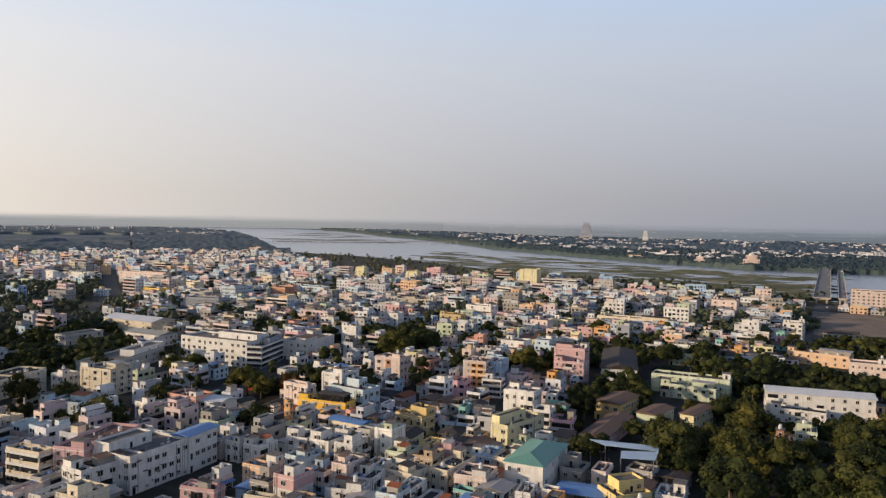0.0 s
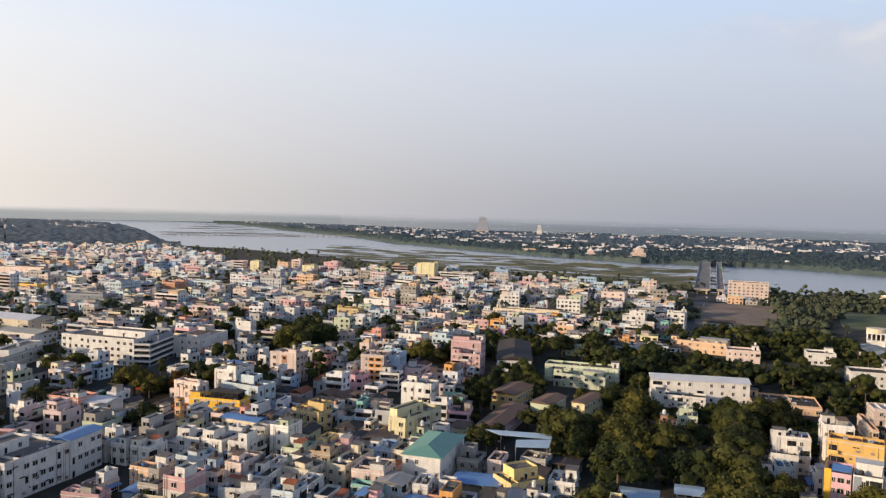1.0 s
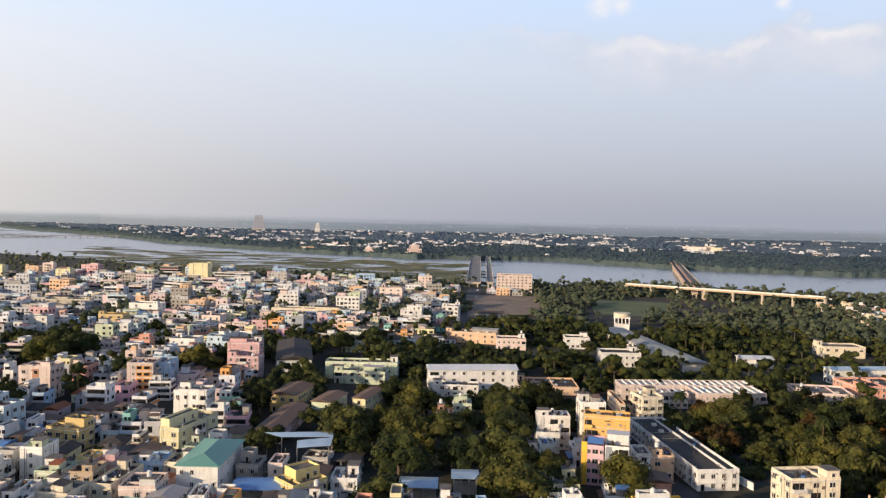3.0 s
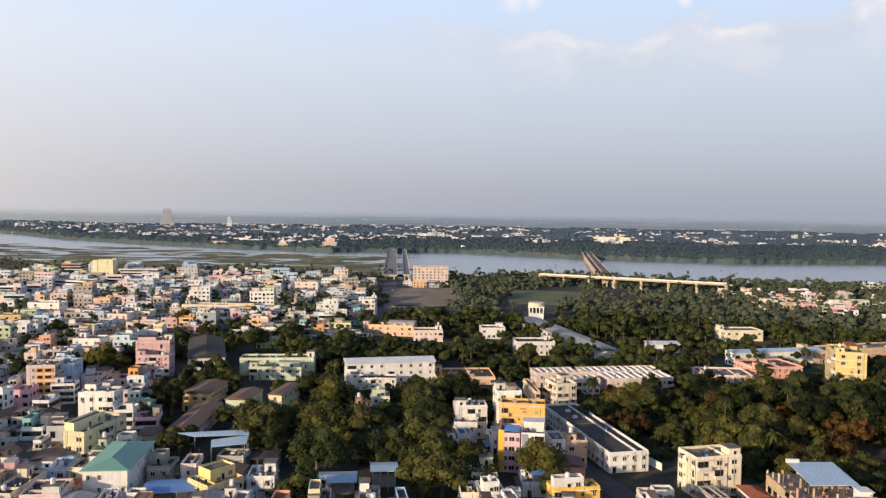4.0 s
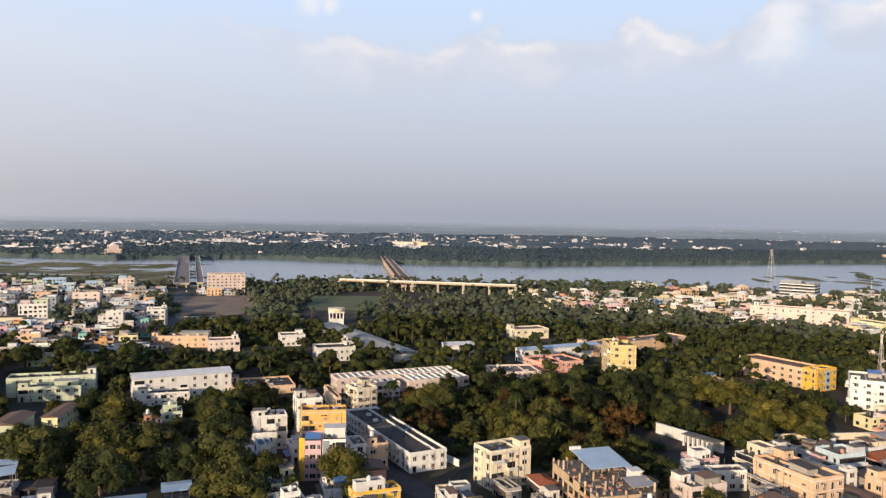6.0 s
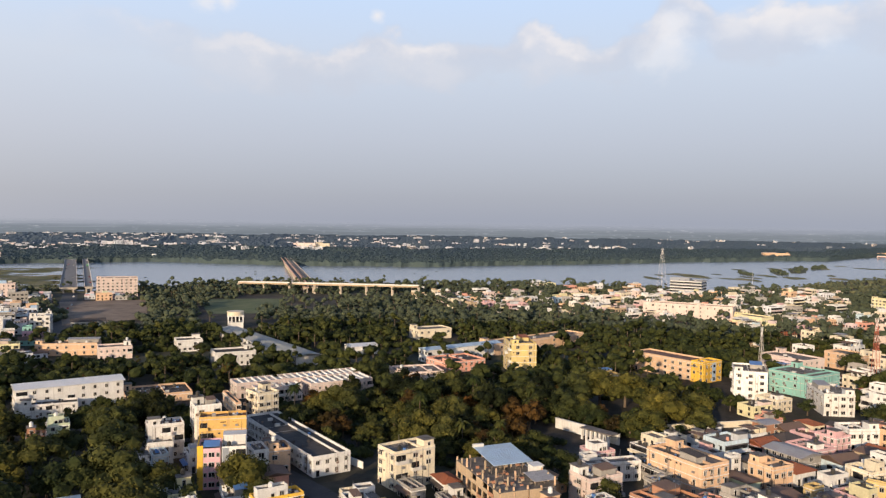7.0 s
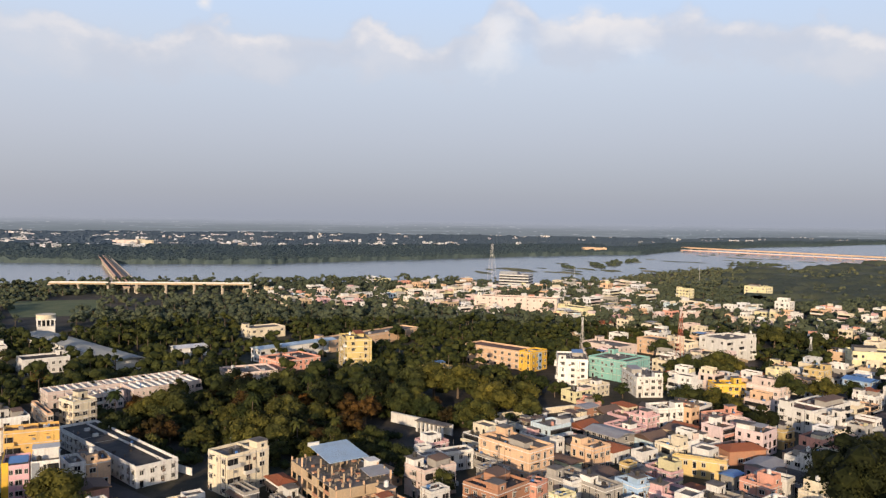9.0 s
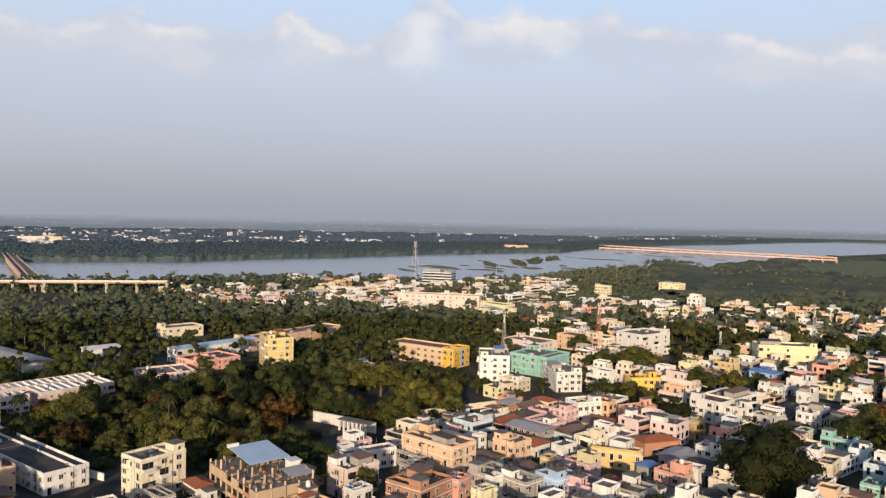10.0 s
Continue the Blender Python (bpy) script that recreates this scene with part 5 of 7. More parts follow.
def finned_block(x, y, rot, w, d, h, label):
    """A low residential block whose dividing walls stand up as sloping fins above the roof."""
    root = building(x, y, rot, w, d, h, "blush", label, plain=True, cap=34)
    n = int(w / 3.1)
    for k in range(n + 1):
        px = -w / 2 + 0.2 + (w - 0.4) * k / n
        g = Geo()
        g.solid([(px - 0.14, -d / 2 + 0.3, h - 0.86), (px + 0.14, -d / 2 + 0.3, h - 0.86), (px + 0.14, d / 2 - 0.3, h - 0.86), (px - 0.14, d / 2 - 0.3, h - 0.86),
                 (px - 0.14, -d / 2 + 0.3, h - 0.30), (px + 0.14, -d / 2 + 0.3, h - 0.30), (px + 0.14, d / 2 - 0.3, h + 0.15), (px - 0.14, d / 2 - 0.3, h + 0.15)],
                [(3, 2, 1, 0), (4, 5, 6, 7), (0, 1, 5, 4), (1, 2, 6, 5), (2, 3, 7, 6), (3, 0, 4, 7)])
        part("fin", g, WALL["white"], root)
    for piece in root.children:
        if piece.name.startswith("roof"):
            piece.data.materials[0] = TRIM


finned_block(242, 272.5, -21, 60, 11, 7, "long pinkish-white residential block with finned roof walls")
finned_block(250, 255, -21, 30, 15, 7, "pinkish-white residential block with finned roof and yellow end")
finned_block(222, 263, -21, 20, 9, 7, "short pinkish-white residential block with finned roof")
HEIGHTS += [16, 6, 11, 5, 3]
FOOT += [(-77, 218, 64, 42, 7)]
HEIGHTS += [3]
# ground kept clear for halls, the unfinished house and the bridge heads
FOOT += [(350, 461, -37, 14, 14), (303, 372, 73, 126, 17), (182, 118, -34, 20, 34), (260, 132, 258, 32, 10), (391, 770, 64, 60, 40)]
FOOT += [(58, 239, -28, 24, 12), (40, 212, -20, 14, 10), (49, 208, -20, 9, 11), (71, 229, -30, 9, 12), (82, 198, -25, 10, 9), (96, 197, -25, 8, 8)]
HEIGHTS += [8, 5, 5, 5, 5, 5]
# keep trees low in front of the viaduct
FOOT += [(533, 632, -50, 20, 6), (563, 596, -50, 20, 6), (593, 560, -50, 20, 6), (623, 524, -50, 20, 6)] 
HEIGHTS += [12] * 4
FOOT += [(560, 610, 51, 120, 14), (515, 547, 51, 50, 24)]
HEIGHTS += [10, 10]
# lane before the institute and the yard before the arcade
FOOT += [(164, 164, 40, 22, 22), (246, 121, -25, 18, 16)]
HEIGHTS += [3, 3]
# ---------------------------------------------------------------- the rest of the town
# groves and single great trees that stand between the houses: bearing, distance, half width, kind, scale
GROVES = [(-3.4, 432, 9, 6, 1.0), (-1.3, 446, 9, 6, 0.95), (-2.4, 462, 8, 1, 1.3), (-18, 395, 7, 1, 1.0), (-19.2, 402, 6, 0, 1.0), (-14.2, 350, 7, 1, 1.1), (-13.2, 342, 6, 0, 1.0), (-14.9, 352, 5, 5, 0.9), (-13.7, 289, 6, 0, 1.05), (-12.9, 283, 5, 2, 1.2),
          (6.3, 405, 8, 1, 1.15), (7.3, 398, 6, 0, 0.95), (10.9, 257, 6, 0, 1.0), (12.0, 263, 6, 2, 1.1), (93.6, 242, 9, 7, 1.18), (84.3, 416, 8, 1, 1.3), (82.4, 412, 7, 0, 1.3), (85.4, 422, 7, 0, 1.2), (81.2, 410, 5, 2, 1.3), (61.2, 238, 5, 0, 0.95), (60.4, 246, 5, 2, 1.1), (62.0, 229, 4, 2, 1.0), (68.7, 313, 9, 6, 0.85), (70.6, 328, 6, 1, 1.0), (58.9, 296, 6, 4, 1.2), (57.6, 302, 6, 4, 1.1),
          (89.0, 378, 7, 1, 1.1), (91.2, 382, 7, 0, 1.2), (87.4, 384, 6, 0, 1.0), (92.6, 390, 6, 0, 1.0), (88.0, 539, 7, 1, 1.2), (89.4, 533, 7, 0, 1.2), (90.7, 526, 7, 1, 1.1), (87.0, 548, 6, 0, 1.1), (92.0, 520, 6, 0, 1.1), (71.9, 358, 5, 0, 0.8), (73.0, 351, 4, 2, 0.9), (70.8, 364, 5, 2, 1.2), (77.9, 357, 4, 2, 0.9), (64.0, 345, 9, 6, 0.95), (62.4, 340, 7, 1, 1.2), (65.8, 342, 8, 1, 1.3), (59.2, 246, 5, 0, 0.95), (58.2, 250, 5, 2, 1.2), (21.0, 226, 9, 1, 1.3), (26.3, 232, 9, 1, 1.15), (28.9, 211, 7, 0, 1.2), (22.6, 248, 6, 0, 1.0), (29.3, 268, 8, 1, 1.2), (17.6, 246, 6, 0, 1.0), (27.4, 252, 6, 2, 1.2), (28.9, 293, 9, 6, 0.8), (30.4, 208, 8, 1, 1.15), (33.2, 224, 6, 0, 1.0), (34.0, 213, 5, 2, 1.1), (14.2, 288, 5, 0, 0.8), (24.6, 262, 8, 1, 1.15), (26.2, 275, 7, 0, 1.1), (16.5, 446, 7, 1, 1.1), (18.8, 455, 7, 1, 1.2), (14.6, 425, 6, 0, 1.0),
          (3.5, 520, 6, 0, 1.1), (11.5, 545, 6, 1, 1.0), (22.5, 520, 6, 0, 1.1), (-7.5, 560, 6, 1, 1.0), (-24, 400, 7, 1, 1.0), (-26, 350, 6, 0, 1.0), (-20.5, 320, 5, 5, 0.8), (79, 372, 4, 2, 1.0), (95.2, 520, 8, 1, 1.3), (98, 515, 8, 1, 1.4), (76, 330, 4, 2, 0.9), (80.5, 470, 6, 1, 1.0)]
for az, r, half, kind, size in GROVES:
    FOOT.append((*polar(az, r), 0, half * 1.5, half * 1.5))
    HEIGHTS.append(13)


def view_kept(x, y, r, h):
    """The greatest height a small house may have without hiding the larger building behind it."""
    az = math.degrees(math.atan2(x, y))
    for fx, fy, fr, faz, half, fh in GREAT:
        if r < fr and fr - r < 70 and abs(az - faz) < half + 1.0:
            h = min(h, EYE - (EYE - 0.35 * fh) * r / fr)
    if -22.5 < az < -15 and 195 < r < 252:
        h = min(h, 4.8)
    if 25.5 < az < 31.5 and 440 < r < 640:
        h = min(h, EYE - EYE * r / 650)
    return h


GREAT = [(fx, fy, math.hypot(fx, fy), math.degrees(math.atan2(fx, fy)), math.degrees(0.5 * max(w, d) / math.hypot(fx, fy)), fh) for (fx, fy, rot, w, d), fh in zip(FOOT, HEIGHTS)]


def free(x, y, rad):
    for fx, fy, rot, w, d in FOOT:
        if abs(x - fx) + abs(y - fy) > 140:
            continue
        a = radians(-rot)
        lx, ly = (x - fx) * math.cos(a) - (y - fy) * math.sin(a), (x - fx) * math.sin(a) + (y - fy) * math.cos(a)
        if abs(lx) < w / 2 + rad and abs(ly) < d / 2 + rad:
            return False
    return True


def off_road(x, y, pts, width):
    for (x0, y0), (x1, y1) in zip(pts, pts[1:]):
        dx, dy = x1 - x0, y1 - y0
        k = max(0, min(1, ((x - x0) * dx + (y - y0) * dy) / (dx * dx + dy * dy)))
        if math.hypot(x - x0 - k * dx, y - y0 - k * dy) < width:
            return False
    return True


def in_poly(x, y, pts):
    hit = False
    for (x0, y0), (x1, y1) in zip(pts, pts[1:] + pts[:1]):
        if (y0 > y) != (y1 > y) and x < (x1 - x0) * (y - y0) / (y1 - y0) + x0:
            hit = not hit
    return hit


PARK = [polar(a, r) for a, r in ((24, 455), (27, 585), (31, 850), (38, 940), (50, 800), (54, 640), (62, 640), (72, 600), (76, 480), (75.4, 375), (71.0, 305), (66.5, 278), (60, 265), (52, 262), (46, 292), (41, 345), (36, 345), (30, 360))]
CAMPUS = [polar(a, r) for a, r in ((10.5, 248), (9, 300), (11, 470), (24, 470), (31, 380), (31, 262), (29.5, 236), (28, 190), (16.5, 190), (16.5, 232))]
GREEN_LEFT = [polar(a, r) for a, r in ((-34, 360), (-24, 370), (-21.8, 450), (-21, 560), (-24, 900), (-34, 900))]


def town(x, y):
    """How densely houses stand at a place."""
    az, r = az_r(x, y)
    edge = min(near_bank(az) - 25, float(np.interp(az, (-12, -7.5, 4, 13, 27, 30, 31), (1560, 1060, 1000, 930, 850, 840, 2000))))
    if az < -38 or az > 108 or r > edge or r < 150:
        return 0
    if in_poly(x, y, PARK) or in_poly(x, y, CAMPUS):
        return 0.0
    if in_poly(x, y, GREEN_LEFT):
        return 0.12
    if not off_road(x, y, [(-262, 400), (-268, 477), (-274, 587), (-324, 755), (-455, 1045), (-520, 1150)], 16) or not off_road(x, y, [(-112, 300), (-98, 348), (-87, 419), (-62, 468), (-20, 560), (60, 640)], 12):
        return 0
    if not off_road(x, y, [(398, 800), (340, 690), (270, 560), (225, 470)], 14) or in_poly(x, y, [(272, 560), (335, 552), (412, 680), (345, 715)]):
        return 0
    patch = noise.noise((x / 55.0, y / 55.0, 2.0))
    if patch > 0.30 and 300 < r < 1000 and az < 80 or patch > 0.30 and 300 < r < 740:
        return 0.08
    if az < -13 and 290 < r < 640:
        return 0.6
    if az < 30:
        if 380 < r < 1000 and noise.noise((x / 20.0, y / 20.0, 6.0)) > 0.27:
            return 0.1
        if r > 1500 and az < -12:
            return 0.5 if r < 1680 else 0.0
        return 0.93 if r < 900 else 0.8
    if az < 41:
        return 0.8 if r < 262 else 0.0
    if az < 58:
        return 0.5 if r < 232 else (0.5 if 650 < r < 800 and az > 50 else 0.0)
    if az < 66:
        return 0.9 if r < 258 else (0.55 if 640 < r < 820 else (0.10 if r > 600 else 0.0))
    if r < 330:
        return 0.95
    if r < 470:
        return 0.62
    if r < 620:
        return 0.15
    if r < 760:
        return 0.5 if az < 90 or r < 720 else 0.35
    if r < 1000:
        return 0.30 if az < 80 else 0.0
    return 0.0


SHANTY = [[(-27, 341), (20, 324), (16, 260), (-8, 250), (-21, 266)], [(227, 103), (265, 79), (252, 55), (223, 63), (200, 90)]]
GRID = -25.0
ga = radians(GRID)
COLORS = ["white"] * 8 + ["cream"] * 2 + ["blush"] * 2 + ["concrete"] * 3 + ["iceblue"] * 3 + ["grey"] * 2 + ["straw", "orange", "teal"] + ["lemon", "peach", "pink", "mustard", "sage", "skyblue", "salmon", "tan"]
COLORS_EAST = ["white"] * 8 + ["cream"] * 4 + ["peach"] + ["blush"] * 3 + ["concrete"] * 5 + ["pink", "lemon", "skyblue", "iceblue", "sage", "grey", "salmon"]
NICE = {"teal": "turquoise", "white": "white", "cream": "cream", "blush": "pale pink", "lemon": "pale yellow", "peach": "peach", "iceblue": "pale blue", "pink": "faded pink", "mustard": "mustard yellow", "sage": "pale green", "straw": "straw yellow", "orange": "orange", "grey": "grey", "skyblue": "light blue", "salmon": "salmon pink", "concrete": "bare concrete", "tan": "tan"}
NUMBERS = {1: "one-storey", 2: "two-storey", 3: "three-storey", 4: "four-storey", 5: "five-storey", 6: "six-storey"}
lots = []
v = -1900.0
row = 0
while v < 1900:
    u = -1900.0
    row += 1
    deep = 10.5 if row % 2 else 9.5
    col = 0
    while u < 2300:
        wide = rng.uniform(4.6, 8.6)
        lot_az = math.degrees(math.atan2(u * math.cos(ga) - v * math.sin(ga), u * math.sin(ga) + v * math.cos(ga)))
        if math.hypot(u, v) > 450:
            wide = rng.choice((rng.uniform(7, 13), rng.uniform(9, 19)))
        elif lot_az > 58:
            wide = rng.uniform(6.0, 13.0)
        col += 1
        x, y = u * math.cos(ga) - v * math.sin(ga), u * math.sin(ga) + v * math.cos(ga)
        r = math.hypot(x, y)
        if 170 < r < 1750 and rng.random() < town(x, y):
            lots.append((r, x, y, wide, deep))
        u += wide + (0.9 if col % 6 else 6.5)
    v += deep + (0.6 if row % 2 else 5.5)
lots.sort()
rows_near, rows_mid, rows_far, rows_east = Geo(), Geo(), Geo(), Geo()
single = 0
for r, x, y, wide, deep in lots:
    if not free(x, y, min(wide, deep) * 0.42):
        continue
    lot = random.Random(int(x * 31 + y * 17))
    storeys = lot.choice((1, 1, 2, 2, 2, 3)) if r < 340 else lot.choice((1, 1, 1, 2, 2, 2, 3, 3)) if r < 420 else lot.choice((1, 1, 2, 2, 2, 3, 3, 4)) if r < 1000 else lot.choice((1, 2, 2, 3, 4))
    az = az_r(x, y)[0]
    if 41 < az < 58 and r < 260:
        storeys = lot.choice((1, 1, 2))
    if az > 58 and r < 450:
        storeys = lot.choice((1, 1, 1, 2, 2, 2, 3))
    if az > 60 and storeys > 3:
        storeys -= 1
    if az > 50 and r > 600:
        storeys = lot.choice((1, 2, 2, 3))
    poor = any(in_poly(x, y, s) for s in SHANTY)
    if poor:
        storeys = lot.choice((1, 1, 1, 1, 1, 2))
    h = storeys * 3.1 + 0.9 + lot.uniform(-0.4, 0.4)
    h = view_kept(x, y, r, h)
    if h < 2.7:
        continue
    storeys = max(1, min(storeys, int(h / 3.1)))
    if r > 430 and az < 30 and lot.random() < 0.06:
        wide, deep = lot.uniform(14, 24), lot.uniform(10, 14)
        if not free(x, y, 9):
            continue
        FOOT.append((x, y, GRID, wide, deep))
        storeys = lot.choice((3, 4, 5))
        h = view_kept(x, y, r, storeys * 3.1 + 0.9)
    w, d = wide * lot.uniform(0.86, 0.98), deep * lot.uniform(0.82, 0.98)
    rot = GRID + lot.uniform(-5, 5)
    if single < 156 and -34 < az < 104 and r > 196:
        single += 1
        tint = lot.choice(COLORS if az < 50 else COLORS_EAST)
        shed = lot.choice(("brown", "dark", "dark", "red", "dark", "grey", "dark", "brown", "grey", "blue")) if storeys == 1 and lot.random() < (0.9 if poor else 0.45) else None
        if poor and shed in ("blue", "red", "grey"):
            shed = "dark"
        top = {"brown": "a rusty sheet roof", "grey": "a grey sheet roof", "red": "a red tiled hip roof", "blue": "a blue sheet roof", "dark": "a dark sheet roof", None: "a flat terrace"}[shed]
        building(x, y, rot, w, d, h, tint, NICE[tint] + " " + NUMBERS[storeys] + " town house with " + top, sheet=shed, group="town houses", cap=7)
        FOOT.pop()
    else:
        joined_house(rows_east if az > 48 else rows_near if r < 560 and az > -12 else rows_mid if r < 900 else rows_far, x, y, rot, w, d, h, lot, r < 700)
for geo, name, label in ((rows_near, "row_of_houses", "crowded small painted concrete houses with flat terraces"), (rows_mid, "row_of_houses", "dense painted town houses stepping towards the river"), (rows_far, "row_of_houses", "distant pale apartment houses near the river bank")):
    tagged(part(name, geo, JOINED_MATS if geo is rows_near else [HAZED_WALL] + JOINED_MATS[1:]), label, "houses", kind="stuff")
tagged(part("row_of_houses", rows_east, [WARM_WALL] + JOINED_MATS[1:]), "crowded peach, cream and pink houses beyond the wood", "houses", kind="stuff")
# ---------------------------------------------------------------- trees


def leaf_quads(g, centers, count, size, lot, mat=0, squash=0.8):
    """Small leaf clumps over round lumps."""
    for k in range(count):
        cx, cy, cz, r = lot.choice(centers)
        z = lot.uniform(-0.55, 1.0)
        a = lot.uniform(0, math.tau)
        s = math.sqrt(max(0, 1 - z * z))
        n = Vector((s * math.cos(a), s * math.sin(a), z))
        p = Vector((cx, cy, cz)) + Vector((n.x * r, n.y * r, n.z * r * squash)) * lot.uniform(0.82, 1.1)
        w = (n + Vector((lot.uniform(-0.5, 0.5), lot.uniform(-0.5, 0.5), lot.uniform(-0.1, 0.7)))).normalized()
        u = w.orthogonal().normalized()
        u.rotate(Matrix.Rotation(lot.uniform(0, math.tau), 3, w))
        q = w.cross(u)
        l = size * lot.uniform(0.55, 1.25)
        m = l * lot.uniform(0.5, 0.9)
        g.face([tuple(p + u * l), tuple(p + q * m), tuple(p - u * l * 0.8), tuple(p - q * m)], mat)


ICO = [(0, 0, 1), (0.894, 0, 0.447), (0.276, 0.851, 0.447), (-0.724, 0.526, 0.447), (-0.724, -0.526, 0.447), (0.276, -0.851, 0.447), (0.724, 0.526, -0.447), (-0.276, 0.851, -0.447), (-0.894, 0, -0.447), (-0.276, -0.851, -0.447), (0.724, -0.526, -0.447), (0, 0, -1)]
ICO_F = [(0, 1, 2), (0, 2, 3), (0, 3, 4), (0, 4, 5), (0, 5, 1), (1, 6, 2), (2, 7, 3), (3, 8, 4), (4, 9, 5), (5, 10, 1), (6, 7, 2), (7, 8, 3), (8, 9, 4), (9, 10, 5), (10, 6, 1), (11, 7, 6), (11, 8, 7), (11, 9, 8), (11, 10, 9), (11, 6, 10)]


def core(g, cx, cy, cz, r, lot, squash=0.8, mat=0):
    a = lot.uniform(0, math.tau)
    g.solid([(cx + r * (x * math.cos(a) - y * math.sin(a)) * lot.uniform(0.74, 1.14), cy + r * (x * math.sin(a) + y * math.cos(a)) * lot.uniform(0.74, 1.14), cz + r * z * squash * lot.uniform(0.75, 1.12)) for x, y, z in ICO], ICO_F, mat)


def tree_kind(seed, height, radius, lumps, leaves, size, mat, label, low=0.30):
    """A tree of its own shape: tapered trunk with limbs, crown of leaf clumps round uneven lumps."""
    lot = random.Random(seed)
    root = tagged(new("tree"), label, "tree", "town trees")
    mids = []
    for k in range(lumps):
        a, q = lot.uniform(0, math.tau), math.sqrt(lot.random())
        rr = radius * q * 0.72
        z = height * (low + (0.82 - low) * (1 - q * 0.6) * lot.uniform(0.55 if low > 0.3 else 0.0, 1.0))
        mids.append((rr * math.cos(a), rr * math.sin(a), z, radius * lot.uniform(0.24, 0.42)))
    t = Geo()
    fork = height * 0.3
    t.tube((0, 0, 0), (0, 0, fork), height * 0.035, height * 0.026, 7)
    for x, y, z, r in mids[:6]:
        bend = (x * 0.4, y * 0.4, fork + (z - fork) * 0.55)
        t.tube((0, 0, fork * 0.95), bend, height * 0.018, height * 0.012, 5, 0, False)
        t.tube(bend, (x, y, z), height * 0.012, height * 0.005, 5, 0, False)
    part("trunk", t, BARK, root)
    g = Geo()
    for x, y, z, r in mids:
        core(g, x, y, z, r * 0.80, lot)
    leaf_quads(g, mids, leaves, size, lot)
    part("crown", g, mat, root)
    return root


def palm_kind(seed, height, label):
    lot = random.Random(seed)
    root = tagged(new("palm_tree"), label, "palm", "coconut palms")
    t = Geo()
    lean = (lot.uniform(-0.8, 0.8), lot.uniform(-0.8, 0.8))
    t.tube((0, 0, 0), (lean[0] * 0.3, lean[1] * 0.3, height * 0.5), 0.22, 0.17, 6, 0, False)
    t.tube((lean[0] * 0.3, lean[1] * 0.3, height * 0.5), (*lean, height), 0.17, 0.13, 6, 0, False)
    part("trunk", t, BARK, root)
    g = Geo()
    for k in range(20):
        a, up = k * 2.4 + lot.uniform(-0.2, 0.2), lot.uniform(-0.2, 0.95)
        p, l = Vector((*lean, height)), lot.uniform(2.6, 3.6)
        way = Vector((math.cos(a), math.sin(a), 0))
        cross = Vector((-way.y, way.x, 0))
        last = None
        for s in range(6):
            e = s / 5
            c = p + way * l * e + Vector((0, 0, l * (up * e - 0.9 * e * e)))
            wd = 0.62 * math.sin(math.pi * (0.12 + 0.85 * e))
            pair = (c + cross * wd - Vector((0, 0, wd * 0.5)), c, c - cross * wd - Vector((0, 0, wd * 0.5)))
            if last:
                g.face([tuple(v) for v in (last[0], pair[0], pair[1], last[1])])
                g.face([tuple(v) for v in (last[1], pair[1], pair[2], last[2])])
            last = pair
    part("crown", g, LEAF_PALM, root)
    return root


KINDS = [
    (tree_kind(1, 13, 6.8, 19, 1500, 0.42, LEAF, "broad dark green tree with a rounded crown"), 6.5),
    (tree_kind(2, 15, 8.2, 25, 1900, 0.44, LEAF, "large dark green shade tree with uneven crown"), 7.5),
    (tree_kind(3, 10, 4.6, 12, 780, 0.40, LEAF, "medium green street tree"), 4.6),
    (tree_kind(4, 8, 3.4, 8, 560, 0.36, LEAF, "small bushy green tree"), 3.4),
    (tree_kind(5, 12, 5.2, 13, 1000, 0.41, LEAF_DRY, "tree with reddish brown dry leaves"), 5.2),
    (tree_kind(6, 17, 6.0, 19, 1250, 0.43, LEAF_DARK, "tall dark tree with ragged crown"), 6.0),
    (tree_kind(7, 21, 12.5, 40, 4600, 0.46, LEAF, "huge old shade tree with dense dark crown"), 12.5),
    (tree_kind(8, 25, 13.5, 52, 8500, 0.40, LEAF_DARK, "huge dark tree standing between the houses", 0.2), 13.5),
]
PALMS = [palm_kind(11, 11, "coconut palm with drooping fronds"), palm_kind(12, 13, "tall coconut palm with drooping fronds")]
HOME = {}


def plant(ob, x, y, scale, turn):
    """First use moves the original, later ones copy it."""
    if ob.name not in HOME:
        HOME[ob.name] = True
        ob.matrix_basis = pose(x, y, 0, 0, 0, turn) @ Matrix.Diagonal((scale, scale, scale, 1))
        return
    c = copy_thing(ob, pose(x, y, 0, 0, 0, turn))
    c.matrix_basis = pose(x, y, 0, 0, 0, turn) @ Matrix.Diagonal((scale, scale, scale, 1))


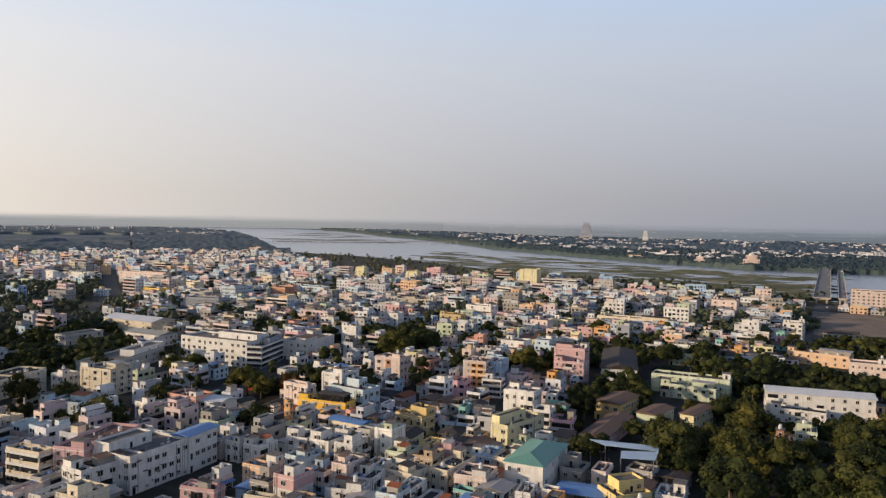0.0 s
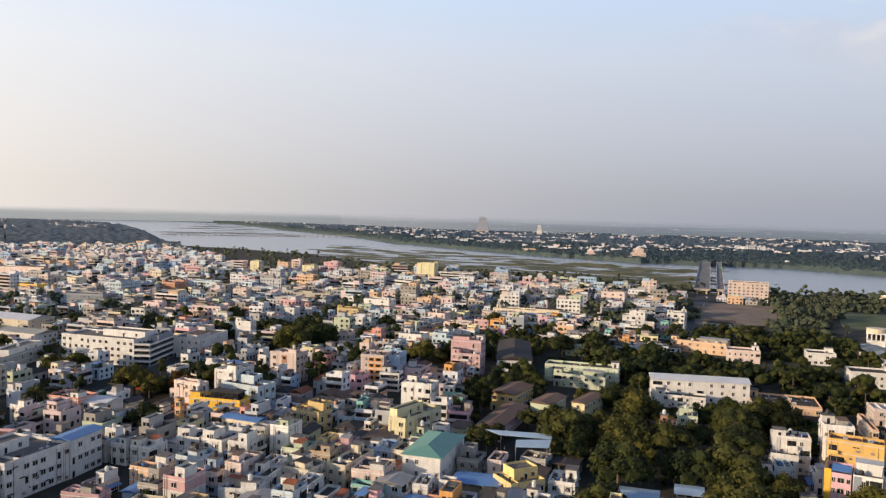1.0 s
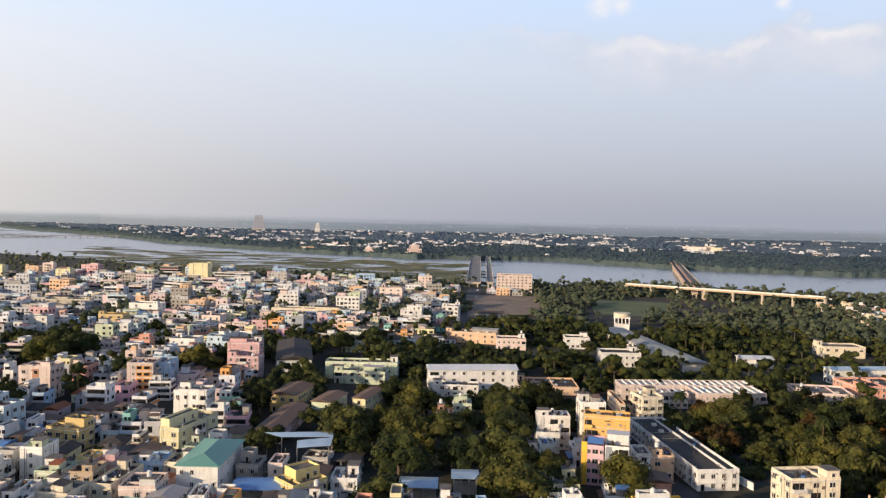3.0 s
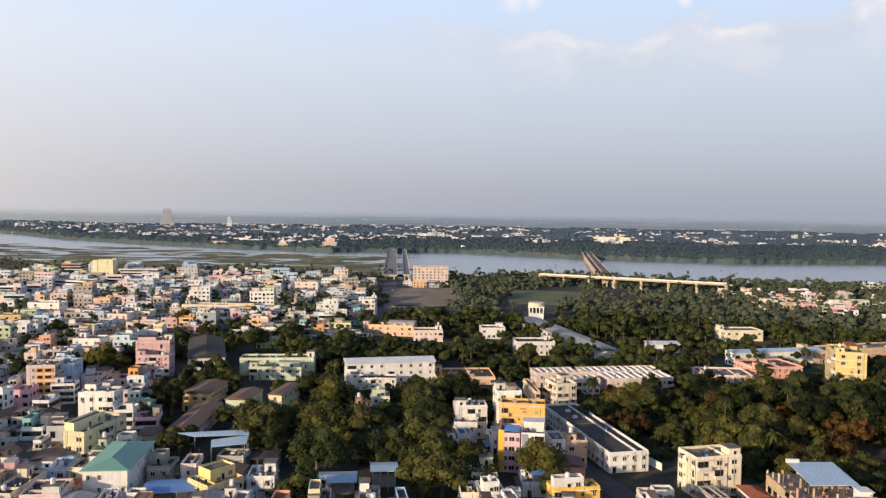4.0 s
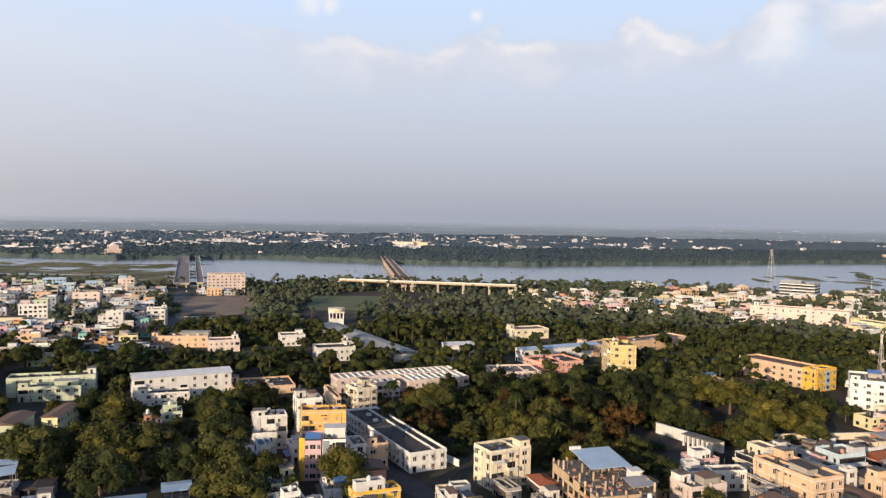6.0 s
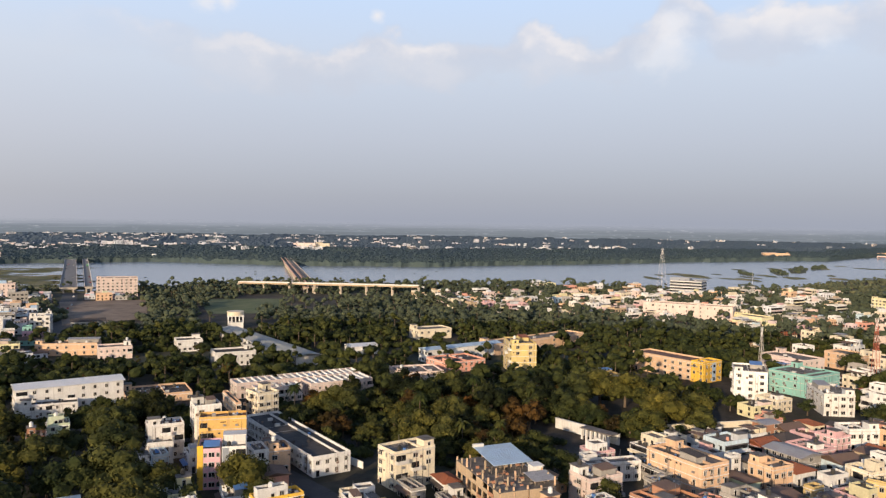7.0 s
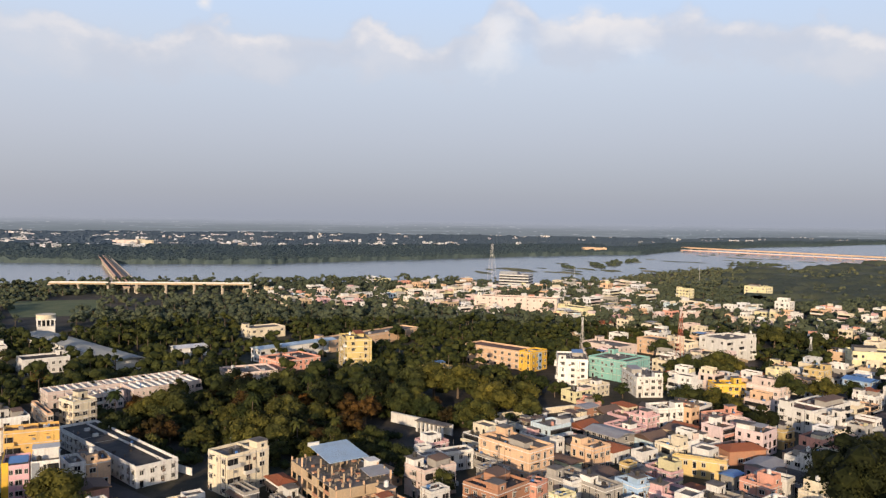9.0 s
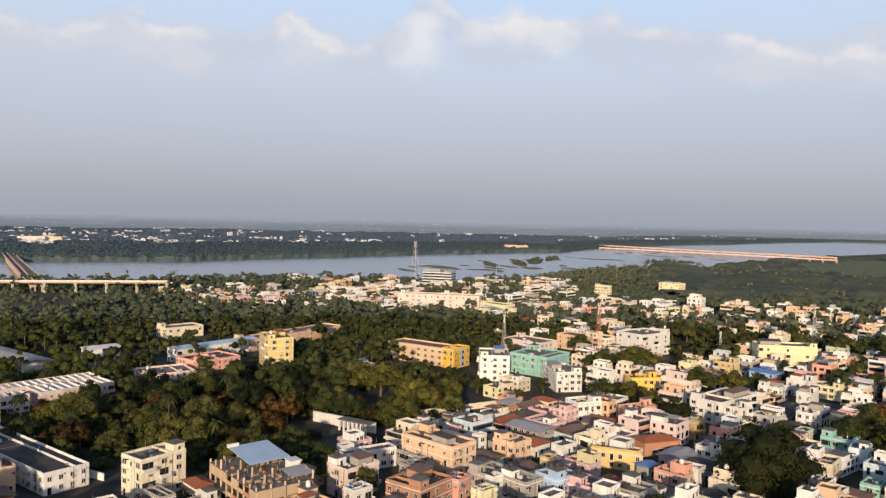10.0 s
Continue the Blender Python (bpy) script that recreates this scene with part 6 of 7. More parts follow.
def wood(x, y):
    """How densely trees stand at a place."""
    az, r = az_r(x, y)
    if az < -38 or az > 108 or r > near_bank(az) - 8 or r < 190:
        return 0
    if in_poly(x, y, [(385, 544), (430, 505), (508, 596), (450, 650)]) or in_poly(x, y, [(272, 560), (335, 552), (412, 680), (345, 715)]):
        return 0
    if r < 250 and 42 < az < 62:
        return 0.02
    if in_poly(x, y, PARK):
        if 34.5 < az < 40.2 and 560 < r < 690:
            return 0.04
        return 1.0 if noise.noise((x / 45.0, y / 45.0, 12.0)) < 0.36 else 0.25
    if in_poly(x, y, CAMPUS):
        return 0.75
    if in_poly(x, y, GREEN_LEFT):
        return 0.75
    if az < -11 and r > 1600:
        return 0
    if az < 6 and r > float(np.interp(az, (-12, -7.5, 4), (1560, 1060, 1000))):
        return 1.0
    if 35 < az < 40 and 620 < r < 695:
        return 0.2
    patch = noise.noise((x / 55.0, y / 55.0, 2.0))
    if patch > 0.30 and 300 < r < 740 or az < 30 and 380 < r < 1000 and noise.noise((x / 20.0, y / 20.0, 6.0)) > 0.27:
        return 0.85
    if az < -13 and 290 < r < 640:
        return 0.3
    if az < 30:
        if az > 5 and r > float(np.interp(az, (4, 13, 27, 30), (1000, 930, 850, 840))) - 8:
            return 0.6
        return 0.02 if r < 420 else 0.10 if r < 900 else 0.16
    if az < 58:
        return 0.9 if r > 250 else 0.3
    if az < 66:
        return 0.85 if 262 < r < 640 or r > 820 else 0.18
    if r < 330:
        return 0.015
    if r < 470:
        return 0.22
    if r < 620:
        return 0.8
    if r < 760:
        return 0.4
    if az > 86 and r > 860:
        if any(in_poly(x, y, m) for m in MEADOWS):
            return 0.01
        return 0.25 if noise.noise((x / 70.0, y / 70.0, 5.0)) > 0.10 else 0.03
    return 0.75


for az, r, half, kind, size in GROVES:
    plant(KINDS[kind][0], *polar(az, r), size, rng.uniform(0, 360))
woods_near, woods_mid, woods_far = Geo(), Geo(), Geo()
spots = []
for k in range(36000):
    az = rng.uniform(-35, 105)
    r = math.sqrt(rng.uniform(200 ** 2, 600 ** 2)) if k < 16000 else math.sqrt(rng.uniform(600 ** 2, 1000 ** 2)) if k < 29000 else rng.uniform(900, 2800)
    spots.append((r, az))
spots += [(math.sqrt(rng.uniform(780 ** 2, 1500 ** 2)), rng.uniform(74, 104)) for k in range(5200)]
spots.sort()
CELLS = {}
solo_trees = 0
for r, az in spots:
    x, y = polar(az, r)
    dens = wood(x, y)
    if rng.random() > dens:
        continue
    space = 5.2 if r < 330 else 5.8 if r < 620 else 6.6 if r < 1000 else 8.0
    cx, cy = int(x // 12), int(y // 12)
    if any(math.hypot(x - a, y - b) < space for i in (-1, 0, 1) for j in (-1, 0, 1) for a, b in CELLS.get((cx + i, cy + j), ())):
        continue
    if not free(x, y, 2.6) or not off_road(x, y, [(147, 140), (154, 163), (163, 205), (176, 250)], 6) or not off_road(x, y, [(-98, 348), (-87, 419), (-62, 468)], 15) or not off_road(x, y, [(-262, 400), (-268, 477), (-274, 587), (-324, 755), (-455, 1045)], 13):
        continue
    if dens < 0.5 and any(math.hypot(x - a, y - b) < 5 for rr, a, b, w_, d_ in lots if abs(rr - r) < 5):
        if rng.random() < 0.75:
            continue
    if view_kept(x, y, r, 12.0) < 9.5 and rng.random() < 0.98:
        continue
    CELLS.setdefault((cx, cy), []).append((x, y))
    if solo_trees < 262 and -33 < az < 103:
        solo_trees += 1
        if dens > 0.5:
            low = [(x + rng.uniform(-5, 5), y + rng.uniform(-5, 5), rng.uniform(0.2, 1.2), rng.uniform(1.0, 2.4)) for q in range(4)]
            for a in low:
                core(woods_near, *a[:3], a[3] * 0.85, rng, 0.8)
            leaf_quads(woods_near, low, 60, 0.4, rng, 0)
        if rng.random() < 0.05 and 20 < az < 70:
            plant(rng.choice(PALMS), x, y, rng.uniform(0.8, 1.1), rng.uniform(0, 360))
            continue
        red = 0.25 if 40 < az < 62 and 270 < r < 360 else 0.03
        k = 4 if rng.random() < red else rng.choice((0, 0, 1, 1, 2, 2, 3, 3, 5))
        plant(KINDS[k][0], x, y, rng.choice((rng.uniform(0.6, 0.9), rng.uniform(0.8, 1.1), rng.uniform(1.0, 1.35))), rng.uniform(0, 360))
    else:
        g = woods_near if r < 560 else woods_mid if r < 1000 else woods_far
        tall, wide = rng.choice((rng.uniform(5, 9), rng.uniform(8, 13), rng.uniform(11, 19))), rng.uniform(3.8, 8.5)
        if r > 780 and az > 76:
            tall, wide = rng.choice((rng.uniform(2.5, 4.5), rng.uniform(3, 6), rng.uniform(6, 11))), rng.uniform(3.5, 8.0)
        elif r > 1000:
            tall, wide = rng.uniform(8, 14), rng.uniform(4.5, 8.0)
        fine = 7 if r < 430 else 5 if r < 750 else 4 if r < 1000 else 2
        lumps = []
        for q in range(fine):
            a, e = rng.uniform(0, math.tau), math.sqrt(rng.random())
            lumps.append((x + wide * 0.8 * e * math.cos(a), y + wide * 0.8 * e * math.sin(a), tall * (0.80 - 0.38 * e) * rng.uniform(0.8, 1.1), wide * rng.uniform(0.26, 0.50)))
        for a in lumps:
            core(g, *a[:3], a[3] * 0.86, rng, 0.8)
        core(g, x + rng.uniform(-3, 3), y + rng.uniform(-3, 3), 1.2, rng.uniform(2.6, 4.2), rng, 0.8)
        leaf_quads(g, lumps, 120 if r < 430 else 60 if r < 560 else 24 if r < 750 else 12 if r < 1000 else 6, 0.52 if r < 430 else 0.66 if r < 560 else 0.9 if r < 750 else 1.15, rng, 2 if rng.random() < 0.06 else 0)
        g.tube((x, y, 0), (x, y, tall * 0.5), 0.3, 0.2, 4, 1, False)
# undergrowth along the edges of the campus wood
for k in range(520):
    az, r = rng.uniform(40, 70), rng.uniform(255, 400)
    x, y = polar(az, r)
    if wood(x, y) < 0.5 or not free(x, y, 2.5) or view_kept(x, y, r, 5.0) < 4.0:
        continue
    low = [(x + rng.uniform(-3.5, 3.5), y + rng.uniform(-3.5, 3.5), rng.uniform(0.6, 2.6), rng.uniform(1.3, 2.6)) for q in range(4)]
    for a in low:
        core(woods_near, *a[:3], a[3] * 0.85, rng, 0.8)
    leaf_quads(woods_near, low, 70, 0.42, rng, 0)
tagged(part("wood", woods_near, [LEAF, BARK, LEAF_DRY]), "dense dark green trees round the campus", "trees", kind="stuff")
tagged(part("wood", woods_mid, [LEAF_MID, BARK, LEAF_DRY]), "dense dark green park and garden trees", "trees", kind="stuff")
tagged(part("wood", woods_far, [LEAF_MID, BARK, LEAF_MID], smooth=True), "far-off riverside woods, their green paled with haze", "trees", kind="stuff")
# ---------------------------------------------------------------- bridges


def bridge(name, a, b, width, z, thick, spans, mat, label, piers=2, rail=0.9, pier_r=0.9, girder=0.0):
    """A deck on piers with side rails, from a to b."""
    root = tagged(new(name), label, "bridge")
    ax, ay = a
    bx, by = b
    n = math.hypot(bx - ax, by - ay)
    root.matrix_basis = pose(ax, ay, 0, 0, 0, math.degrees(math.atan2(by - ay, bx - ax)))
    g = Geo()
    g.box(0, n, -width / 2, width / 2, z - thick, z)
    part("deck", g, mat, root)
    g = Geo()
    g.box(0, n, -width / 2 + 0.7, width / 2 - 0.7, z + 0.02, z + 0.06)
    part("roadway", g, ROADWAY, root, "grey worn roadway")
    for s in (-1, 1):
        g = Geo()
        y = s * (width / 2 - 0.15)
        if girder:
            g.box(0, n, y - 0.2, y + 0.2, z, z + girder)
            for k in range(spans * 3):
                x = n * (k + 0.5) / (spans * 3)
                g.box(x - 0.25, x + 0.25, y - 0.3, y + 0.3, z - 0.2, z + girder + 0.15)
        else:
            g.box(0, n, y - 0.12, y + 0.12, z + 0.001, z + rail)
        part("parapet", g, mat if girder else WALL["white"], root)
    for k in range(spans + 1):
        x = n * k / spans
        g = Geo()
        for s in ([0] if piers == 1 else [-1, 1]):
            g.tube((x, s * width * 0.28, -1), (x, s * width * 0.28, z - thick - 0.9), pier_r, pier_r, 8)
        g.box(x - pier_r, x + pier_r, -width * 0.42, width * 0.42, z - thick - 0.9, z - thick)
        part("pier", g, CONCRETE, root)
    return root


bridge("road_bridge", (391, 791), (721, 1448), 17, 6.0, 1.4, 16, CONCRETE, "long concrete road bridge over the river")
bridge("road_bridge", (408, 782), (742, 1438), 8, 6.4, 1.4, 16, CONCRETE, "narrow older bridge beside the road bridge")
bridge("rail_bridge", (566, 625), (939, 1098), 7, 7.0, 1.6, 18, RUST, "rusty girder railway bridge over the river", girder=2.2)
bridge("rail_bridge", (574, 619), (947, 1092), 7, 7.0, 1.6, 18, CONCRETE, "concrete railway bridge beside the girder bridge", girder=1.2)
bridge("viaduct", (522, 682), (626, 516), 6, 11.0, 1.6, 7, WALL["tan"], "cream-yellow concrete railway viaduct on tall piers", piers=1, pier_r=1.5)
# peach and salmon paint holds the orange of low sunlight on these two
bridge("rail_bridge", (2336, 338), (1961, -251), 9, 8.2, 1.6, 22, WALL["peach"], "long far railway bridge lit by low sun", girder=1.6)
bridge("road_bridge", (2180, 316), (1868, -240), 10, 6.2, 1.8, 22, WALL["salmon"], "long far road bridge lit by low sun", rail=1.1)

g = Geo()
for k in range(34):
    x0, y0 = polar(-12.5 + 0.45 * k, 2380 + 2 * k)
    g.box(x0 - 1.2, x0 + 1.2, y0 - 1.2, y0 + 1.2, 0, 5)
    x1, y1 = polar(-12.5 + 0.45 * (k + 1), 2380 + 2 * (k + 1))
    g.solid([(x0, y0, 5), (x1, y1, 5), (x1, y1 + 5, 5), (x0, y0 + 5, 5), (x0, y0, 6.5), (x1, y1, 6.5), (x1, y1 + 5, 6.5), (x0, y0 + 5, 6.5)], [(4, 5, 6, 7), (0, 1, 5, 4), (2, 3, 7, 6)])
tagged(part("barrage", g, CONCRETE), "long low barrage with many piers across the river", "barrage")

# ---------------------------------------------------------------- reeds and islets in the river
g = Geo()


def islet(g, x, y, l, w, turn, mound, lot, mat=0):
    n = 14
    ring = []
    for k in range(n):
        a = math.tau * k / n
        q = lot.uniform(0.65, 1.15)
        px, py = l * math.cos(a) * q, w * math.sin(a) * q
        ring.append((x + px * math.cos(turn) - py * math.sin(turn), y + px * math.sin(turn) + py * math.cos(turn)))
    pts = [(px, py, 0.08) for px, py in ring] + [(x + (px - x) * 0.6, y + (py - y) * 0.6, mound * lot.uniform(0.6, 1.2)) for px, py in ring] + [(x, y, mound)]
    g.solid(pts, [(k, (k + 1) % n, n + (k + 1) % n, n + k) for k in range(n)] + [(n + k, n + (k + 1) % n, 2 * n) for k in range(n)], mat)


lot = random.Random(5)
for k in range(300):
    az = lot.uniform(-2, 26.5)
    lo, hi = near_bank(az), far_bank(az)
    r = lo + (hi - lo) * (lot.random() ** 1.3) * (0.80 if az > 6 else 0.5) - 40
    x, y = polar(az, r)
    islet(g, x, y, lot.uniform(14, 55), lot.uniform(3, 8), math.radians(-28 + lot.uniform(-10, 10)), lot.uniform(0.6, 1.6), lot)
for k in range(34):
    az = lot.uniform(-12, -3)
    x, y = polar(az, lot.uniform(2350, 4200))
    islet(g, x, y, lot.uniform(40, 130), lot.uniform(8, 22), math.radians(10), 1.0, lot)
for x, y, l, w, turn in ((1560, 95, 60, 20, 70), (1640, 90, 75, 22, 75), (1290, 375, 55, 9, 28), (1370, 345, 90, 14, 20), (1480, 340, 120, 16, 12), (1600, 330, 110, 14, 8)):
    islet(g, x, y, l, w, math.radians(turn), 1.4, lot)
    for q in range(26):
        a, e = lot.uniform(0, math.tau), math.sqrt(lot.random()) * 0.8
        px, py = l * e * math.cos(a), w * e * math.sin(a)
        bx, by = x + px * math.cos(math.radians(turn)) - py * math.sin(math.radians(turn)), y + px * math.sin(math.radians(turn)) + py * math.cos(math.radians(turn))
        core(g, bx, by, 2.0, lot.uniform(2.0, 4.5), lot, 0.7, 1)
for k in range(46):
    az = lot.uniform(67, 92)
    lo, hi = near_bank(az), far_bank(az)
    x, y = polar(az, lo + (hi - lo) * lot.uniform(0.02, 0.62))
    islet(g, x, y, lot.uniform(8, 40), lot.uniform(2.5, 8), math.radians(60 + lot.uniform(-15, 15)), lot.uniform(0.6, 2.0), lot)
for k in range(16):
    az = lot.uniform(30, 52)
    lo, hi = near_bank(az), far_bank(az)
    x, y = polar(az, lo + (hi - lo) * lot.uniform(0.1, 0.9))
    islet(g, x, y, lot.uniform(3, 8), lot.uniform(1, 2.5), math.radians(40), 0.6, lot)
tagged(part("reeds", g, [REEDS, LEAF_MID]), "reed beds and muddy islets in shallow water", "reeds", kind="stuff")

# ---------------------------------------------------------------- the far side of the river
def canopy(g, az0, az1, step, start, end, lot, edge):
    """The unbroken top of far woods, seen from a hill: uneven crowns, clearings, and a front that drops to the ground."""
    cols = int((az1 - az0) / step) + 1
    first = len(g.v)
    gaps = [0.0, 1.5]
    while gaps[-1] < 3200:
        gaps.append(gaps[-1] + 3.5 + gaps[-1] * 0.035)
    rows_n = len(gaps)
    for i in range(cols):
        az = az0 + i * step
        lo, hi = start(az), end(az)
        for k, gap in enumerate(gaps):
            r = min(lo + gap + (lot.uniform(-1.2, 1.2) if k > 1 else 0), hi)
            x, y = polar(az + lot.uniform(-0.3, 0.3) * step, r)
            z = 6.2 + 3.4 * noise.noise((x / 17.0, y / 17.0, 1.0)) + 3.4 * noise.noise((x / 5.5, y / 5.5, 5.0)) + 1.8 * lot.random()
            if gap > edge and noise.noise((az * 0.25, r * 0.004, 3)) < -0.12:
                z = 0.4 + max(0.0, z - 8.0)
            g.v.append((x, y, 0.0 if k == 0 or r >= hi else max(0.3, z)))
    for i in range(cols - 1):
        for k in range(rows_n - 1):
            a = first + i * rows_n + k
            if math.hypot(*g.v[a][:2]) >= end(az0 + i * step) - 1:
                break
            g.f.append((a, a + rows_n, a + rows_n + 1, a + 1))
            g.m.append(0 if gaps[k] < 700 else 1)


bank = Geo()
lot = random.Random(8)
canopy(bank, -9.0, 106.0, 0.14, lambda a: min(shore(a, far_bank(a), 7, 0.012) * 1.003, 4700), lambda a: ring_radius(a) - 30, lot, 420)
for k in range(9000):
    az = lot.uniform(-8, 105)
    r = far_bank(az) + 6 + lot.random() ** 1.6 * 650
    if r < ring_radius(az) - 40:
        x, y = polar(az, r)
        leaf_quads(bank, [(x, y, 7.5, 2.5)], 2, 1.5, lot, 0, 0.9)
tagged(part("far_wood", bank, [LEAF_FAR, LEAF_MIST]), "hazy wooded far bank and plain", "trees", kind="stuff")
bank = Geo()
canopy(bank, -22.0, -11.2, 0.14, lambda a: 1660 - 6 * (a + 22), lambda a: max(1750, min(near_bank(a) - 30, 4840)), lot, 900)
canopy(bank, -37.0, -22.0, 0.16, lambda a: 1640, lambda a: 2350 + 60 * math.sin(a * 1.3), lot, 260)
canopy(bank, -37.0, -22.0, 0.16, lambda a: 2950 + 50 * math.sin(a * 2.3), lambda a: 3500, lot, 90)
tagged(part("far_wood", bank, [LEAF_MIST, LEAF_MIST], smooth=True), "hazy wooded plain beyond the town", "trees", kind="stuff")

# bushes and thickets on the scrubland, with open ground between
bushes = Geo()
az_n, r_n = 150, 190
for i in range(az_n):
    for k in range(r_n):
        az = 84.5 + 0.145 * i + lot.uniform(-0.04, 0.04)
        r = 870 * 1.0052 ** k + lot.uniform(-1, 1)
        x, y = polar(az, r)
        thick = noise.noise((x / 85.0, y / 85.0, 5.0)) + 0.5 * noise.noise((x / 28.0, y / 28.0, 2.0)) + float(np.interp(r, (870, 920, 980, 1150, 1400), (-0.25, 0.12, 0.22, 0.02, -0.10)))
        z = -1.0 + min(6.0, max(0.0, thick + 0.08) * 16) + (2.2 * noise.noise((x / 6.0, y / 6.0, 8.0)) + 1.6 * lot.random() if thick > 0.0 else 0.0)
        if r > near_bank(az) - 12 or not free(x, y, 5) or az < 86 and r < 960 or any(in_poly(x, y, m) for m in MEADOWS):
            z = -1.0
        elif z > 0:
            z = min(z, view_kept(x, y, r, 9.0) - 1.2)
        bushes.v.append((x, y, z))
for i in range(az_n - 1):
    for k in range(r_n - 1):
        a = i * r_n + k
        q = (a, a + r_n, a + r_n + 1, a + 1)
        if max(bushes.v[j][2] for j in q) > 0.0:
            bushes.f.append(q)
            bushes.m.append(0)
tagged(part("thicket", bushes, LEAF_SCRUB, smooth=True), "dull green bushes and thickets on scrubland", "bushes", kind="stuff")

rows = Geo()
for k in range(5200):
    az = lot.uniform(-34, 106)
    lo = far_bank(az) if az > -5 else 2500
    r = lo * 1.01 + float(np.interp(az, (8, 20, 34, 44), (330, 160, 480, 620))) + (lot.random() ** 1.1) * 2400
    if r > ring_radius(az) - 60 or (near_bank(az) - 60 < r < far_bank(az) + 20) or -15.5 < az < -7:
        continue
    close = noise.noise((az * 0.22, r * 0.0042, 9)) + 0.35 * noise.noise((az * 0.9, r * 0.012, 4))
    keep = (0.75 if az < 38 else 0.42 if az < 50 else 0.26 if az < 66 else 0.16) if az > 5 else 0.4 if az > -13 else 0.32
    if lot.random() > keep * max(0.06, min(1.0, 0.35 + 2.2 * close)):
        continue
    for q in range(lot.choice((1, 1, 2, 3))):
        qx, qy = polar(az + q * lot.uniform(0.15, 0.35), r + lot.uniform(-12, 12))
        w, d, h = lot.choice((lot.uniform(4, 8), lot.uniform(7, 13), lot.uniform(10, 24))), lot.uniform(5, 9), lot.choice((lot.uniform(3, 6), lot.uniform(5, 9)))
        joined_house(rows, qx, qy, lot.uniform(-40, -10), w, d, h + 3, lot, False)
far_mats = [PALE_WALL, TERRACE, GLASS, TERRACE, TANK_BLACK] + [TERRACE] * 6
tagged(part("far_town", rows, far_mats), "far town of pale houses among trees", "houses", kind="stuff")


def gate_tower(x, y, w, h, mat, label, tiers=11):
    """A stepped temple gate tower, broad and flat-topped."""
    root = tagged(new("temple_tower"), label, "temple tower")
    root.matrix_basis = pose(x, y, 0, 0, 0, -12)
    g = Geo()
    g.box(-w / 2, w / 2, -w * 0.33, w * 0.33, 0, h * 0.16)
    part("base", g, CONCRETE, root)
    for k in range(tiers):
        e = k / tiers
        s = w * (0.46 - 0.20 * e)
        z0, z1 = h * (0.16 + 0.74 * e), h * (0.16 + 0.74 * (k + 1) / tiers)
        g = Geo()
        g.box(-s, s, -s * 0.66, s * 0.66, z0, z1 - 0.6)
        g.box(-s * 1.06, s * 1.06, -s * 0.72, s * 0.72, z1 - 0.6, z1)
        for q in (-0.6, -0.25, 0.25, 0.6):
            g.box(s * q - 0.7, s * q + 0.7, -s * 0.66 - 0.35, s * 0.66 + 0.35, z0, z1 - 1.2)
        part("tier", g, mat, root)
    g = Geo()
    n = 8
    s = w * 0.26
    for k in range(n):
        a, b = math.pi * k / n, math.pi * (k + 1) / n
        p, q = (-s * 0.6 * math.cos(a), h * 0.9 + h * 0.08 * math.sin(a)), (-s * 0.6 * math.cos(b), h * 0.9 + h * 0.08 * math.sin(b))
        g.face([(-s, p[0], p[1]), (s, p[0], p[1]), (s, q[0], q[1]), (-s, q[0], q[1])])
    for e in (-s, s):
        g.face([(e, -s * 0.6 * math.cos(math.pi * k / n), h * 0.9 + h * 0.08 * math.sin(math.pi * k / n)) for k in range(n + 1)])
    for k in range(9):
        xx = -s * 0.85 + s * 1.7 * k / 8
        g.tube((xx, 0, h * 0.97), (xx, 0, h), 0.5, 0.1, 5)
    part("crest", g, mat, root)
    return root


gate_tower(*polar(10.5, 3480), 58, 74, TOWER, "huge stepped pinkish-grey temple gate tower")
gate_tower(*polar(14.7, 3300), 24, 44, WALL["white"], "white stepped temple gate tower", 7)


def riverside_temple(x, y, w, h, label, color):
    root = tagged(new("pavilion"), label, "pavilion")
    root.matrix_basis = pose(x, y, 0, 0, 0, -25)
    for k in range(3):
        s = w * (0.5 - 0.12 * k)
        g = Geo()
        z0 = h * k * 0.28
        for q in range(5):
            a = -s + 2 * s * q / 4
            g.box(a - 0.5, a + 0.5, -s * 0.5, -s * 0.5 + 1.0, z0, z0 + h * 0.2)
        g.box(-s * 0.85, s * 0.85, -s * 0.35, s * 0.5, z0, z0 + h * 0.2)
        g.box(-s * 1.05, s * 1.05, -s * 0.6, s * 0.6, z0 + h * 0.2, z0 + h * 0.28)
        part("storey", g, WALL[color], root)
    g = Geo()
    g.tube((0, 0, h * 0.84), (0, 0, h), w * 0.18, w * 0.06, 8)
    part("dome", g, WALL["white"], root)


riverside_temple(572, 1426, 36, 27, "cream and white riverside hall with stepped storeys", "blush")
riverside_temple(489, 1464, 24, 20, "pale riverside shrine with stepped roof", "blush")
riverside_temple(392, 1600, 13, 12, "small white riverside shrine", "white")
building(416, 1628, -20, 48, 10, 8, "peach", "long low riverside bathing hall", cap=20)
building(1460, 1618, -45, 60, 16, 13, "blush", "long pink college block on the far bank", cap=20)
building(1505, 1592, -45, 40, 14, 12, "cream", "long peach college block on the far bank", cap=16)
building(1950, 500, -60, 60, 18, 13, "peach", "pale peach college on the far bank", cap=16)


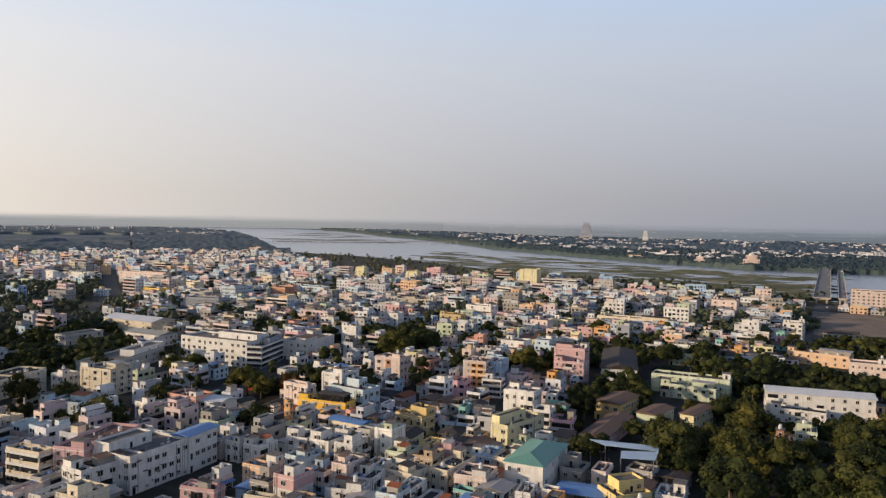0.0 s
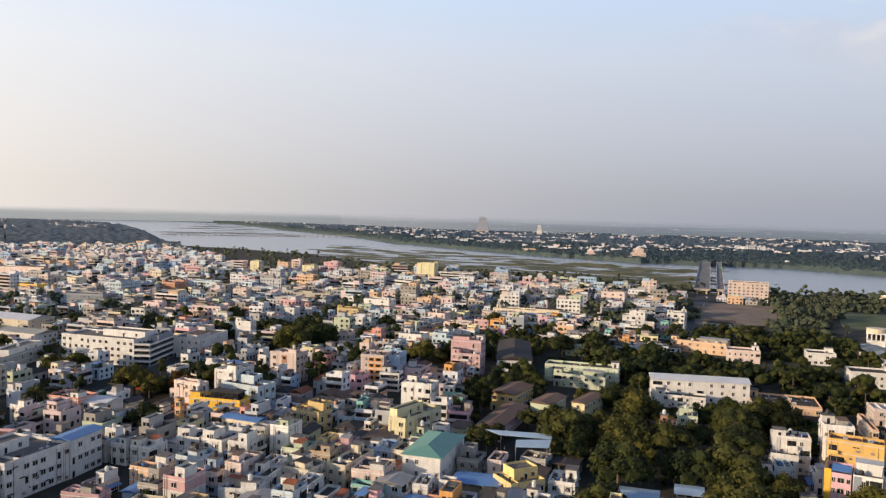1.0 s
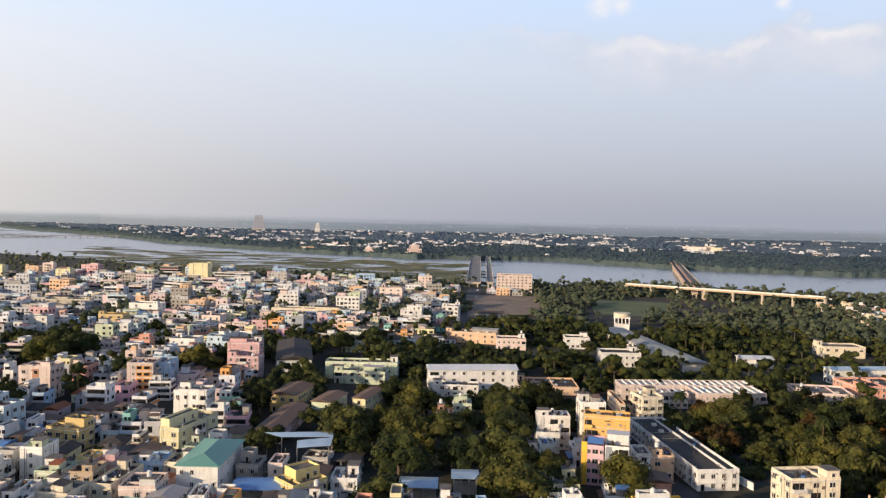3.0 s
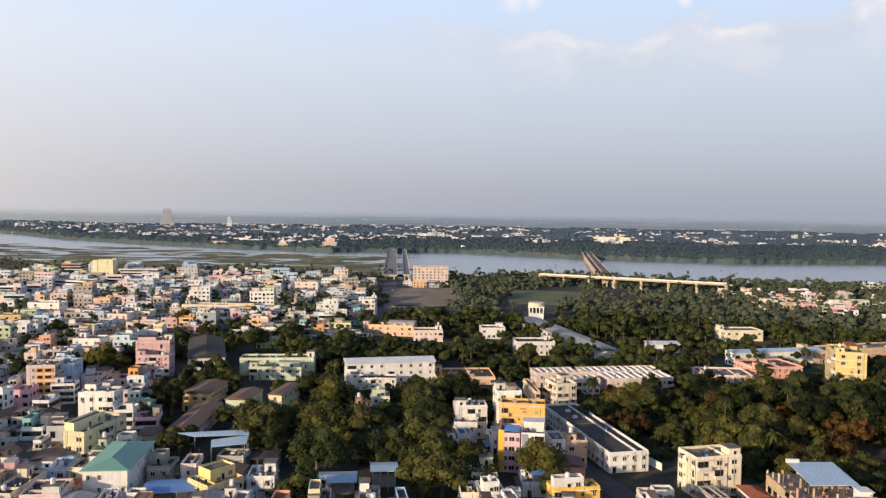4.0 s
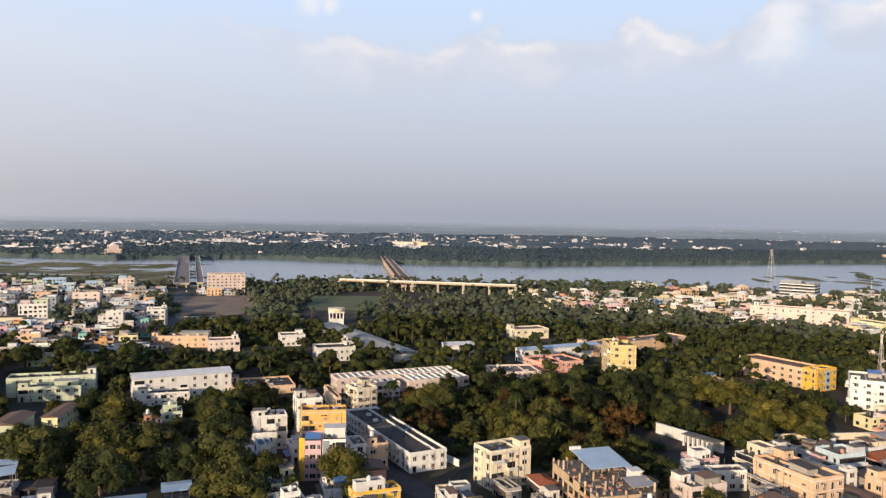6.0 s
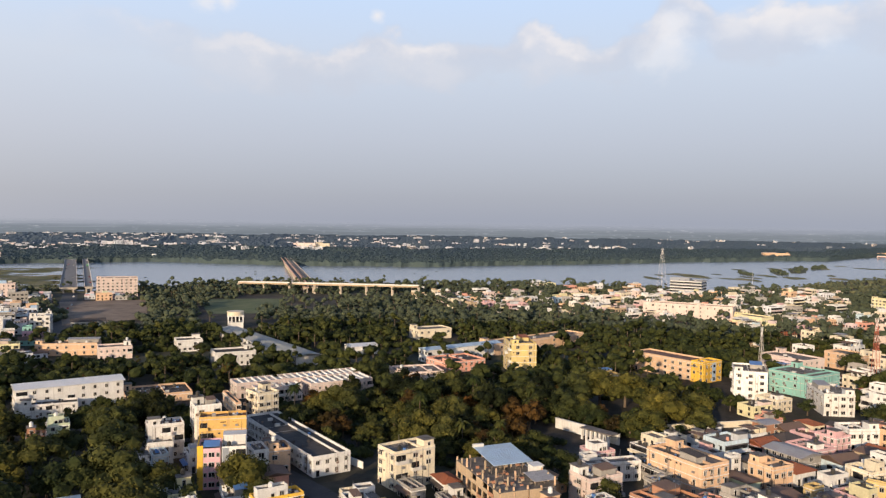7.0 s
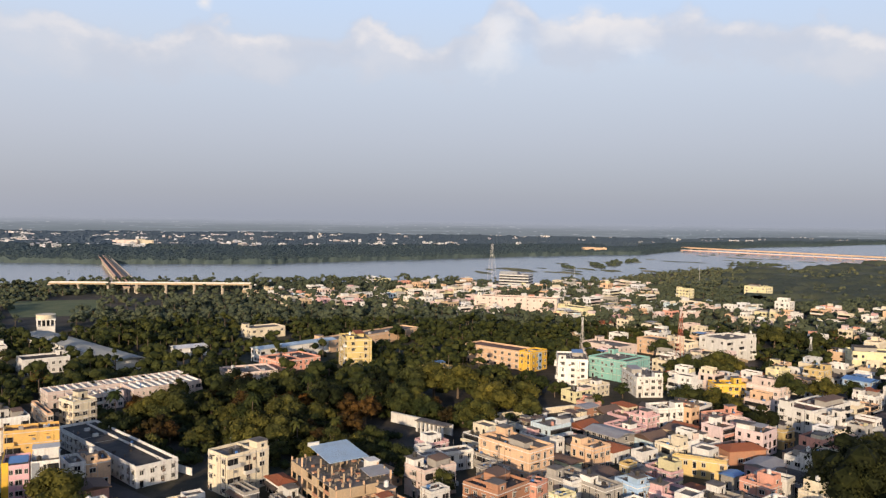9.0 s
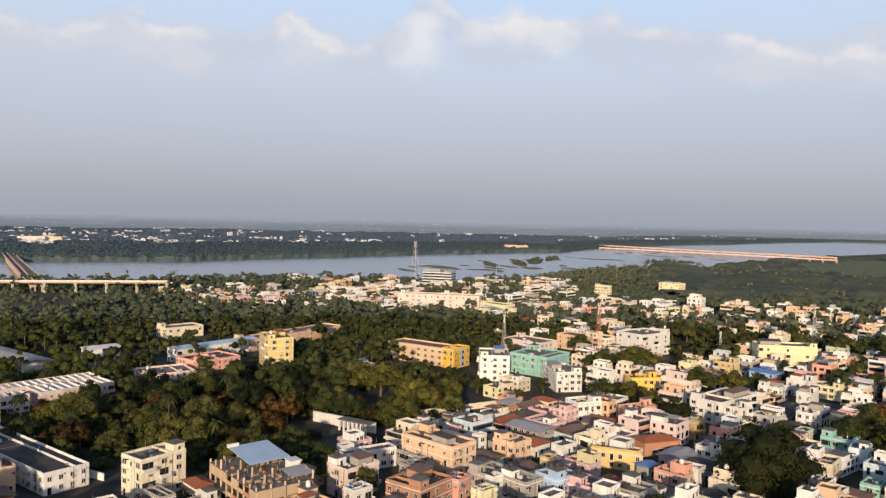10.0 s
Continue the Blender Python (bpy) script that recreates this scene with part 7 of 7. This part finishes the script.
def lattice_mast(x, y, z, h, foot, mat, label, dishes=3):
    """A four-legged lattice mast with rings, braces and antennas."""
    root = tagged(new("lattice_mast"), label, "mast")
    root.matrix_basis = pose(x, y, z, 0, 0, -25)
    top = foot * 0.16
    n = 9

    def corner(k, e):
        s = foot / 2 + (top - foot) / 2 * e
        return (s * (-1, 1, 1, -1)[k % 4], s * (-1, -1, 1, 1)[k % 4], h * e)
    for k in range(4):
        g = Geo()
        g.tube(corner(k, 0), corner(k, 1), 0.13, 0.09, 5)
        part("leg", g, mat, root)
    for j in range(n):
        g = Geo()
        for k in range(4):
            g.tube(corner(k, (j + 1) / n), corner(k + 1, (j + 1) / n), 0.045, 0.045, 4, 0, False)
            g.tube(corner(k, j / n), corner(k + 1, (j + 1) / n), 0.045, 0.045, 4, 0, False)
            g.tube(corner(k + 1, j / n), corner(k, (j + 1) / n), 0.045, 0.045, 4, 0, False)
        part("brace", g, mat if mat is METAL or j % 2 else WALL["white"], root)
    for k in range(dishes * 2):
        a = k * math.tau / (dishes * 2)
        g = Geo()
        e = h * (0.84 + 0.06 * (k % 3))
        g.box(top * math.cos(a) - 0.16, top * math.cos(a) + 0.16, top * math.sin(a) - 0.16, top * math.sin(a) + 0.16, e, e + 1.9)
        part("antenna", g, TANK_WHITE, root, "white panel antenna")
    return root


lattice_mast(964, 386, 0, 48, 9, METAL, "tall grey lattice mast beside the river")
lattice_mast(434, 117, 0, 24, 2.6, METAL, "grey lattice phone mast among houses")
lattice_mast(424, 61, 0, 35, 3.6, MAST_RED, "red and white lattice phone mast")
lattice_mast(470, -2, 0, 17, 2.6, METAL, "short grey lattice phone mast")
lattice_mast(557, -60, 0, 24, 3.0, METAL, "grey lattice phone mast among trees")


def pole(x, y, h, label, arms=0):
    root = tagged(new("pole"), label, "pole")
    root.matrix_basis = pose(x, y, 0)
    g = Geo()
    g.tube((0, 0, 0), (0, 0, h), 0.32, 0.16, 8)
    part("shaft", g, METAL, root)
    if arms:
        g = Geo()
        g.tube((0, 0, h - 0.4), (0, 0, h + 0.2), 1.4, 1.4, 10)
        part("ring", g, METAL, root)
        for k in range(arms):
            a = math.tau * k / arms
            g = Geo()
            g.box(1.5 * math.cos(a) - 0.35, 1.5 * math.cos(a) + 0.35, 1.5 * math.sin(a) - 0.35, 1.5 * math.sin(a) + 0.35, h - 0.7, h - 0.3)
            part("floodlight", g, TANK_WHITE, root)


pole(1082, 133, 32, "tall slender grey pole near the river")
pole(938, 265, 26, "slender grey pole near the river")
pole(-231, 531, 27, "high-mast street light beside the road", 6)
pole(-286, 480, 27, "high-mast street light beside trees", 6)
pole(804, 1310, 10, "white marker post in the river")

# water intake in the river
root = tagged(new("intake_tower"), "white round intake tower standing in the river", "tower")
root.matrix_basis = pose(800, 1295, 0)
g = Geo()
g.tube((0, 0, -1), (0, 0, 7), 3.0, 3.0, 12)
part("shaft", g, CONCRETE, root)
g = Geo()
g.tube((0, 0, 7), (0, 0, 11), 4.0, 4.0, 12)
g.tube((0, 0, 11), (0, 0, 12), 4.3, 1.0, 12)
part("gallery", g, WALL["white"], root)

# ---------------------------------------------------------------- single works in the middle ground
root = tagged(new("view_tower"), "cream round-fronted pavilion with open columns above trees", "tower")
root.matrix_basis = pose(350, 461, 0, 0, 0, -37)
g = Geo()
g.box(-5.5, 5.5, -4, 5, 0, 4.4)
part("wall", g, WALL["white"], root)
g = Geo()
g.box(-6.0, 6.0, -4.6, 5.4, 8.6, 9.4)
part("cornice", g, WALL["white"], root)
g = Geo()
g.lathe([(5.9, 9.4), (5.9, 11.8), (6.2, 11.8), (6.2, 12.2), (0, 12.4)], 24)
part("roof", g, WALL["cream"], root)
for k in range(5):
    for yy in (-4, 4.6):
        g = Geo()
        g.box(-5.2 + 2.6 * k - 0.4, -5.2 + 2.6 * k + 0.4, yy - 0.4, yy + 0.4, 4.4, 8.6)
        part("column", g, WALL["white"], root)
g = Geo()
g.box(-3.4, 3.4, -1.5, 2.5, 4.4, 8.6)
part("room", g, GLASS, root)

root = tagged(new("long_hall"), "long hall with a pale grey sheet roof sloping through the trees", "hall")
root.matrix_basis = pose(303, 372, 0, 0, 0, math.degrees(math.atan2(112, 34)))
g = Geo()
g.box(-62, 62, -7.5, 7.5, 0, 5.6)
part("wall", g, WALL["white"], root)
g = Geo()
pitched(g, 124, 15, 5.6, 1.2, 0.8, False)
part("roof", g, [SHEET["pale"], WALL["white"]], root)

# unfinished house of bare columns under a blue sheet
root = tagged(new("unfinished_house"), "unfinished brown brick house of bare columns with blue sheet roof", "building")
root.matrix_basis = pose(182, 118, 0, 0, 0, -31)
uw, ud = 17.0, 30.0
for z in (3.2, 6.4, 9.0):
    g = Geo()
    g.box(-uw / 2, uw / 2, -ud / 2, ud / 2, z - 0.25, z)
    part("slab", g, WALL["tan"] if z < 9 else TERRACE, root)
lot = random.Random(3)
for i in range(5):
    for j in range(9):
        if 0 < i < 4 and 0 < j < 8 and (i + j) % 2:
            continue
        g = Geo()
        px, py = -uw / 2 + 0.3 + (uw - 0.6) * i / 4, -ud / 2 + 0.3 + (ud - 0.6) * j / 8
        g.box(px - 0.2, px + 0.2, py - 0.2, py + 0.2, 0, 9.0 + lot.choice((0.5, 1.0, 1.6, 2.6)))
        part("column", g, WALL["tan"] if j % 2 else WALL["peach"], root)
for (cx, cy), fw, turn in sides(uw, ud):
    if turn in (0, 270):
        for lev in range(3):
            bays = max(3, int(fw / 3.7))
            for k in range(bays):
                if lot.random() < 0.2:
                    continue
                g = Geo()
                a = -fw / 2 + fw * k / bays
                tall = lot.choice((1.0, 1.0, 2.6))
                g.box(a + 0.45, a + fw / bays - 0.02, -0.02, 0.14, lev * 3.1 + 0.1, lev * 3.1 + 0.1 + tall)
                part("brick_wall", g, WALL[lot.choice(("brick", "tan", "tan"))], root, at=pose(cx, cy, 0, 0, 0, turn))
g = Geo()
for k in range(46):
    px, py, q = lot.uniform(-0.45, 0.45) * uw, lot.uniform(-0.47, 0.2) * ud, lot.uniform(0.15, 0.7)
    g.box(px - q, px + q, py - q * 0.6, py + q * 0.6, 9.0, 9.1 + lot.uniform(0.1, 0.7), lot.choice((0, 1, 2)))
for k in range(26):
    px, py = lot.uniform(-0.47, 0.47) * uw, lot.uniform(-0.48, 0.3) * ud
    g.tube((px, py, 9.0), (px + lot.uniform(-0.2, 0.2), py, 9.0 + lot.uniform(1.2, 3.0)), 0.05, 0.05, 4, 2)
tagged(part("building_rubble", g, [WALL["brick"], TERRACE, WALL["tan"]], root), kind="stuff")
g = Geo()
g.solid([(-4.5, -3, 12.0), (8, -2.5, 12.0), (8.5, 13, 12.9), (-4, 12.5, 12.9), (-4.5, -3, 12.15), (8, -2.5, 12.15), (8.5, 13, 13.05), (-4, 12.5, 13.05)],
        [(3, 2, 1, 0), (4, 5, 6, 7), (0, 1, 5, 4), (1, 2, 6, 5), (2, 3, 7, 6), (3, 0, 4, 7)])
part("sheet_roof", g, SHEET["skyblue"], root, "light blue sheet roof")
g = Geo()
g.box(5.8, 8.8, -7, -3.6, 9.0, 12.0)
g.box(5.5, 9.1, -7.3, -3.3, 12.0, 12.2)
part("stair_room", g, WALL["white"], root)
g = Geo()
g.box(-4.2, -0.8, 12.0, 12.8, 12.9, 13.9)
part("roof_tank", g, WALL["white"], root, "white masonry tank above the sheet roof")
g = Geo()
g.solid([(2, -14.6, 10.6), (9, -14.6, 10.6), (9, -8.2, 11.2), (2, -8.2, 11.2), (2, -14.6, 10.7), (9, -14.6, 10.7), (9, -8.2, 11.3), (2, -8.2, 11.3)],
        [(3, 2, 1, 0), (4, 5, 6, 7), (0, 1, 5, 4), (1, 2, 6, 5), (2, 3, 7, 6), (3, 0, 4, 7)])
part("shed_roof", g, SHEET["grey"], root, "grey corrugated shelter on the terrace")


def shed(x, y, rot, w, d, h, roof, label):
    """An open shed: posts and a sheet roof."""
    root = tagged(new("shed"), label, "shed")
    root.matrix_basis = pose(x, y, 0, 0, 0, rot)
    FOOT.append((x, y, rot, w, d))
    g = Geo()
    pitched(g, w, d, h, min(w, d) * 0.07, 0.5, False)
    part("roof", g, [SHEET[roof], TRIM], root)
    for i in range(4):
        for s in (-1, 1):
            g = Geo()
            px = -w / 2 + 0.3 + (w - 0.6) * i / 3
            g.box(px - 0.12, px + 0.12, s * (d / 2 - 0.3) - 0.12, s * (d / 2 - 0.3) + 0.12, 0, h + 0.02)
            part("post", g, METAL, root)
    g = Geo()
    g.box(-w / 2 + 0.4, w / 2 - 0.4, d * 0.05, d / 2 - 0.4, 0, h * 0.5)
    part("wall", g, WALL["concrete"], root)
    return root


# long white ruin with arches
root = tagged(new("arcade_wall"), "long whitewashed boundary wall with an arcade", "wall")
root.matrix_basis = pose(260, 132, 0, 0, 0, math.degrees(math.atan2(-27.7, -5.8)))
g = Geo()
g.box(-15, 15, -0.35, 0.35, 0, 3.7)
g.box(-15, 15, -0.5, 0.5, 3.7, 4.0)
part("wall", g, WALL["white"], root)
for k in range(7):
    g = Geo()
    g.box(1.5 + 2 * k - 0.35, 1.5 + 2 * k + 0.35, -4.6, -4.0, 0, 4.0)
    part("column", g, WALL["white"], root)
g = Geo()
g.box(0.8, 15, -5, -0.36, 4.01, 4.4)
part("roof", g, TERRACE, root)

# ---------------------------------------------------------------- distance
# glowing backdrop ring: haze, pale specks and sunward warmth painted as emission
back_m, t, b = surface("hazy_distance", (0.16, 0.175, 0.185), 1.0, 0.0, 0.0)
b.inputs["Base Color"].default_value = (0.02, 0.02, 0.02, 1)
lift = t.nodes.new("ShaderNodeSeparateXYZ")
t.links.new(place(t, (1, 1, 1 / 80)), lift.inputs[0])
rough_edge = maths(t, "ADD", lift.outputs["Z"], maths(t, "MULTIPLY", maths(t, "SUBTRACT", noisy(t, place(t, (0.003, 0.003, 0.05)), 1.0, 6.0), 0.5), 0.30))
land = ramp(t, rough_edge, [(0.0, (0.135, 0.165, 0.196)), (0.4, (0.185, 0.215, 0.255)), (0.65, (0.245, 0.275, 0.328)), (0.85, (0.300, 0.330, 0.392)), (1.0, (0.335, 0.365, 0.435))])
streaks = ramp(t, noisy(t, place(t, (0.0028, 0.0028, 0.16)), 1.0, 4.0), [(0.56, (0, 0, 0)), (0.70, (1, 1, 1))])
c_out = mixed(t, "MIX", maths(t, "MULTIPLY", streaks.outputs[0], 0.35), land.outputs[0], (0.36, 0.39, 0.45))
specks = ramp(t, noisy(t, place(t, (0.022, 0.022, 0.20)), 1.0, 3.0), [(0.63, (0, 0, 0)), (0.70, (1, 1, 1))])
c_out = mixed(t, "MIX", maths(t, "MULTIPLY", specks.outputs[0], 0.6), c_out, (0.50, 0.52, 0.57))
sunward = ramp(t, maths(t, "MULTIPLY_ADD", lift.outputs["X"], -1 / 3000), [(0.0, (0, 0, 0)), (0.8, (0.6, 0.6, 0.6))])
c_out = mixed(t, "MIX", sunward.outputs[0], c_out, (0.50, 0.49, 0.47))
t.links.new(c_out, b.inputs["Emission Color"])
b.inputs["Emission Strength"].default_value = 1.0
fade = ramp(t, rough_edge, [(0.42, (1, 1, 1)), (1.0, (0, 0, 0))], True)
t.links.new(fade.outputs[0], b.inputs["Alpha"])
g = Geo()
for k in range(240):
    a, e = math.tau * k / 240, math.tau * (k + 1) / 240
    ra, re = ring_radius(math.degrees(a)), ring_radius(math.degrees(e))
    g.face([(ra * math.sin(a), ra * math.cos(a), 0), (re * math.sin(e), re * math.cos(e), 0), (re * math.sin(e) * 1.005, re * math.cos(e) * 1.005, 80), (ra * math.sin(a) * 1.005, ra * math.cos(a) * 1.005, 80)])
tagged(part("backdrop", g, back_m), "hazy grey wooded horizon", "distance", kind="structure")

# ---------------------------------------------------------------- vehicles on the bridges and streets
CAR_PAINT = {}
for key, rgb in (("white", (0.7, 0.7, 0.7)), ("red", (0.4, 0.04, 0.03)), ("silver", (0.4, 0.41, 0.42)), ("dark", (0.04, 0.045, 0.05)), ("yellow", (0.65, 0.42, 0.04)), ("green", (0.06, 0.22, 0.10))):
    CAR_PAINT[key] = surface("vehicle_" + key, rgb, 0.35, 0.0, 0.5)[0]
RUBBER = surface("rubber", (0.02, 0.02, 0.02), 0.9)[0]


def vehicle(kind, paint, label):
    """A small car or a bus: body, cabin glass, four wheels."""
    root = tagged(new(kind), label, kind, "vehicles")
    l, w, h = (4.0, 1.7, 1.45) if kind == "car" else (10.5, 2.5, 3.0)
    g = Geo()
    if kind == "car":
        g.solid([(-l / 2, -w / 2, 0.3), (l / 2, -w / 2, 0.3), (l / 2, w / 2, 0.3), (-l / 2, w / 2, 0.3), (-l / 2, -w / 2, 0.85), (l / 2 - 0.1, -w / 2, 0.8), (l / 2 - 0.1, w / 2, 0.8), (-l / 2, w / 2, 0.85)],
                [(3, 2, 1, 0), (4, 5, 6, 7), (0, 1, 5, 4), (1, 2, 6, 5), (2, 3, 7, 6), (3, 0, 4, 7)])
    else:
        g.box(-l / 2, l / 2, -w / 2, w / 2, 0.4, h)
    part("body", g, CAR_PAINT[paint], root)
    g = Geo()
    if kind == "car":
        a, b, c, d = -1.75, 1.0, -1.3, 0.35
        y, k = w / 2 - 0.05, w / 2 - 0.25
        g.solid([(a, -y, 0.84), (b, -y, 0.8), (b, y, 0.8), (a, y, 0.84), (c, -k, h), (d, -k, h), (d, k, h), (c, k, h)], [(4, 5, 6, 7), (0, 1, 5, 4), (1, 2, 6, 5), (2, 3, 7, 6), (3, 0, 4, 7)])
    else:
        g.box(-l / 2 + 0.3, l / 2 + 0.03, -w / 2 - 0.03, w / 2 + 0.03, 1.5, 2.4)
    part("glass", g, GLASS, root)
    g = Geo()
    if kind == "car":
        g.box(-1.28, 0.33, -0.6, 0.6, h, h + 0.03)
    else:
        g.box(-l / 2 + 0.2, l / 2 - 0.2, -w / 2 + 0.2, w / 2 - 0.2, h, h + 0.12)
    part("roof", g, CAR_PAINT[paint], root)
    for sx in (-1, 1):
        for sy in (-1, 1):
            g = Geo()
            r = 0.32 if kind == "car" else 0.48
            g.tube((sx * l * 0.31, sy * (w / 2 - 0.2), r), (sx * l * 0.31, sy * (w / 2 + 0.02), r), r, r, 10)
            part("wheel", g, RUBBER, root)
    return root


MODELS = [vehicle("car", "white", "small white car on the road"), vehicle("car", "silver", "silver car on the road"), vehicle("car", "red", "dark red car on the road"), vehicle("car", "dark", "dark car on the road"), vehicle("bus", "green", "green town bus on the road"), vehicle("bus", "red", "red town bus on the road"), vehicle("car", "yellow", "yellow three-wheeler sized taxi car")]
used = set()


def drive(pts, z, width, count, lot):
    for k in range(count):
        i = lot.randrange(len(pts) - 1)
        (x0, y0), (x1, y1) = pts[i], pts[i + 1]
        e = lot.random()
        dx, dy = x1 - x0, y1 - y0
        n = math.hypot(dx, dy)
        side = lot.choice((-1, 1))
        off = side * width * lot.choice((0.14, 0.32))
        x, y = x0 + dx * e - dy / n * off, y0 + dy * e + dx / n * off
        m = pose(x, y, z, 0, 0, math.degrees(math.atan2(dy, dx)) + (180 if side > 0 else 0))
        c = lot.choice((0, 0, 0, 1, 1, 2, 3, 3, 4, 6))
        if c in used:
            copy_thing(MODELS[c], m)
        else:
            used.add(c)
            MODELS[c].matrix_basis = m


lot = random.Random(21)
drive([(391, 791), (721, 1448)], 6.07, 15, 14, lot)
drive([(408, 782), (742, 1438)], 6.47, 6, 5, lot)
drive([(398, 800), (340, 690), (270, 560), (225, 470)], 0.1, 12, 6, lot)
drive([(-112, 300), (-98, 348), (-87, 419), (-62, 468)], 0.1, 14, 30, lot)
drive([(-262, 400), (-268, 477), (-274, 587), (-324, 755)], 0.1, 12, 12, lot)
drive([(147, 140), (154, 163), (163, 205), (176, 250)], 0.1, 6, 5, lot)
for k, ob in enumerate(MODELS):
    if k not in used:
        ob.matrix_basis = pose(-100 + 3 * k, 352, 0.1, 0, 0, 78)

# ---------------------------------------------------------------- sheds and walls between the trees
root = tagged(new("canopy"), "bent pale blue sheet canopy on steel posts over a grey house", "canopy")
root.matrix_basis = pose(58, 239, 0)
for piece, rise in ((((-9.0, 10.4), (12.2, 3.6), (10.2, -1.8), (-5.4, 3.7)), 0.12), (((-1.3, -1.6), (10.2, -2.0), (6.9, -10.5), (-3.2, -8.9)), 0.0)):
    g = Geo()
    g.solid([(px, py, 8.6 + rise) for px, py in piece] + [(px, py, 8.72 + rise) for px, py in piece], [(0, 1, 2, 3), (7, 6, 5, 4), (0, 4, 5, 1), (1, 5, 6, 2), (2, 6, 7, 3), (3, 7, 4, 0)])
    part("sheet_roof", g, SHEET["skyblue"], root)
    for px, py in piece:
        g = Geo()
        g.tube((px * 0.95, py * 0.95, 0), (px * 0.95, py * 0.95, 8.62 + rise), 0.12, 0.12, 6)
        part("post", g, METAL, root)
shed(40, 212, -20, 13, 9, 5.2, "blue", "low shed with bright blue sheet roof")
shed(49, 208, -20, 8, 10, 4.6, "blue", "low shed with blue sheet roof beside houses")
shed(71, 229, -30, 8, 11, 4.6, "dark", "old shed with dark tiled roof among trees")
shed(82, 198, -25, 10, 8, 5.0, "skyblue", "small shed with pale blue sheet roof")
shed(96, 197, -25, 7, 7, 6.0, "skyblue", "small raised shed with pale sheet roof")


def boundary(x0, y0, x1, y1, h, paint, label):
    n = math.hypot(x1 - x0, y1 - y0)
    root = tagged(new("boundary_wall"), label, "wall")
    root.matrix_basis = pose(x0, y0, 0, 0, 0, math.degrees(math.atan2(y1 - y0, x1 - x0)))
    g = Geo()
    g.box(0, n, -0.12, 0.12, 0, h)
    part("wall", g, WALL[paint], root)
    g = Geo()
    g.box(0, n, -0.2, 0.2, h, h + 0.12)
    part("coping", g, TRIM, root)
    for k in range(int(n / 4) + 1):
        g = Geo()
        g.box(k * 4 - 0.18, k * 4 + 0.18, -0.2, 0.2, 0, h - 0.01)
        part("pier", g, WALL[paint], root)


boundary(*polar(49, 268), *polar(52.5, 283), 2.6, "grey", "grey boundary wall along the wood edge")
boundary(*polar(52.6, 270), *polar(54.2, 283), 3.0, "white", "white boundary wall along the wood edge")
boundary(*polar(38.6, 300), *polar(46.5, 246), 2.2, "white", "white compound wall of the institute")
boundary(*polar(66, 300), *polar(75, 330), 2.4, "cream", "cream compound wall beside the road")
